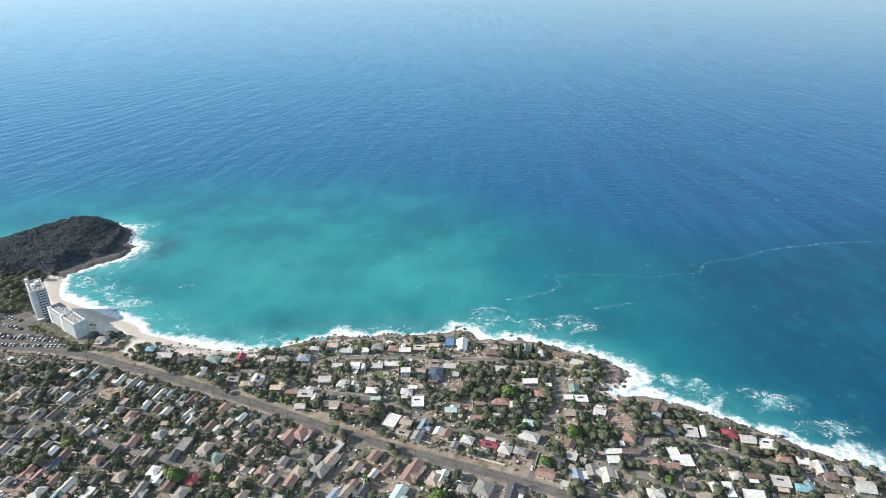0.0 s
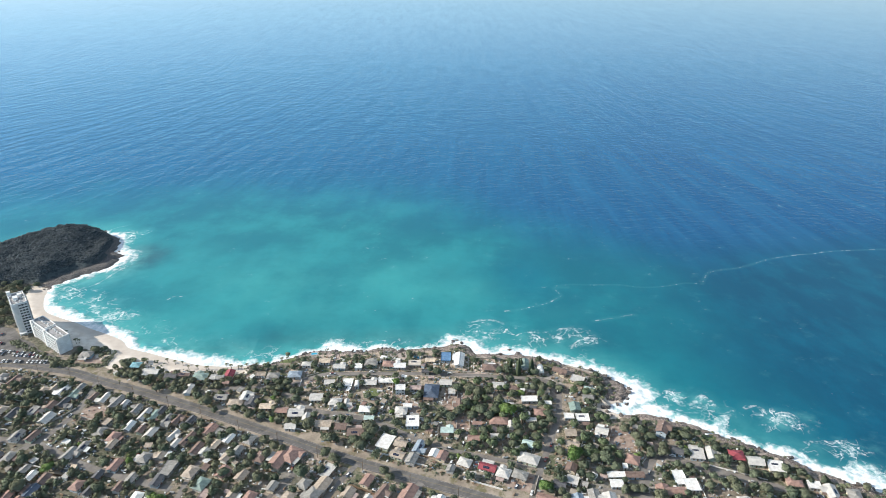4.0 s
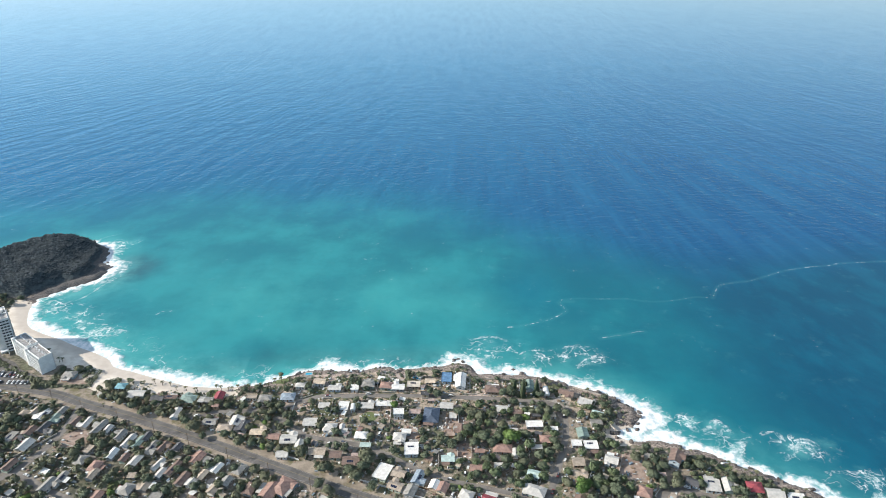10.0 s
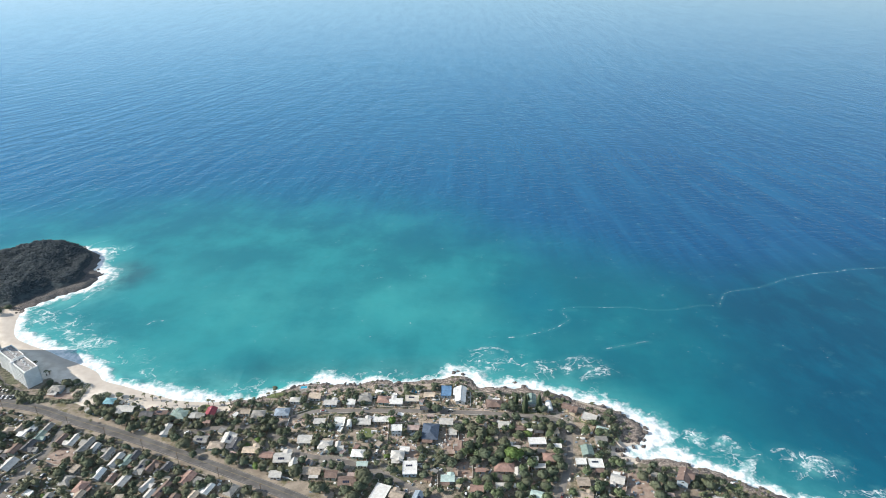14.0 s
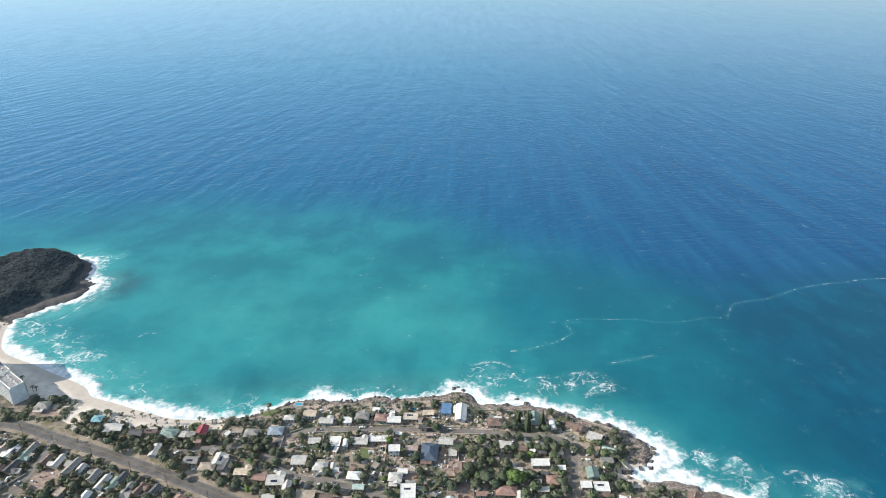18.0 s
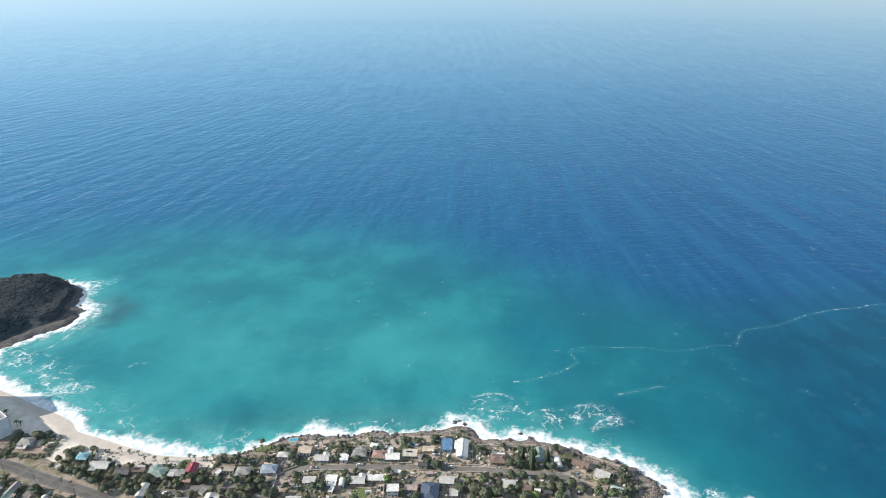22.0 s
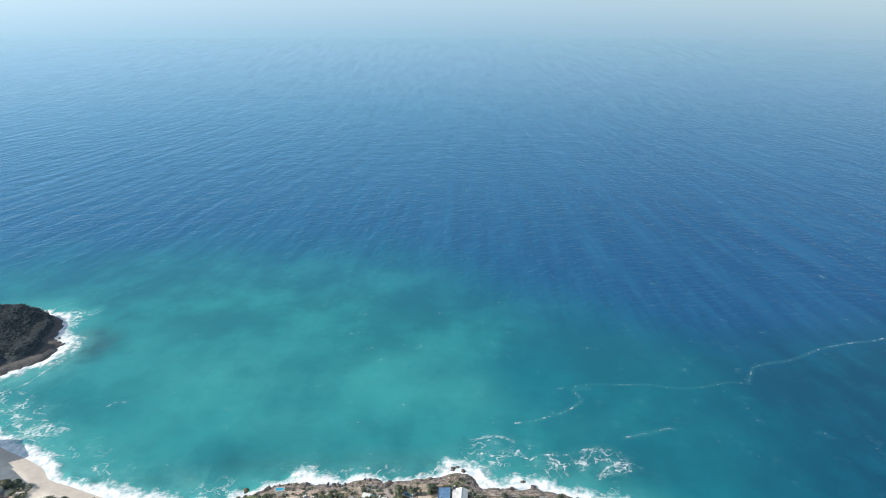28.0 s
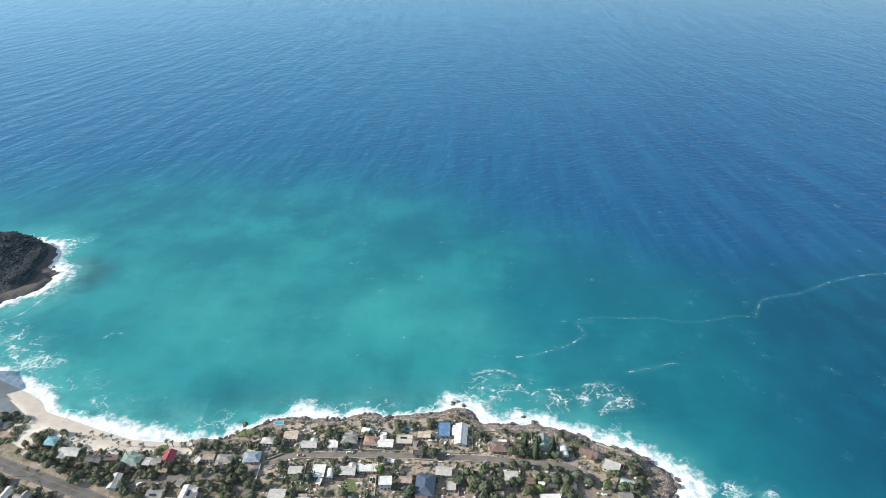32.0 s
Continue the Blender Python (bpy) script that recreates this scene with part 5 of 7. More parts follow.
house(7.7, 369.1, 5.2, 5.6, -19, "G", "g")
house(33.1, 370.3, 11.2, 6.4, -21, "R", "g")
house(43.6, 364.6, 8.6, 8.0, -22, "L", "h")
house(54.6, 362.9, 9.5, 7.2, -22, "G", "h")
house(62.4, 378.5, 13.8, 8.8, -23, "L", "h")
house(63.6, 393.2, 7.7, 6.4, -20, "M", "g")
house(95.1, 392.6, 9.5, 5.6, -23, "T", "g")
house(90.4, 369.7, 6.9, 7.2, -23, "B", "g")
house(89.3, 358.4, 7.7, 7.2, -22, "L", "f")
house(79.9, 354.0, 7.7, 7.2, -21, "D", "g")
house(69.2, 341.8, 12.0, 7.2, -22, "C", "g")
house(80.3, 332.1, 5.2, 4.8, -19, "L", "f")
house(26.5, 329.1, 11.2, 12.8, -25, "L", "h")
house(13.4, 328.2, 8.6, 6.4, -19, "G", "h")
house(45.2, 325.7, 7.7, 13.6, -19, "G", "g")
house(-38.9, 395.8, 9.5, 13.6, -21, "W", "f")
house(-29.4, 382.7, 9.5, 6.4, -23, "T", "g")
house(-19.3, 378.5, 6.9, 8.8, -20, "G", "g")
house(-14.7, 390.7, 6.0, 11.2, -20, "S", "g")
house(-3.7, 383.9, 6.0, 7.2, -20, "W", "g")
house(-27.8, 393.9, 8.6, 6.4, -19, "T", "g")
house(-0.4, 339.2, 5.2, 11.2, -21, "W", "g")

# ---- beachfront hotel: tower and lower wing ----
M_HOTEL = worn("hotel_white_plaster", (0.76, 0.76, 0.74), 0.8, 0.10, 0.25)
M_HOTEL_ROOF = worn("grey_roof_membrane", (0.34, 0.33, 0.32), 0.9, 0.3, 0.5)


def slab_block(name, corner, right, back, height, floors, bays, label):
    """A hotel block: corner at the ground, its balcony front along right, its flank along back."""
    corner, right, back = Vector((*corner, 0)), Vector((*right, 0)), Vector((*back, 0))
    w, d = right.length, back.length
    turn = math.degrees(math.atan2(right.y, right.x))
    root = thing(name, corner.x, corner.y, GROUND_Z, turn, label, "hotel")
    part("wall", mesh_from(*box(0, 0, -0.5, w, d, height), M_HOTEL), root)
    roof = part("roof", mesh_from(*box(0.35, 0.35, height, w - 0.35, d - 0.35, height + 0.12), M_HOTEL_ROOF), root, "grey flat roof", (0, 0, 0))
    for q in (box(-0.1, -0.1, height, w + 0.1, 0.35, height + 0.95), box(-0.1, d - 0.35, height, w + 0.1, d + 0.1, height + 0.95),
              box(-0.1, 0.35, height, 0.35, d - 0.35, height + 0.95), box(w - 0.35, 0.35, height, w + 0.1, d - 0.35, height + 0.95)):
        part("parapet", mesh_from(*q, M_HOTEL), root)
    return root, roof, w, d


tower, tower_roof, tw, td = slab_block("hotel_tower", (-382.0, 539.4), (9.6, 7.4), (-14.6, 19.0), 31.5, 12, 3, "tall white concrete hotel tower with balconies beside the beach")
r = random.Random(3)
for k in range(11):
    z = 1.2 + k * 2.75
    # balconies on the right part of the front, the left part is blank
    for i in range(3):
        x0, bay_w = 4.6 + i * (tw - 4.9) / 3, (tw - 4.9) / 3
        w = part("window", mesh_from(*box(x0 + 0.3, -0.06, z, x0 + bay_w - 0.3, 0.02, z + 1.7), M_PANE), tower)
        part("balcony", mesh_from(*joined(box(x0 + 0.05, -1.3, z - 0.3, x0 + bay_w - 0.05, 0, z - 0.08), box(x0 + 0.05, -1.3, z - 0.08, x0 + bay_w - 0.05, -1.18, z + 0.95)), M_HOTEL), w)
    for i in range(7):
        y0 = 0.8 + i * (td - 1.6) / 7
        w = part("window", mesh_from(*box(tw - 0.02, y0 + 0.3, z, tw + 0.06, y0 + (td - 1.6) / 7 - 0.3, z + 2.0), M_PANE), tower)
        part("balcony", mesh_from(*joined(box(tw, y0 + 0.05, z - 0.3, tw + 1.2, y0 + (td - 1.6) / 7 - 0.05, z - 0.12), box(tw + 1.1, y0 + 0.05, z - 0.12, tw + 1.2, y0 + (td - 1.6) / 7 - 0.05, z + 0.75)), M_HOTEL), w)
for x0 in (0.0, 1.45, 2.9, 4.2):
    part("rib", mesh_from(*box(x0, -0.55, 0, x0 + 0.4, -0.002, 31.6), M_HOTEL), tower)
for i in range(3):
    part("fin", mesh_from(*box(4.55 + i * (tw - 4.9) / 3, -1.45, 0, 4.75 + i * (tw - 4.9) / 3, -0.002, 31.4), M_HOTEL), tower)
for y0 in (1.5, 6.2, 12.0, 18.5):
    part("rib", mesh_from(*box(-0.35, y0, 0, -0.002, y0 + 0.5, 31.6), M_HOTEL), tower)
part("entrance_canopy", mesh_from(*joined(box(-0.8, -4.2, 3.4, 5.4, -0.6, 3.7), box(-0.6, -4.0, 0, -0.2, -3.6, 3.4), box(4.8, -4.0, 0, 5.2, -3.6, 3.4)), M_HOTEL), tower)
part("stair_tower", mesh_from(*box(-0.6, td - 2.6, -0.5, 2.6, td + 0.6, 35.4), M_HOTEL), tower)
part("lift_house", mesh_from(*box(2.8, 9, 31.6, 6.5, 14, 34.0), M_HOTEL), tower)
part("lift_house", mesh_from(*box(6.9, 15.5, 31.6, 10.4, 19.5, 33.2), M_HOTEL), tower)
for k in range(14):
    part("roof_unit", mesh_from(*box(0, 0, 0, 1.5, 1.2, 1.0, 0.05), M_TRIM), tower_roof, "", (0.8 + r.uniform(0, tw - 3), 1.0 + r.uniform(0, td - 4), 31.62))

for (cx, cy, back, label, h) in ((-330.2, 509.8, (-18.7, 14.1), "white hotel wing with blank end wall above the beach", 15.2), (-349.9, 525.6, (-18.4, 13.9), "white hotel wing with a flat grey roof", 15.6)):
    wing, wing_roof, ww, wd = slab_block("hotel_wing", (cx, cy), (6.1, 8.1), back, h, 5, 6, label)
    for k in range(5):
        z = 1.2 + k * 2.75
        for i in range(6):
            y0 = 0.9 + i * (wd - 1.6) / 6
            for x0, s in ((-0.06, -1), (ww - 0.02, 1)):
                w = part("window", mesh_from(*box(x0, y0 + 0.55, z, x0 + 0.08, y0 + (wd - 1.6) / 6 - 0.55, z + 1.5), M_PANE), wing)
                xa, xb = (-1.1, 0) if s < 0 else (ww, ww + 1.1)
                xr = -1.1 if s < 0 else ww + 1.0
                part("balcony", mesh_from(*joined(box(xa, y0 + 0.05, z - 0.3, xb, y0 + (wd - 1.6) / 6 - 0.05, z - 0.14), box(xr, y0 + 0.05, z - 0.14, xr + 0.1, y0 + (wd - 1.6) / 6 - 0.05, z + 1.0)), M_HOTEL), w)
    for i in range(7):
        part("buttress", mesh_from(*box(-1.35, 0.2 + i * (wd - 0.8) / 6, -0.5, -0.002, 0.75 + i * (wd - 0.8) / 6, h - 0.3), M_HOTEL), wing)
    part("stair_shaft", mesh_from(*box(-1.6, wd - 2.4, -0.5, 1.2, wd + 0.3, h + 1.4), M_HOTEL), wing)
    for k in range(10):
        part("roof_unit", mesh_from(*box(0, 0, 0, 1.3, 1.0, 0.8, 0.05), M_TRIM), wing_roof, "", (ww / 2 + r.uniform(-1.4, 0.8), 1.2 + k * (wd - 3) / 9, h + 0.12))

lv = [(-422.3, 502.7), (-390.1, 498.2), (-333.8, 495.2), (-331.8, 505.7), (-353.9, 516.8), (-364, 526.8), (-380, 534.9), (-394.1, 551), (-427.3, 559)]
car_park = tagged(new("car_park", mesh_from([(x, y, GROUND_Z + 0.12) for x, y in lv], [tuple(range(len(lv)))], M_ASPHALT)), "grey asphalt car park in front of the hotel", "car park", kind="structure")

# ---- plants ----
def foliage(name, dark, pale, yellow):
    n = Nodes(name, 0.75, 0.2)
    c = n.mix(n.math("ADD", n.math("MULTIPLY", n.island(), 0.55), n.math("MULTIPLY", n.ramp(n.noise(0.11, 3), 0.3, 0.7), 0.45)), dark, pale)
    c = n.mix(n.ramp(n.random(), 0.2, 1.0, 0.0, 0.6), c, yellow)
    return n.done(c)


M_LEAF = foliage("broad_leaves", (0.044, 0.064, 0.044), (0.205, 0.240, 0.155), (0.215, 0.21, 0.135))
M_LEAF_GROVE = foliage("grove_leaves", (0.055, 0.088, 0.048), (0.205, 0.262, 0.140), (0.21, 0.22, 0.12))
M_LEAF_PINE = foliage("pine_needles", (0.026, 0.042, 0.026), (0.085, 0.115, 0.062), (0.075, 0.09, 0.05))
# headland scrub: leaf colours shifted to blue to carry the haze
M_LEAF_SCRUB_HAZY = foliage("haze_blue_scrub_leaves", (0.062, 0.082, 0.096), (0.140, 0.170, 0.190), (0.13, 0.145, 0.15))
M_LEAF_BRIGHT = foliage("bright_leaves", (0.06, 0.12, 0.035), (0.22, 0.33, 0.10), (0.20, 0.26, 0.09))
M_LEAF_DRY = foliage("dry_scrub_leaves", (0.10, 0.09, 0.06), (0.24, 0.21, 0.14), (0.08, 0.095, 0.05))
M_FROND = foliage("palm_fronds", (0.06, 0.075, 0.04), (0.19, 0.205, 0.11), (0.20, 0.18, 0.105))
M_BARK = worn("bark", (0.13, 0.10, 0.075), 0.95)


def crown_mesh(seed, material, leaves=1500, flat=0.76, size=(0.05, 0.11)):
    """A crown one metre in radius: small leaf clumps on several uneven lobes."""
    r = np.random.RandomState(seed)
    lobes = [(r.uniform(-0.52, 0.52), r.uniform(-0.52, 0.52), r.uniform(-0.15, 0.42), r.uniform(0.28, 0.48)) for _ in range(12)] + [(r.uniform(-0.12, 0.12), r.uniform(-0.12, 0.12), 0.15, r.uniform(0.55, 0.72)) for _ in range(5)]
    v, f, soft = [], [], []
    for i in range(leaves):
        lx, ly, lz, lr = lobes[r.randint(len(lobes))]
        d = r.normal(size=3)
        d /= np.linalg.norm(d)
        if d[2] < -0.35:
            d[2] *= -0.6
        p = np.array((lx, ly, lz)) + d * lr * r.uniform(0.82, 1.05)
        p[2] *= flat
        s = r.uniform(*size)
        n = d + r.normal(size=3) * 0.25
        n /= np.linalg.norm(n)
        a = np.cross(n, r.normal(size=3))
        a /= np.linalg.norm(a)
        b = np.cross(n, a)
        k = len(v)
        v += [p - a * s, p - b * s * 0.8 + n * s * 0.2, p + a * s * 1.1 - n * s * 0.3, p + b * s * 0.8 + n * s * 0.25]
        f.append((k, k + 1, k + 2, k + 3) if np.dot(np.cross(a, b), n) > 0 else (k + 3, k + 2, k + 1, k))
        q = d * 0.75 + p * 0.5 + r.normal(size=3) * 0.12
        soft += [tuple(q / np.linalg.norm(q))] * 4
    return mesh_from(v, f, material, normals=soft)


def trunk_mesh(seed):
    r = random.Random(seed)
    pieces = [tube(0.07, 0.045, [(0, 0, -0.75), (r.uniform(-0.05, 0.05), 0, -0.35), (0, r.uniform(-0.05, 0.05), 0.05)], 6)]
    for i in range(4):
        a = i * 1.57 + r.uniform(-0.4, 0.4)
        pieces.append(tube(0.035, 0.015, [(0, 0, -0.25), (0.25 * math.cos(a), 0.25 * math.sin(a), 0.0), (0.5 * math.cos(a), 0.5 * math.sin(a), 0.22)], 5))
    return mesh_from(*joined(*pieces), M_BARK)


CROWNS = [crown_mesh(s, M_LEAF) for s in range(1, 7)]
CROWNS_BRIGHT = [crown_mesh(s, M_LEAF_BRIGHT) for s in (11, 12, 13)]
TRUNKS = [trunk_mesh(s) for s in range(3)]
TREES = []
TREE_RNG = random.Random(21)


def ground_height(x, y):
    """The beach rises slowly; the rest of the land lies level."""
    return min(GROUND_Z, 0.075 * inland(x, y)) if x < -150 and y > 470 else GROUND_Z



def tree(x, y, size, bright=False, group="neighbourhood trees"):
    r = TREE_RNG
    h = size * 0.5
    label = "bright green leafy shade tree" if bright else ("dark green broad-crowned shade tree" if size >= 9 else "small dark green garden tree")
    t = thing("tree", x, y, ground_height(x, y) - 0.15, r.uniform(0, 360), label, "tree", group)
    s = size * r.uniform(0.50, 0.58)
    for name, me in (("trunk", r.choice(TRUNKS)), ("crown", r.choice(CROWNS_BRIGHT if bright else CROWNS))):
        ob = part(name, me, t)
        ob.matrix_basis = Matrix.LocRotScale((0, 0, s * 0.62 + h * 0.12), None, (s, s * r.uniform(0.85, 1.1), s * r.uniform(0.8, 1.05)))
    TREES.append((x, y, size))


def frond_mesh(seed, count=15):
    """The head of a palm: arched fronds with two drooping rows of leaflets."""
    r = random.Random(seed)
    v, f = [], []
    for i in range(count):
        a = 2 * math.pi * i / count + r.uniform(-0.15, 0.15)
        lift = r.uniform(0.1, 1.0)
        ca, sa = math.cos(a), math.sin(a)
        k = len(v)
        for j in range(5):
            t = j / 4
            d = 2.5 * t
            z = lift * 1.2 * t - (0.8 + lift * 0.9) * t * t * 1.15
            w = 0.26 * (1 - 0.7 * abs(t - 0.45))
            v += [(ca * d - sa * w, sa * d + ca * w, z - 0.22), (ca * d, sa * d, z), (ca * d + sa * w, sa * d - ca * w, z - 0.22)]
        for j in range(4):
            b = k + 3 * j
            f += [(b, b + 1, b + 4, b + 3), (b + 1, b + 2, b + 5, b + 4)]
    return mesh_from(v, f, M_FROND)


FRONDS = [frond_mesh(s) for s in range(4)]
PALM_TRUNKS = [mesh_from(*tube(0.24, 0.14, [(0, 0, -0.3), (b * 0.2, 0, 2), (b * 0.7, 0, 4.5), (b * 1.5, 0, 7.0)], 6), M_BARK) for b in (0.2, 0.5, 0.9)]


def palm(x, y):
    r = TREE_RNG
    while inland(x, y) < 3:
        y -= 1
    i = r.randrange(3)
    s = r.uniform(0.5, 0.85)
    p = thing("palm_tree", x, y, min(GROUND_Z - 0.4, ground_height(x, y)) - 0.3, r.uniform(0, 360), "coconut palm with feathery grey-green fronds", "palm", "coconut palms along the shore")
    ob = part("trunk", PALM_TRUNKS[i], p)
    ob.scale = (1, 1, s)
    ob = part("fronds", r.choice(FRONDS), p)
    ob.matrix_basis = Matrix.LocRotScale(((0.2, 0.5, 0.9)[i] * 1.5, 0, 7.0 * s), None, (s, s, s))
    TREES.append((x, y, 4))

# ---- trees and palms ----
tree(-321.7, 449.8, 12)
tree(-321.2, 439.5, 9)
tree(-242.3, 422.9, 8)
tree(-232.6, 411.6, 6)
tree(-272.6, 458.3, 7)
tree(-290.6, 378.4, 9)
tree(-278.6, 353.0, 12)
tree(-267.9, 370.3, 11, True)
tree(-225.5, 351.8, 11)
tree(-232.3, 375.9, 8)
tree(-222.1, 388.0, 8)
tree(-266.3, 476.9, 7)
tree(-259.0, 476.9, 7)
tree(-182.2, 440.6, 11)
tree(-172.9, 431.4, 8)
tree(-248.8, 469.7, 8)
tree(-227.3, 457.0, 9)
tree(-213.5, 457.7, 8)
tree(-189.0, 411.9, 8)
tree(-144.1, 424.6, 11)
tree(-135.1, 423.7, 9)
tree(-121.2, 420.8, 8)
tree(-151.9, 465.6, 8)
tree(-140.2, 466.2, 7)
tree(-164.1, 466.2, 7)
tree(-152.9, 407.2, 8)
tree(-181.0, 337.3, 14, True)
tree(-161.7, 340.6, 9)
tree(-150.8, 324.2, 10)
tree(-222.1, 468.7, 7)
tree(-98.0, 414.8, 10)
tree(-89.0, 442.4, 8)
tree(-57.4, 448.2, 7)
tree(-49.0, 405.0, 12)
tree(-52.8, 399.6, 10)
tree(-112.2, 444.0, 9)
tree(-123.2, 465.0, 9)
tree(-50.5, 431.9, 7)
tree(-72.2, 498.2, 6)
tree(-1.9, 479.6, 8)
tree(-7.8, 482.8, 7)
tree(-10.4, 410.5, 8)
tree(-100.3, 470.3, 7)
tree(-116.3, 453.8, 8)
tree(23.9, 455.2, 12)
tree(30.6, 450.4, 11)
tree(40.1, 452.5, 10)
tree(31.8, 429.0, 12)
tree(38.2, 423.1, 10)
tree(51.8, 427.9, 14, True)
tree(46.3, 441.8, 9)
tree(63.4, 430.8, 9)
tree(76.7, 412.8, 10)
tree(69.9, 410.0, 9)
tree(84.1, 418.1, 9)
tree(82.5, 456.4, 10)
tree(90.3, 461.0, 9)
tree(96.6, 456.1, 8)
tree(67.5, 491.4, 7)
tree(75.6, 457.0, 9)
tree(20.9, 438.1, 9)
tree(24.9, 423.7, 9)
tree(7.1, 424.3, 8)
tree(129.8, 457.7, 8)
tree(149.1, 406.1, 10)
tree(143.3, 400.1, 9)
tree(153.9, 400.1, 9)
tree(157.7, 383.9, 10)
tree(149.0, 381.9, 8)
tree(116.8, 376.8, 12)
tree(121.4, 369.6, 9)
tree(110.7, 366.7, 9)
tree(179.5, 400.1, 9)
tree(169.3, 401.2, 7)
tree(196.3, 387.5, 9)
tree(195.0, 377.7, 8)
tree(213.1, 362.2, 10)
tree(237.4, 367.2, 8)
tree(230.8, 345.0, 12)
tree(238.1, 343.8, 11)
tree(216.0, 350.1, 9)
tree(259.1, 358.1, 7)
tree(282.8, 351.0, 7)
tree(246.1, 364.3, 8)
tree(94.7, 379.3, 13, True)
tree(85.4, 384.4, 9)
tree(99.5, 371.3, 9)
tree(70.6, 352.3, 10, True)
tree(82.7, 342.6, 8)
tree(88.3, 331.5, 10)
tree(90.8, 324.6, 9)
tree(-3.3, 319.5, 13, True)
tree(25.7, 393.0, 8)
tree(35.8, 386.0, 6)
tree(53.1, 393.0, 8)
tree(45.3, 400.7, 8)
tree(142.9, 339.1, 10)
tree(151.0, 334.5, 9, True)
tree(128.6, 350.1, 9)
tree(122.5, 348.9, 8)
tree(134.3, 349.5, 8)
tree(180.0, 352.8, 9)
tree(178.2, 336.5, 8)
tree(196.3, 349.6, 10)
tree(179.9, 326.1, 9)
tree(116.7, 324.5, 7)
tree(-93.3, 364.7, 13)
tree(-80.4, 384.4, 9)
tree(-73.3, 377.9, 10)
tree(-56.1, 390.9, 12)
tree(-61.0, 396.4, 10)
tree(-69.7, 337.5, 8)
tree(-37.7, 366.7, 9)
tree(-33.3, 361.0, 9)
tree(-62.8, 342.0, 7)
tree(-133.6, 350.1, 9)
tree(-122.4, 360.5, 10)
tree(-146.6, 383.7, 8)
tree(-121.8, 383.7, 8)
tree(-107.0, 326.1, 9)
tree(-145.2, 324.2, 10)
tree(-130.7, 466.2, 7)
tree(-133.7, 458.3, 7)
tree(13.9, 427.2, 9)
tree(43.1, 429.6, 11)
tree(58.5, 449.9, 8)
tree(71.0, 457.7, 8)
tree(32.8, 407.2, 8)
tree(45.7, 406.7, 9)
tree(58.3, 403.4, 9)
tree(70.9, 400.7, 8)
tree(14.6, 457.0, 9)
tree(108.9, 377.9, 10)
tree(106.7, 387.5, 9)
tree(83.4, 324.6, 9)
tree(103.9, 325.0, 8)
tree(101.6, 361.0, 9)
tree(172.2, 370.6, 7)
tree(207.0, 366.7, 9)
tree(228.9, 361.5, 8)
tree(182.4, 370.6, 7)
tree(270.0, 334.9, 8)
tree(293.4, 345.7, 7)
tree(246.2, 325.0, 8)
tree(-13.2, 435.6, 7)
tree(-18.0, 446.7, 7)
tree(0.4, 424.3, 8)
tree(-8.0, 394.8, 7)
tree(-131.4, 506.1, 5)
tree(-437.2, 583.1, 11)
tree(-421.3, 565.6, 12)
tree(-429.7, 589.6, 10)
tree(-451.5, 605.7, 12)
tree(-406.7, 563.3, 8)
tree(-442.8, 600.5, 11)
tree(-418.5, 574.8, 10)
tree(-423.8, 555.7, 11)
tree(-436.7, 633.2, 9)
tree(-422.7, 623.8, 8)
tree(-435.7, 620.5, 9)
tree(-419.2, 634.0, 8)
tree(-315.0, 513.9, 7)
tree(-301.4, 512.5, 9)
tree(-294.9, 515.1, 8)
tree(-293.4, 505.4, 6)
tree(-326.8, 491.4, 7)
tree(-314.1, 495.3, 5)
tree(-362.4, 470.9, 6)
tree(-365.8, 461.0, 9)
tree(-361.2, 449.3, 9)
tree(-317.2, 449.3, 9)
tree(-341.4, 458.9, 6)
tree(-249.6, 477.9, 8)
tree(-267.3, 491.4, 7)
tree(-237.3, 465.0, 9)
tree(-224.3, 461.6, 8)
palm(-261.4, 498.8)
palm(-254.6, 497.9)
palm(-250.2, 497.0)
palm(-242.1, 497.9)
palm(-233.4, 498.8)
palm(-226.4, 496.1)
palm(-219.3, 497.0)
palm(-213.7, 490.8)
palm(-204.8, 498.8)
palm(-198.0, 497.9)
palm(-195.5, 496.1)
palm(-180.1, 490.8)
palm(-176.1, 494.3)
palm(-170.7, 492.6)
palm(-167.6, 494.3)
palm(-162.8, 490.8)
palm(-155.4, 490.8)
palm(-149.4, 490.8)
palm(-144.4, 492.6)
palm(-139.2, 496.1)
palm(-134.5, 497.9)
palm(-129.7, 498.8)
palm(-123.4, 499.7)
palm(-118.2, 498.8)
palm(-264.5, 479.7)
palm(-271.2, 483.9)
palm(-261.3, 467.3)
palm(-64.6, 498.8)
palm(-61.0, 497.9)
palm(-56.9, 497.0)
palm(-51.9, 496.1)
palm(-47.0, 497.9)
palm(-41.8, 495.2)
palm(-24.5, 497.0)
palm(-17.1, 501.5)
palm(-15.8, 490.8)
palm(30.1, 488.2)
palm(32.3, 483.9)
palm(54.9, 490.8)
palm(77.2, 490.8)
palm(56.4, 479.7)
palm(-111.4, 494.3)
palm(-106.7, 496.1)
palm(-72.0, 497.9)
palm(164.1, 413.8)
palm(181.0, 392.3)
palm(236.7, 371.1)
palm(239.4, 368.2)
palm(259.3, 359.7)
palm(282.5, 351.5)
palm(270.8, 351.5)
palm(247.5, 359.7)
palm(175.7, 395.4)
palm(170.5, 392.3)
palm(-353.1, 539.6)
palm(-323.6, 527.7)
palm(-325.7, 526.8)
palm(-340.9, 539.6)
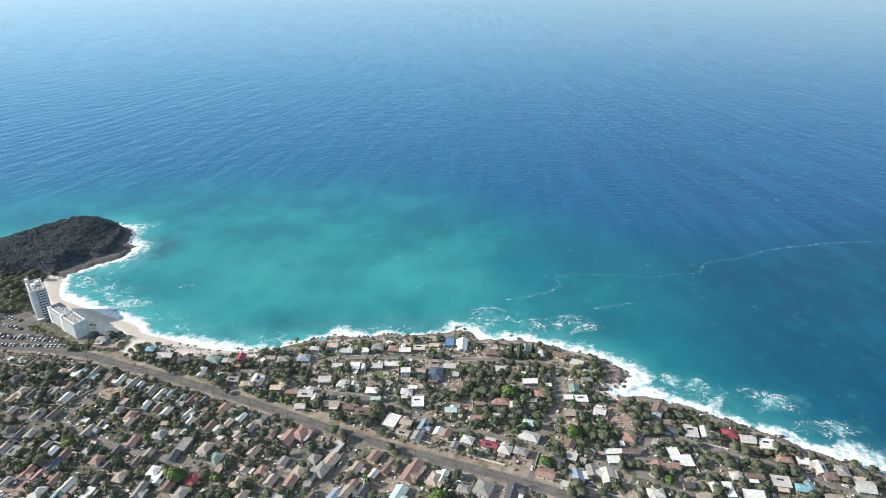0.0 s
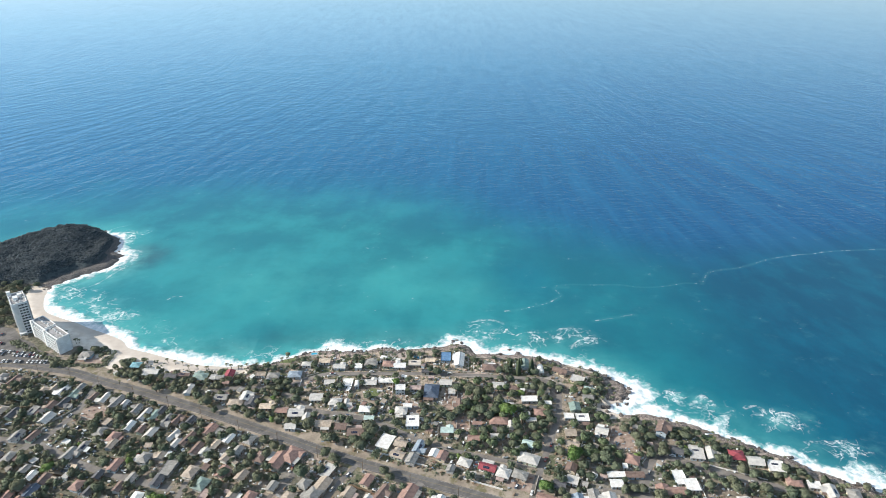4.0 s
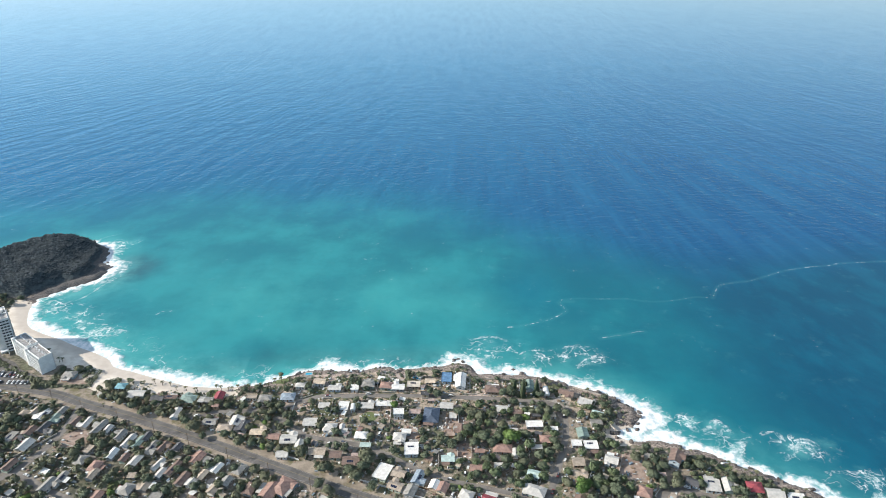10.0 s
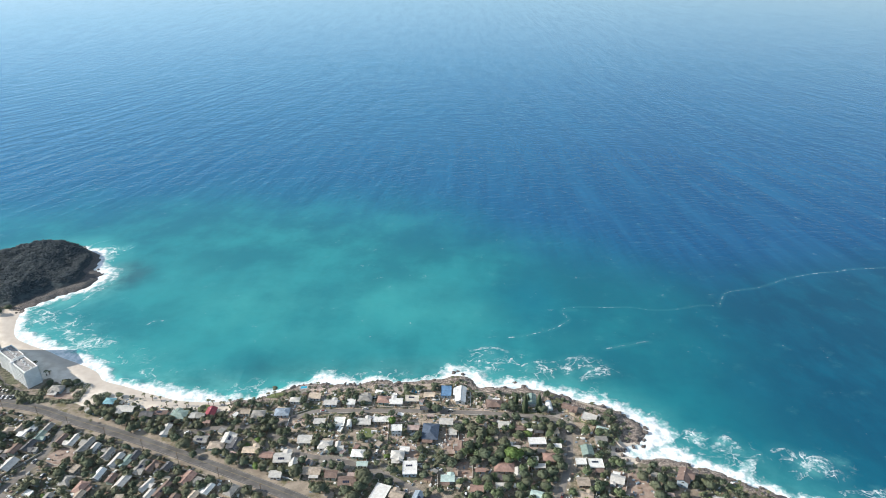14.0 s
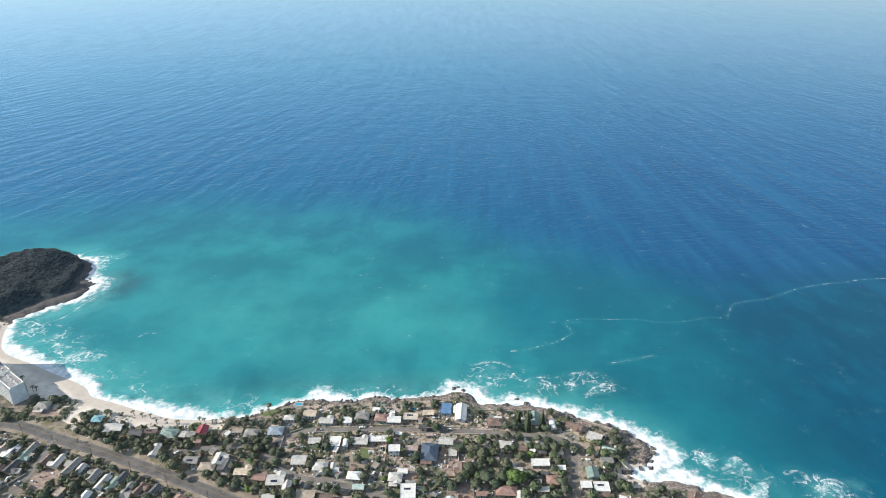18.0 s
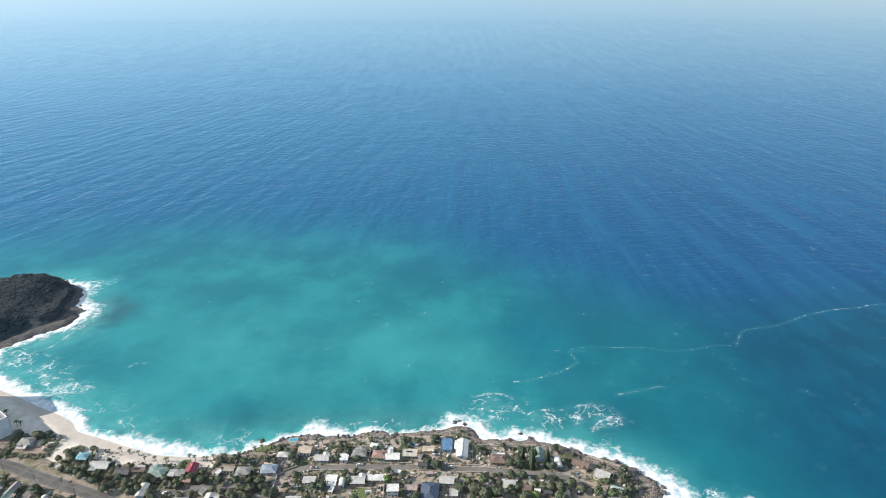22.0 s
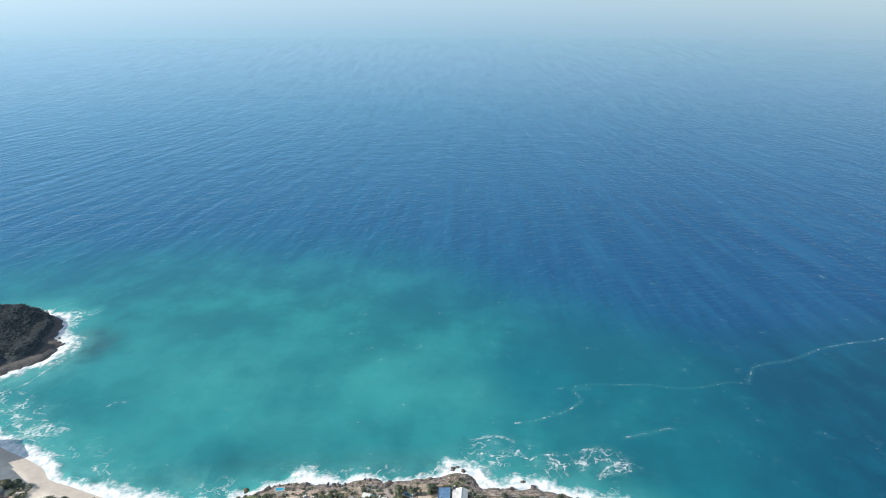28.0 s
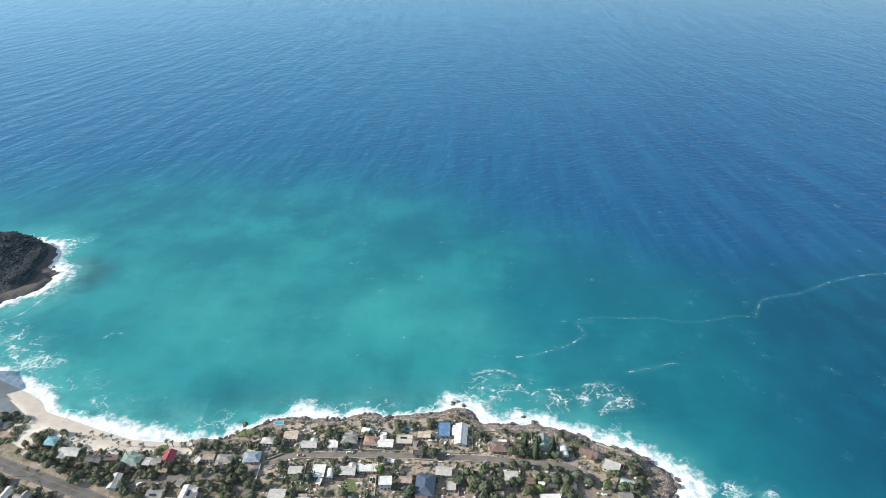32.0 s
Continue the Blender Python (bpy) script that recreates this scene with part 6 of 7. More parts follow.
palm(28.0, 497.0)
palm(128.3, 451.5)
palm(134.7, 455.3)

# ---- large crowns that stand out among the roofs ----
for x, y, size in ((-88.6, 400.6, 12), (-78.8, 398.0, 12), (-50.9, 409.7, 13), (-57.4, 396.7, 9), (-94.9, 368.4, 12), (-81.2, 368.4, 8), (-117.9, 391.1, 9), (-107.4, 416.5, 9), (-113.8, 417.8, 7), (-146.6, 365.6, 9),
                   (-91.5, 338.7, 10), (-149.8, 408.5, 8), (-246.0, 425.7, 9), (-285.3, 354.7, 11), (-184.3, 443.7, 11), (-213.8, 362.9, 8), (-226.3, 350.3, 9), (-230.8, 338.8, 9)):
    if road_distance(x, y) > 2 and all((x - a) ** 2 + (y - b) ** 2 > 25 for a, b, c in TREES):
        tree(x, y, size)
for x, y, size in ((139.5, 398.3, 10), (159.9, 390.7, 9), (202.7, 365.2, 9), (211.8, 368.0, 8), (239.8, 346.0, 13), (229.4, 344.5, 10), (144.6, 344.6, 9), (152.4, 338.4, 8), (136.7, 408.1, 9), (217.7, 348.7, 9), (143.4, 392.0, 10), (195.9, 379.7, 6)):
    if road_distance(x, y) > 2 and all((x - a) ** 2 + (y - b) ** 2 > 25 for a, b, c in TREES):
        tree(x, y, size)

# ---- tall conical pines between two shore houses ----
def pine_crown(seed):
    """Whorls of short boughs, each a fan of drooping needle sprays, one metre high and wide."""
    rr = np.random.RandomState(seed)
    v, f, soft = [], [], []
    for level in range(26):
        t = level / 25
        reach = (0.24 * (1 - t) + 0.02) * rr.uniform(0.8, 1.1)
        boughs = 9 if t < 0.7 else 6
        for i in range(boughs):
            a = 2 * math.pi * (i + rr.uniform(-0.3, 0.3)) / boughs
            ca, sa = math.cos(a), math.sin(a)
            for k in range(3):
                d, w = reach * (0.35 + 0.3 * k), reach * rr.uniform(0.16, 0.26)
                z = 0.10 + 0.88 * t - 0.035 * k * (1 - t) + rr.uniform(-0.012, 0.012)
                j = len(v)
                v += [(ca * (d - w) - sa * w, sa * (d - w) + ca * w, z), (ca * (d - w) + sa * w, sa * (d - w) - ca * w, z), (ca * (d + w) + sa * w * 0.6, sa * (d + w) - ca * w * 0.6, z - 0.02), (ca * (d + w) - sa * w * 0.6, sa * (d + w) + ca * w * 0.6, z - 0.02)]
                f.append((j, j + 1, j + 2, j + 3))
                soft += [(ca * 0.85, sa * 0.85, 0.53)] * 4
    return mesh_from(v, f, M_LEAF_PINE, normals=soft)


PINE_CROWNS = [pine_crown(s) for s in (61, 62)]
PINE_TRUNK = mesh_from(*tube(0.012, 0.003, [(0, 0, -0.03), (0, 0, 0.5), (0, 0, 0.97)], 6), M_BARK)
for i, (x, y, h) in enumerate(((65.5, 479.0, 15.0), (66.5, 484.5, 14.0), (76.0, 480.0, 13.0), (77.5, 486.0, 14.5), (69.0, 489.0, 11.0), (60.0, 489.0, 10.0))):
    pine = thing("pine_tree", x, y, GROUND_Z - 0.1, i * 47, "tall dark green conical pine beside a shore house", "pine", "pines between the shore houses")
    for name, me in (("trunk", PINE_TRUNK), ("crown", PINE_CROWNS[i % 2])):
        ob = part(name, me, pine)
        ob.matrix_basis = Matrix.LocRotScale((0, 0, 0), None, (h * 0.72, h * 0.72, h))
    TREES.append((x, y, 5))

# ---- random planting between the houses ----
def clear_of_houses(x, y, margin):
    for hx, hy, l, w, turn in HOUSES:
        dx, dy = x - hx, y - hy
        if dx * dx + dy * dy > 400:
            continue
        c, s = math.cos(radians(turn)), math.sin(radians(turn))
        if abs(dx * c + dy * s) < l / 2 + margin and abs(-dx * s + dy * c) < w / 2 + margin:
            return False
    return True


def in_town(x, y, least=8):
    """On the built-up land: off the beach, the car park and the roads."""
    if inland(x, y) < least:
        return False
    if x < -255 and y > 492 - 0.1 * (x + 389):
        return False
    if -235 < x < -165 and y > 488:
        return False
    return True


def bare(x, y):
    if 66 < x < 108 and 385 < y < 466 and np.min(np.hypot(STREETS[1][0][:, 0] - x, STREETS[1][0][:, 1] - y)) < 6:
        return True
    return any((x - a) ** 2 + (y - b) ** 2 < c * c for a, b, c in BARE)


r = random.Random(77)
made = 0
for k in range(4000):
    x, y = r.uniform(-480, 320), r.uniform(296, 515)
    size = r.choice((4, 4.5, 5, 5.5, 6, 7, 8))
    if made >= 150 or not in_town(x, y, 10) or bare(x, y) or road_distance(x, y) < size * 0.4 or not clear_of_houses(x, y, size * 0.12):
        continue
    if any((x - a) ** 2 + (y - b) ** 2 < (0.33 * (size + c)) ** 2 for a, b, c in TREES):
        continue
    tree(x, y, size, r.random() < 0.08)
    made += 1


made = 0
for k in range(900):
    x, y = r.uniform(-165, 300), r.uniform(340, 525)
    if made < 55 and 3.5 < inland(x, y) < 13 and clear_of_houses(x, y, 0.8) and all((x - a) ** 2 + (y - b) ** 2 > 9 for a, b, c in TREES):
        palm(x, y)
        made += 1


def bush_sheet(name, count, area, size, material, label, seed, test, level=lambda x, y: GROUND_Z):
    """Shrubs too many to count, as one mesh of leaf clumps."""
    rr = random.Random(seed)
    shapes = []
    for s in range(5):
        g = np.random.RandomState(seed + s)
        d = g.normal(size=(26, 3))
        d /= np.linalg.norm(d, axis=1)[:, None]
        d[:, 2] = np.abs(d[:, 2])
        p = d * g.uniform(0.6, 1.05, (26, 1))
        a = np.cross(d + g.normal(size=(26, 3)) * 0.5, g.normal(size=(26, 3)))
        a /= np.linalg.norm(a, axis=1)[:, None]
        b = np.cross(d, a)
        q = g.uniform(0.22, 0.42, (26, 1))
        shapes.append(np.stack([p - a * q, p - b * q, p + a * q, p + b * q], 1).reshape(-1, 3))
    v, made = [], 0
    for k in range(count * 8):
        x, y = rr.uniform(*area[0]), rr.uniform(*area[1])
        if made >= count or not test(x, y):
            continue
        s = rr.uniform(*size)
        v.append(shapes[rr.randrange(5)] * np.array((s, s * rr.uniform(0.7, 1.3), s * rr.uniform(0.6, 1.0))) + np.array((x, y, level(x, y) - 0.1)))
        made += 1
    v = np.concatenate(v)
    f = np.arange(len(v)).reshape(-1, 4).tolist()
    return tagged(new(name, mesh_from(v.tolist(), f, material)), label, "shrubs", kind="stuff")


def garden(x, y):
    return in_town(x, y, 7) and not bare(x, y) and noise.noise(Vector((x * 0.05, y * 0.05, 1))) > -0.28 and road_distance(x, y) > 0.8 and clear_of_houses(x, y, 0.5)


bush_sheet("garden_shrubs", 5200, ((-470, 320), (296, 522)), (0.5, 1.7), M_LEAF, "dark green garden shrubs and hedges", 5, garden)
bush_sheet("dry_scrub", 3000, ((-470, 320), (296, 522)), (0.4, 1.2), M_LEAF_DRY, "dry brown scrub and weeds", 6, garden)
bush_sheet("shore_scrub", 900, ((-160, 320), (330, 522)), (0.8, 2.0), M_LEAF, "low green scrub along the rocky shore edge", 8,
           lambda x, y: 5 < inland(x, y) < 16 and clear_of_houses(x, y, 0.5) and noise.noise(Vector((x * 0.06, y * 0.06, 4))) > -0.25)
bush_sheet("headland_scrub", 11500, ((-530, -358), (600, 800)), (0.5, 1.3), M_LEAF_SCRUB_HAZY, "dense dark scrub over the rocky headland", 31,
           lambda x, y: headland_level(x, y) > 6.5 and noise.noise(Vector((x * 0.045, y * 0.045, 7))) > -0.75, headland_level)
bush_sheet("beach_hedge", 90, ((-318, -262), (488, 522)), (1.0, 2.4), M_LEAF, "green hedge at the back of the beach", 10,
           lambda x, y: ((x + 257) / 15) ** 2 + ((y - 497) / 8) ** 2 < 1 and clear_of_houses(x, y, 0.4))

def canopy_sheet(name, count, area, size, material, label, seed, test):
    """Crowns that run into one another, as one mesh."""
    rr = random.Random(seed)
    shapes, leans, soft = [], [], []
    for me in [crown_mesh(seed + 40 + i, material, 430, 0.8, (0.085, 0.17)) for i in range(4)]:
        co = np.empty(len(me.vertices) * 3, np.float32)
        me.vertices.foreach_get("co", co)
        shapes.append(co.reshape(-1, 3))
        lean = np.array([me.corner_normals[i].vector for i in range(len(me.loops))])
        order = np.array([me.loops[i].vertex_index for i in range(len(me.loops))])
        leans.append(lean[np.argsort(order)])
    v, spots = [], []
    for k in range(count * 10):
        x, y = rr.uniform(*area[0]), rr.uniform(*area[1])
        if len(v) >= count or not test(x, y):
            continue
        s = rr.uniform(*size)
        if any((x - a) ** 2 + (y - b) ** 2 < (0.75 * (s + c)) ** 2 for a, b, c in spots):
            continue
        spots.append((x, y, s))
        z = ground_height(x, y)
        which_crown = rr.randrange(4)
        v.append(shapes[which_crown] * np.array((s, s * rr.uniform(0.8, 1.2), s * rr.uniform(0.8, 1.1))) + np.array((x, y, z + s * 0.75)))
        soft.append(leans[which_crown])
        TREES.append((x, y, s * 1.6))
    v = np.concatenate(v)
    f = np.arange(len(v)).reshape(-1, 4).tolist()
    return tagged(new(name, mesh_from(v.tolist(), f, material, normals=np.concatenate(soft).tolist())), label, "trees", kind="stuff")


canopy_sheet("tree_canopy", 640, ((-470, 320), (296, 512)), (1.5, 4.6), M_LEAF, "crowded grey-green trees and tall hedges between the houses", 14,
             lambda x, y: garden(x, y) and road_distance(x, y) > 2.0 and clear_of_houses(x, y, 1.0))
canopy_sheet("grove_canopy", 62, ((10, 130), (380, 465)), (2.4, 5.2), M_LEAF_GROVE, "dense green grove among the houses", 15,
             lambda x, y: in_town(x, y, 10) and not bare(x, y) and road_distance(x, y) > 2.5 and clear_of_houses(x, y, 0.8))
canopy_sheet("valley_canopy", 620, ((-480, -110), (292, 470)), (1.6, 4.4), M_LEAF, "thick dark green trees and hedges round the inland houses", 18,
             lambda x, y: garden(x, y) and road_distance(x, y) > 1.6 and clear_of_houses(x, y, 0.7))
canopy_sheet("beach_grove", 75, ((-275, -165), (446, 496)), (2.0, 4.4), M_LEAF, "dark green trees behind the beach houses", 16,
             lambda x, y: inland(x, y) > 16 and road_distance(x, y) > 3.0 and clear_of_houses(x, y, 0.6))
canopy_sheet("hotel_woods", 330, ((-560, -384), (515, 640)), (2.6, 5.2), M_LEAF, "thicket of green trees behind the hotel", 9,
             lambda x, y: inland(x, y) > (24 if y > 575 else 34) and (x + 392) * 0.6 + (560 - y) * 0.1 < -4 and not (-425 < x < -330 and y < 556) and road_distance(x, y) > 4)
canopy_sheet("east_gardens", 170, ((140, 330), (285, 425)), (1.4, 3.8), M_LEAF, "green garden trees and hedges along the eastern shore lane", 23,
             lambda x, y: in_town(x, y, 8) and not bare(x, y) and road_distance(x, y) > 1.6 and clear_of_houses(x, y, 0.7))
bush_sheet("lawn_hedge", 130, ((-322, -284), (490, 516)), (0.9, 2.2), M_LEAF, "dense green hedge round the lawn beside the beach pavilion", 19,
           lambda x, y: clear_of_houses(x, y, 0.5) and 0.65 < max(abs(x + 302) / 19, abs(y - 503) / 12) < 1.0)
bush_sheet("hotel_garden", 150, ((-385, -312), (492, 535)), (0.9, 2.4), M_LEAF, "green hedges and shrubs around the hotel car park", 17,
           lambda x, y: 3 < (x + 372) * 0.55 + (y - 516) < 10 or (x > -332 and 492 < y < 500))

# ---- walls and fences ----
M_BLOCK = worn("block_wall", (0.46, 0.42, 0.37), 0.9)
M_FENCE_WHITE = worn("white_wall", (0.68, 0.66, 0.62), 0.85)


def garden_wall(x0, y0, x1, y1, h, material, label):
    d = Vector((x1 - x0, y1 - y0, 0))
    w = thing("garden_wall", x0, y0, GROUND_Z, math.degrees(math.atan2(d.y, d.x)), label, "wall", "garden walls")
    part("wall", mesh_from(*box(0, -0.12, -0.2, d.length, 0.12, h), material), w)
    part("coping", mesh_from(*box(-0.04, -0.18, h, d.length + 0.04, 0.18, h + 0.09), material), w)


for q in ((-154.8, 433.3, -128.7, 422.3), (-116.6, 416.2, -98.5, 409.2), (-62.3, 393.1, -36.2, 384.1), (-32.2, 382.1, -8, 373), (16.1, 361.9, 42.2, 351.9), (64.3, 342.8, 92.5, 332.8), (94.5, 331.8, 122.7, 319.7)):
    garden_wall(*q, 1.3, M_FENCE_WHITE, "long pale roadside garden wall")
for q in ((72.4, 339.8, 84.5, 368), (62.3, 347.9, 67.4, 364), (130.7, 438.4, 122.7, 454.4), (20.1, 502.7, 56.3, 499.7), (107.5, 490.5, 128.2, 479.8), (128.2, 479.8, 133.4, 470.3), (-273.5, 426.3, -251.4, 419.3), (-301.6, 410.2, -281.5, 436.3)):
    garden_wall(*q, 1.2, M_BLOCK, "grey concrete block boundary wall")
# low walls in front of the plots along the shore street
line = STREETS[0][0]
for i in range(10, len(line) - 6, 3):
    for side in (-1, 1):
        d = line[i + 2] - line[i]
        d /= np.linalg.norm(d)
        a, b = (line[k] + np.array((-d[1], d[0])) * side * 3.5 for k in (i, i + 2))
        if all(clear_of_houses(*(a + (b - a) * k / 3), 0.5) and road_distance(*(a + (b - a) * k / 3)) > 0.4 for k in range(4)):
            garden_wall(*a, *b, 0.9, (M_FENCE_WHITE, M_BLOCK, M_BLOCK)[i % 3], "low front garden wall beside the shore street")
line = STREETS[3][0]
for i in range(4, len(line) - 8, 2):
    d = line[i + 2] - line[i]
    d /= np.linalg.norm(d)
    a, b = (line[k] + np.array((-d[1], d[0])) * 4.1 for k in (i, i + 2))
    if all(clear_of_houses(*(a + (b - a) * k / 3), 0.4) and road_distance(*(a + (b - a) * k / 3)) > 0.4 for k in range(4)):
        garden_wall(*a, *b, 0.8, M_FENCE_WHITE, "low pale wall along the eastern lane")
# walls between the plots of the two rows along the shore street
for i, x in enumerate((-146, -131, -118, -104, -91, -76, -63, -51, -37, -24, -10, 6, 24, 40, 53, 64, 80)):
    top = 522 - 0.0008 * (x + 15) ** 2 - 19
    if all(clear_of_houses(x, 484.5 + k * (top - 484.5) / 4, 0.3) for k in range(5)):
        garden_wall(x, 484.5, x + 0.8, top, 1.0, (M_FENCE_WHITE, M_BLOCK, M_WOOD)[i % 3], "plot wall running from the street to the shore")
    if all(clear_of_houses(x + 4, 450.4 + k * 5.5, 0.3) for k in range(5)) and x < 20:
        garden_wall(x + 4, 450.4, x + 4.6, 472.4, 1.0, (M_BLOCK, M_WOOD, M_FENCE_WHITE)[i % 3], "plot wall between two back yards")
r = random.Random(31)
fences = 0
for hx, hy, l, w, turn in list(HOUSES):
    for side in (-1, 1):
        if r.random() < 0.42 and fences < 150:
            c, s = math.cos(radians(turn)), math.sin(radians(turn))
            u, v = side * (l / 2 + r.uniform(1.5, 2.6)), r.uniform(5, 10)
            a = (hx + c * u + s * v, hy + s * u - c * v)
            b = (hx + c * u - s * v, hy + s * u + c * v)
            pts = [(a[0] + (b[0] - a[0]) * t, a[1] + (b[1] - a[1]) * t) for t in (0, 0.25, 0.5, 0.75, 1)]
            if all(road_distance(*p) > 1 and clear_of_houses(*p, 0.4) and in_town(*p, 9) for p in pts):
                garden_wall(*a, *b, r.uniform(1.0, 1.7), r.choice((M_BLOCK, M_FENCE_WHITE, M_WOOD, M_BLOCK)), "low garden boundary wall between two plots")
                fences += 1

# ---- sheds ----
SHED_COLOURS = "WWLLGTBCOPGD"
sheds = 0
for k in range(900):
    x, y = r.uniform(-430, 310), r.uniform(300, 512)
    if sheds >= 130 or not in_town(x, y, 12) or road_distance(x, y) < 2.5 or not clear_of_houses(x, y, 2.2) or bare(x, y):
        continue
    a, b, h, colour = r.uniform(1.2, 2.6), r.uniform(1.0, 2.0), r.uniform(2.0, 2.5), r.choice(SHED_COLOURS)
    shed = thing("shed", x, y, GROUND_Z, r.choice((70, -20, 0, 60)) + r.uniform(-6, 6), f"small yard shed with {ROOF_COLOURS[colour][0]} roof", "shed", "yard sheds")
    part("wall", mesh_from(*box(-a, -b, -0.2, a, b, h), r.choice(WALL_MATS)), shed)
    v, f = box(-a - 0.3, -b - 0.3, h, a + 0.3, b + 0.3, h + 0.1)
    part("roof", mesh_from([(p[0], p[1], p[2] + 0.12 * (p[1] + b + 0.3)) for p in v], f, ROOF_MATS[colour]), shed)
    part("door", ME_DOOR, shed, "", (0, -b, 0))
    HOUSES.append((x, y, a * 2, b * 2, 0))
    sheds += 1

# ---- cars ----
n = Nodes("car_paint", 0.25, 0.5)
M_CAR = n.done(n.palette(n.random(), [(0.72, 0.72, 0.71), (0.70, 0.70, 0.69), (0.74, 0.74, 0.72), (0.40, 0.41, 0.42), (0.03, 0.03, 0.033), (0.66, 0.66, 0.64), (0.20, 0.05, 0.045), (0.12, 0.13, 0.14), (0.09, 0.11, 0.15), (0.45, 0.42, 0.36)]))
M_TYRE = worn("tyre_rubber", (0.025, 0.025, 0.025))


def car_body():
    prof = [(-2.2, 0.35), (-2.25, 0.8), (-1.5, 0.95), (1.1, 0.97), (2.1, 0.82), (2.25, 0.4)]
    v = [(x, -0.86, z) for x, z in prof] + [(x, 0.86, z) for x, z in prof]
    k = len(prof)
    return v, [tuple(range(k))[::-1], tuple(range(k, 2 * k))] + [(i, (i + 1) % k, k + (i + 1) % k, k + i) for i in range(k)]


ME_CAR = mesh_from(*car_body(), M_CAR)
ME_CABIN = mesh_from(*box(-1.7, -0.76, 0.95, 1.0, 0.76, 1.42, 0.22), M_PANE)
ME_TOP = mesh_from(*box(-1.42, -0.6, 1.42, 0.74, 0.6, 1.48, 0.04), M_CAR)
wv, wf = tube(0.33, 0.33, [(0, 0, -0.1), (0, 0, 0.1)], 8)
ME_WHEEL = mesh_from([(x, z, y) for x, y, z in wv], [q[::-1] for q in wf], M_TYRE)
car_proto = None
CARS = []


def car(x, y, turn, group):
    global car_proto
    if car_proto is None:
        car_proto = thing("car", x, y, GROUND_Z + 0.13, turn, "parked passenger car with dark windows", "car", group)
        part("body", ME_CAR, car_proto)
        part("cabin_glass", ME_CABIN, car_proto)
        part("roof_panel", ME_TOP, car_proto)
        for px in (-1.4, 1.4):
            for py in (-0.8, 0.8):
                part("wheel", ME_WHEEL, car_proto, "", (px, py, 0.33))
        return car_proto
    c = copy_thing(car_proto, pose(x, y, GROUND_Z + 0.13, 0, 0, turn))
    return tagged(c, group=group)


for row, (x0, y0, x1, y1, k) in enumerate(((-408.2, 500.7, -337.8, 497.7, 20), (-406.2, 512.8, -345.9, 505.7, 18), (-404.2, 516.8, -353.9, 509.7, 14), (-410.2, 532.9, -388.1, 524.8, 7), (-416.2, 546.9, -400.1, 540.9, 5))):
    for i in range(k):
        if r.random() < 0.78:
            t = i / (k - 1)
            car(x0 + (x1 - x0) * t, y0 + (y1 - y0) * t, 85 + r.uniform(-4, 4) + r.choice((0, 180)), "cars in the hotel car park")
for line, w in STREETS:
    for i in range(2, len(line) - 2, 3):
        if r.random() < 0.33:
            d = line[i + 1] - line[i - 1]
            d /= np.linalg.norm(d)
            s = r.choice((-1, 1)) * (w / 2 - 1.0)
            car(line[i][0] - d[1] * s, line[i][1] + d[0] * s, math.degrees(math.atan2(d[1], d[0])) + r.choice((0, 180)), "cars along the streets")
parked = 0
for k in range(900):
    hx, hy, l, w, turn = r.choice(HOUSES)
    a = r.uniform(0, 6.28)
    x, y = hx + math.cos(a) * (l / 2 + 4), hy + math.sin(a) * (l / 2 + 4)
    if parked < 85 and in_town(x, y, 14) and road_distance(x, y) > 1.0 and clear_of_houses(x, y, 1.6) and all((x - p) ** 2 + (y - q) ** 2 > 16 for p, q in CARS):
        car(x, y, turn + r.choice((0, 90)) + r.uniform(-8, 8), "cars parked in yards")
        CARS.append((x, y))
        parked += 1
for i in (38, 47, 61, 66):
    d = HIGHWAY[i + 1] - HIGHWAY[i]
    d /= np.linalg.norm(d)
    s = 1.9 if i % 2 else -2.3
    on_road = car(HIGHWAY[i][0] - d[1] * s, HIGHWAY[i][1] + d[0] * s, math.degrees(math.atan2(d[1], d[0])), "cars on the highway")
    on_road.location.z = GROUND_Z + 0.065

# ---- utility poles along the highway ----
ME_POLE = mesh_from(*tube(0.17, 0.11, [(0, 0, -0.5), (0, 0, 5), (0, 0, 11)], 6), M_WOOD)
ME_ARM = mesh_from(*joined(box(-1.2, -0.07, 9.9, 1.2, 0.07, 10.05), box(-0.9, -0.06, 9.0, 0.9, 0.06, 9.12)), M_WOOD)
t = np.gradient(HIGHWAY, axis=0)
for i in range(22, len(HIGHWAY) - 12, 4):
    d = t[i] / np.linalg.norm(t[i])
    p = HIGHWAY[i] + np.array((-d[1], d[0])) * -8.0
    pole = thing("utility_pole", p[0], p[1], GROUND_Z, math.degrees(math.atan2(d[1], d[0])) + 90, "weathered wooden utility pole with crossarms", "utility pole", "utility poles along the highway")
    part("pole", ME_POLE, pole)
    part("crossarm", ME_ARM, pole)

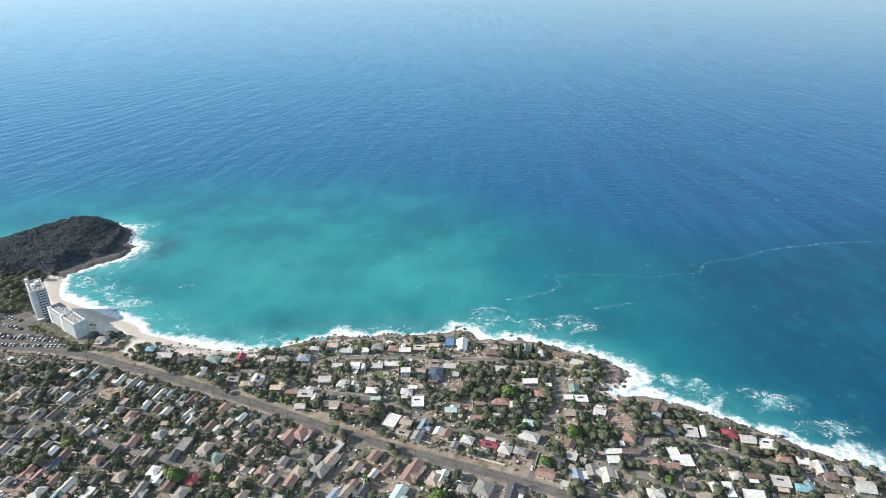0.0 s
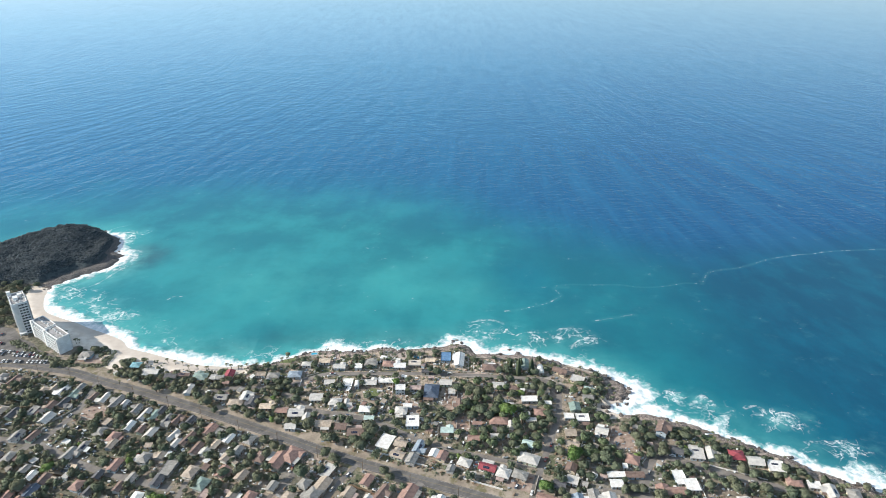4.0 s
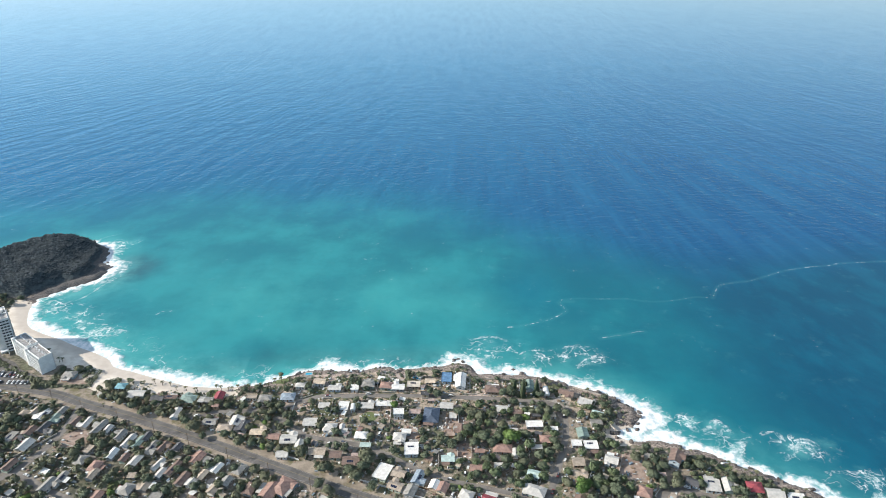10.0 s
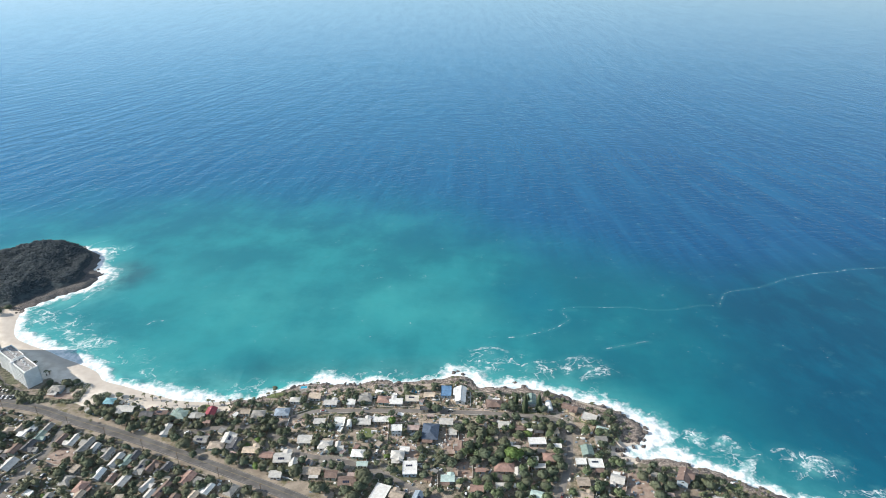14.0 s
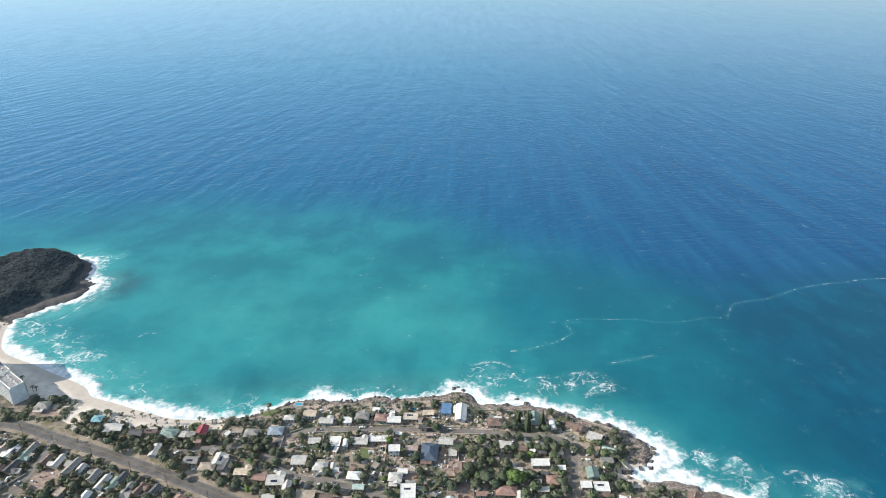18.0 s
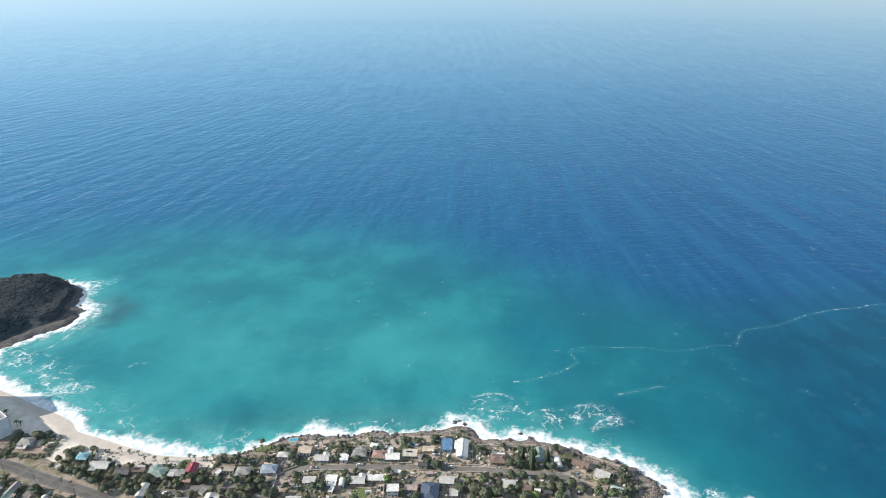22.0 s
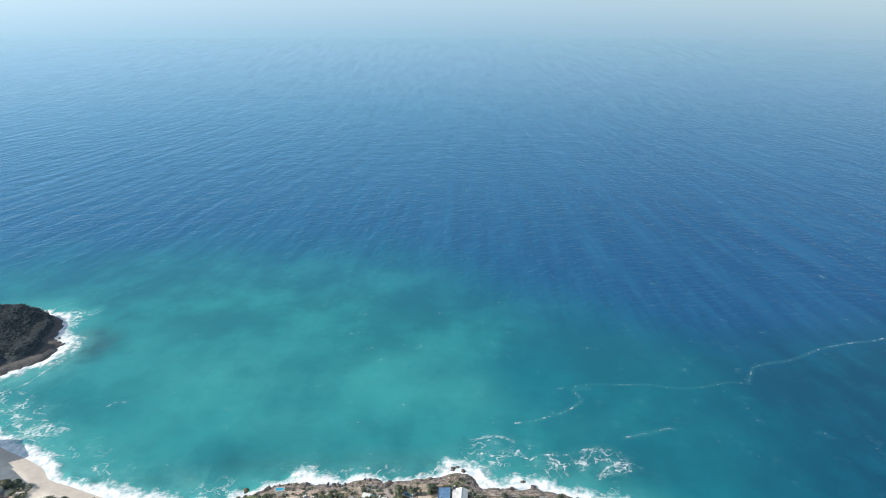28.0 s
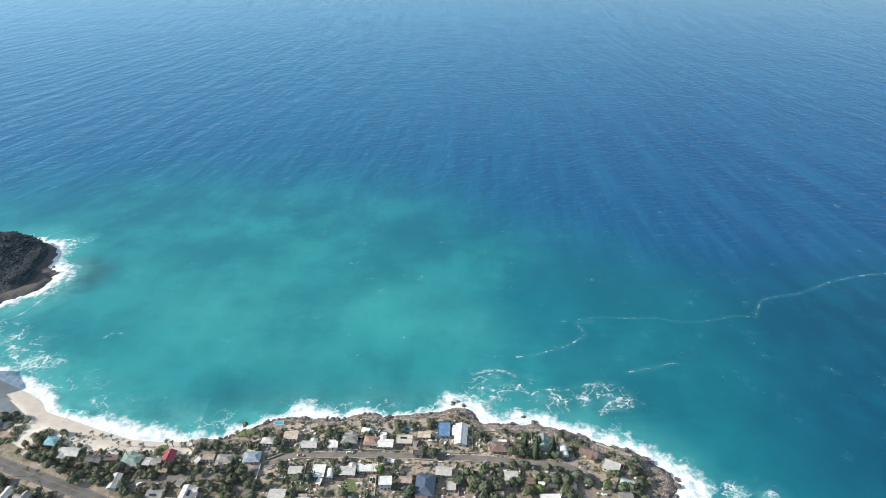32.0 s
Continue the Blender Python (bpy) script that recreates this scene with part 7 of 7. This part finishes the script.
# ---- swimming pools ----
n = Nodes("pool_water", 0.05, 0.5)
M_POOL = n.done(n.mix(n.ramp(n.noise(0.8), 0.3, 0.7), (0.03, 0.30, 0.50), (0.06, 0.42, 0.58)), normal=n.bump(n.noise(2.5), 0.05))
for x, y, a, b, turn in ((-46.8, 501.2, 3.6, 2.0, -2), (-18.8, 503.9, 3.2, 1.8, -25), (-17.5, 454.6, 1.9, 2.2, 10), (-109.4, 509.4, 2.6, 1.4, 4)):
    pool = thing("swimming_pool", x, y, GROUND_Z, turn, "small blue backyard swimming pool with pale surround", "pool", "backyard pools")
    part("water", mesh_from(*box(-a, -b, -0.3, a, b, 0.16), M_POOL), pool)
    for q in (box(-a - 0.9, -b - 0.9, -0.2, a + 0.9, -b, 0.22), box(-a - 0.9, b, -0.2, a + 0.9, b + 0.9, 0.22), box(-a - 0.9, -b, -0.2, -a, b, 0.22), box(a, -b, -0.2, a + 0.9, b, 0.22)):
        part("surround", mesh_from(*q, M_CONCRETE), pool)

# ---- rocks in the surf ----
n = Nodes("wet_lava_rock", 0.5, 0.4)
M_ROCK = n.done(n.mix(n.ramp(n.noise(0.6, 6, 0.7), 0.35, 0.65), (0.05, 0.044, 0.04), (0.20, 0.17, 0.15)), normal=n.bump(n.noise(1.2, 5), 0.3))


def rock_mesh(seed):
    bm = bmesh.new()
    bmesh.ops.create_icosphere(bm, subdivisions=3, radius=1)
    for v in bm.verts:
        q = v.co * 1.3 + Vector((seed * 7.1, 0, 0))
        v.co *= 1 + 0.55 * noise.fractal(q, 1.0, 2.0, 4)
        v.co.z *= 0.55
    me = bpy.data.meshes.new("rock")
    bm.to_mesh(me)
    bm.free()
    me.materials.append(M_ROCK)
    return me


ROCKS = [rock_mesh(s) for s in range(5)]


def rock(x, y, s, z=0.0):
    ob = new("rock", r.choice(ROCKS))
    ob.matrix_basis = Matrix.LocRotScale((x, y, z), Euler((0, 0, r.uniform(0, 6.28))), (s * r.uniform(0.8, 1.5), s * r.uniform(0.7, 1.1), s))
    tagged(ob, "dark wet lava rock at the edge of the surf", "rock", "shore rocks")


for x, y, s in ((12, 531, 1.9), (20, 529, 1.7), (16, 533, 1.4), (62, 517, 1.7), (150, 449, 1.8), (154, 462, 2.2), (-362, 706, 2.0), (-370, 718, 1.8)):
    rock(x, y, s)
for i in range(0, len(TOWN_SHORE) - 90, 1):
    p = TOWN_SHORE[i]
    if r.random() < 0.95 and p[0] < 320:
        rock(p[0] + r.uniform(-3, 3), p[1] + r.uniform(-5, 1.5), r.uniform(0.7, 2.0), r.uniform(0.2, 1.4))
for i in range(len(HEADLAND_SHORE) - 62, len(HEADLAND_SHORE)):
    p = HEADLAND_SHORE[i]
    if r.random() < 0.8:
        rock(p[0] + r.uniform(-5, 1), p[1] + r.uniform(-2, 2), r.uniform(0.5, 1.5), r.uniform(-0.2, 0.6))

# ---- yard clutter: crates, tarpaulins, boards and the like, too many to count ----
CLUTTER = [worn("clutter_" + w, c, 0.7, 0.2) for w, c in (("white", (0.70, 0.70, 0.68)), ("grey", (0.35, 0.35, 0.34)), ("wood", (0.26, 0.19, 0.13)), ("blue", (0.22, 0.28, 0.33)), ("rust", (0.30, 0.20, 0.155)))]
pv, pf, ps = [], [], []
placed = 0
for k in range(26000):
    x, y = r.uniform(-440, 310), r.uniform(298, 512)
    if placed >= 4200 or not in_town(x, y, 11) or road_distance(x, y) < 1.0 or not clear_of_houses(x, y, 0.8):
        continue
    a, b, h = r.uniform(0.3, 1.3), r.uniform(0.25, 0.8), r.uniform(0.2, 1.3)
    q, f = box(-a, -b, -0.05, a, b, h, 0.05)
    t = r.choice((70, -20, 0, 60, 30))
    c, s = math.cos(radians(t)), math.sin(radians(t))
    pf += [tuple(i + len(pv) for i in g) for g in f]
    pv += [(x + c * u - s * v, y + s * u + c * v, GROUND_Z + w) for u, v, w in q]
    ps += [r.choice((0, 0, 0, 1, 1, 2, 2, 3, 4))] * 6
    placed += 1
tagged(new("yard_clutter", mesh_from(pv, pf, CLUTTER, ps)), "scattered crates, boards and tarpaulins in the yards", "clutter", kind="stuff")
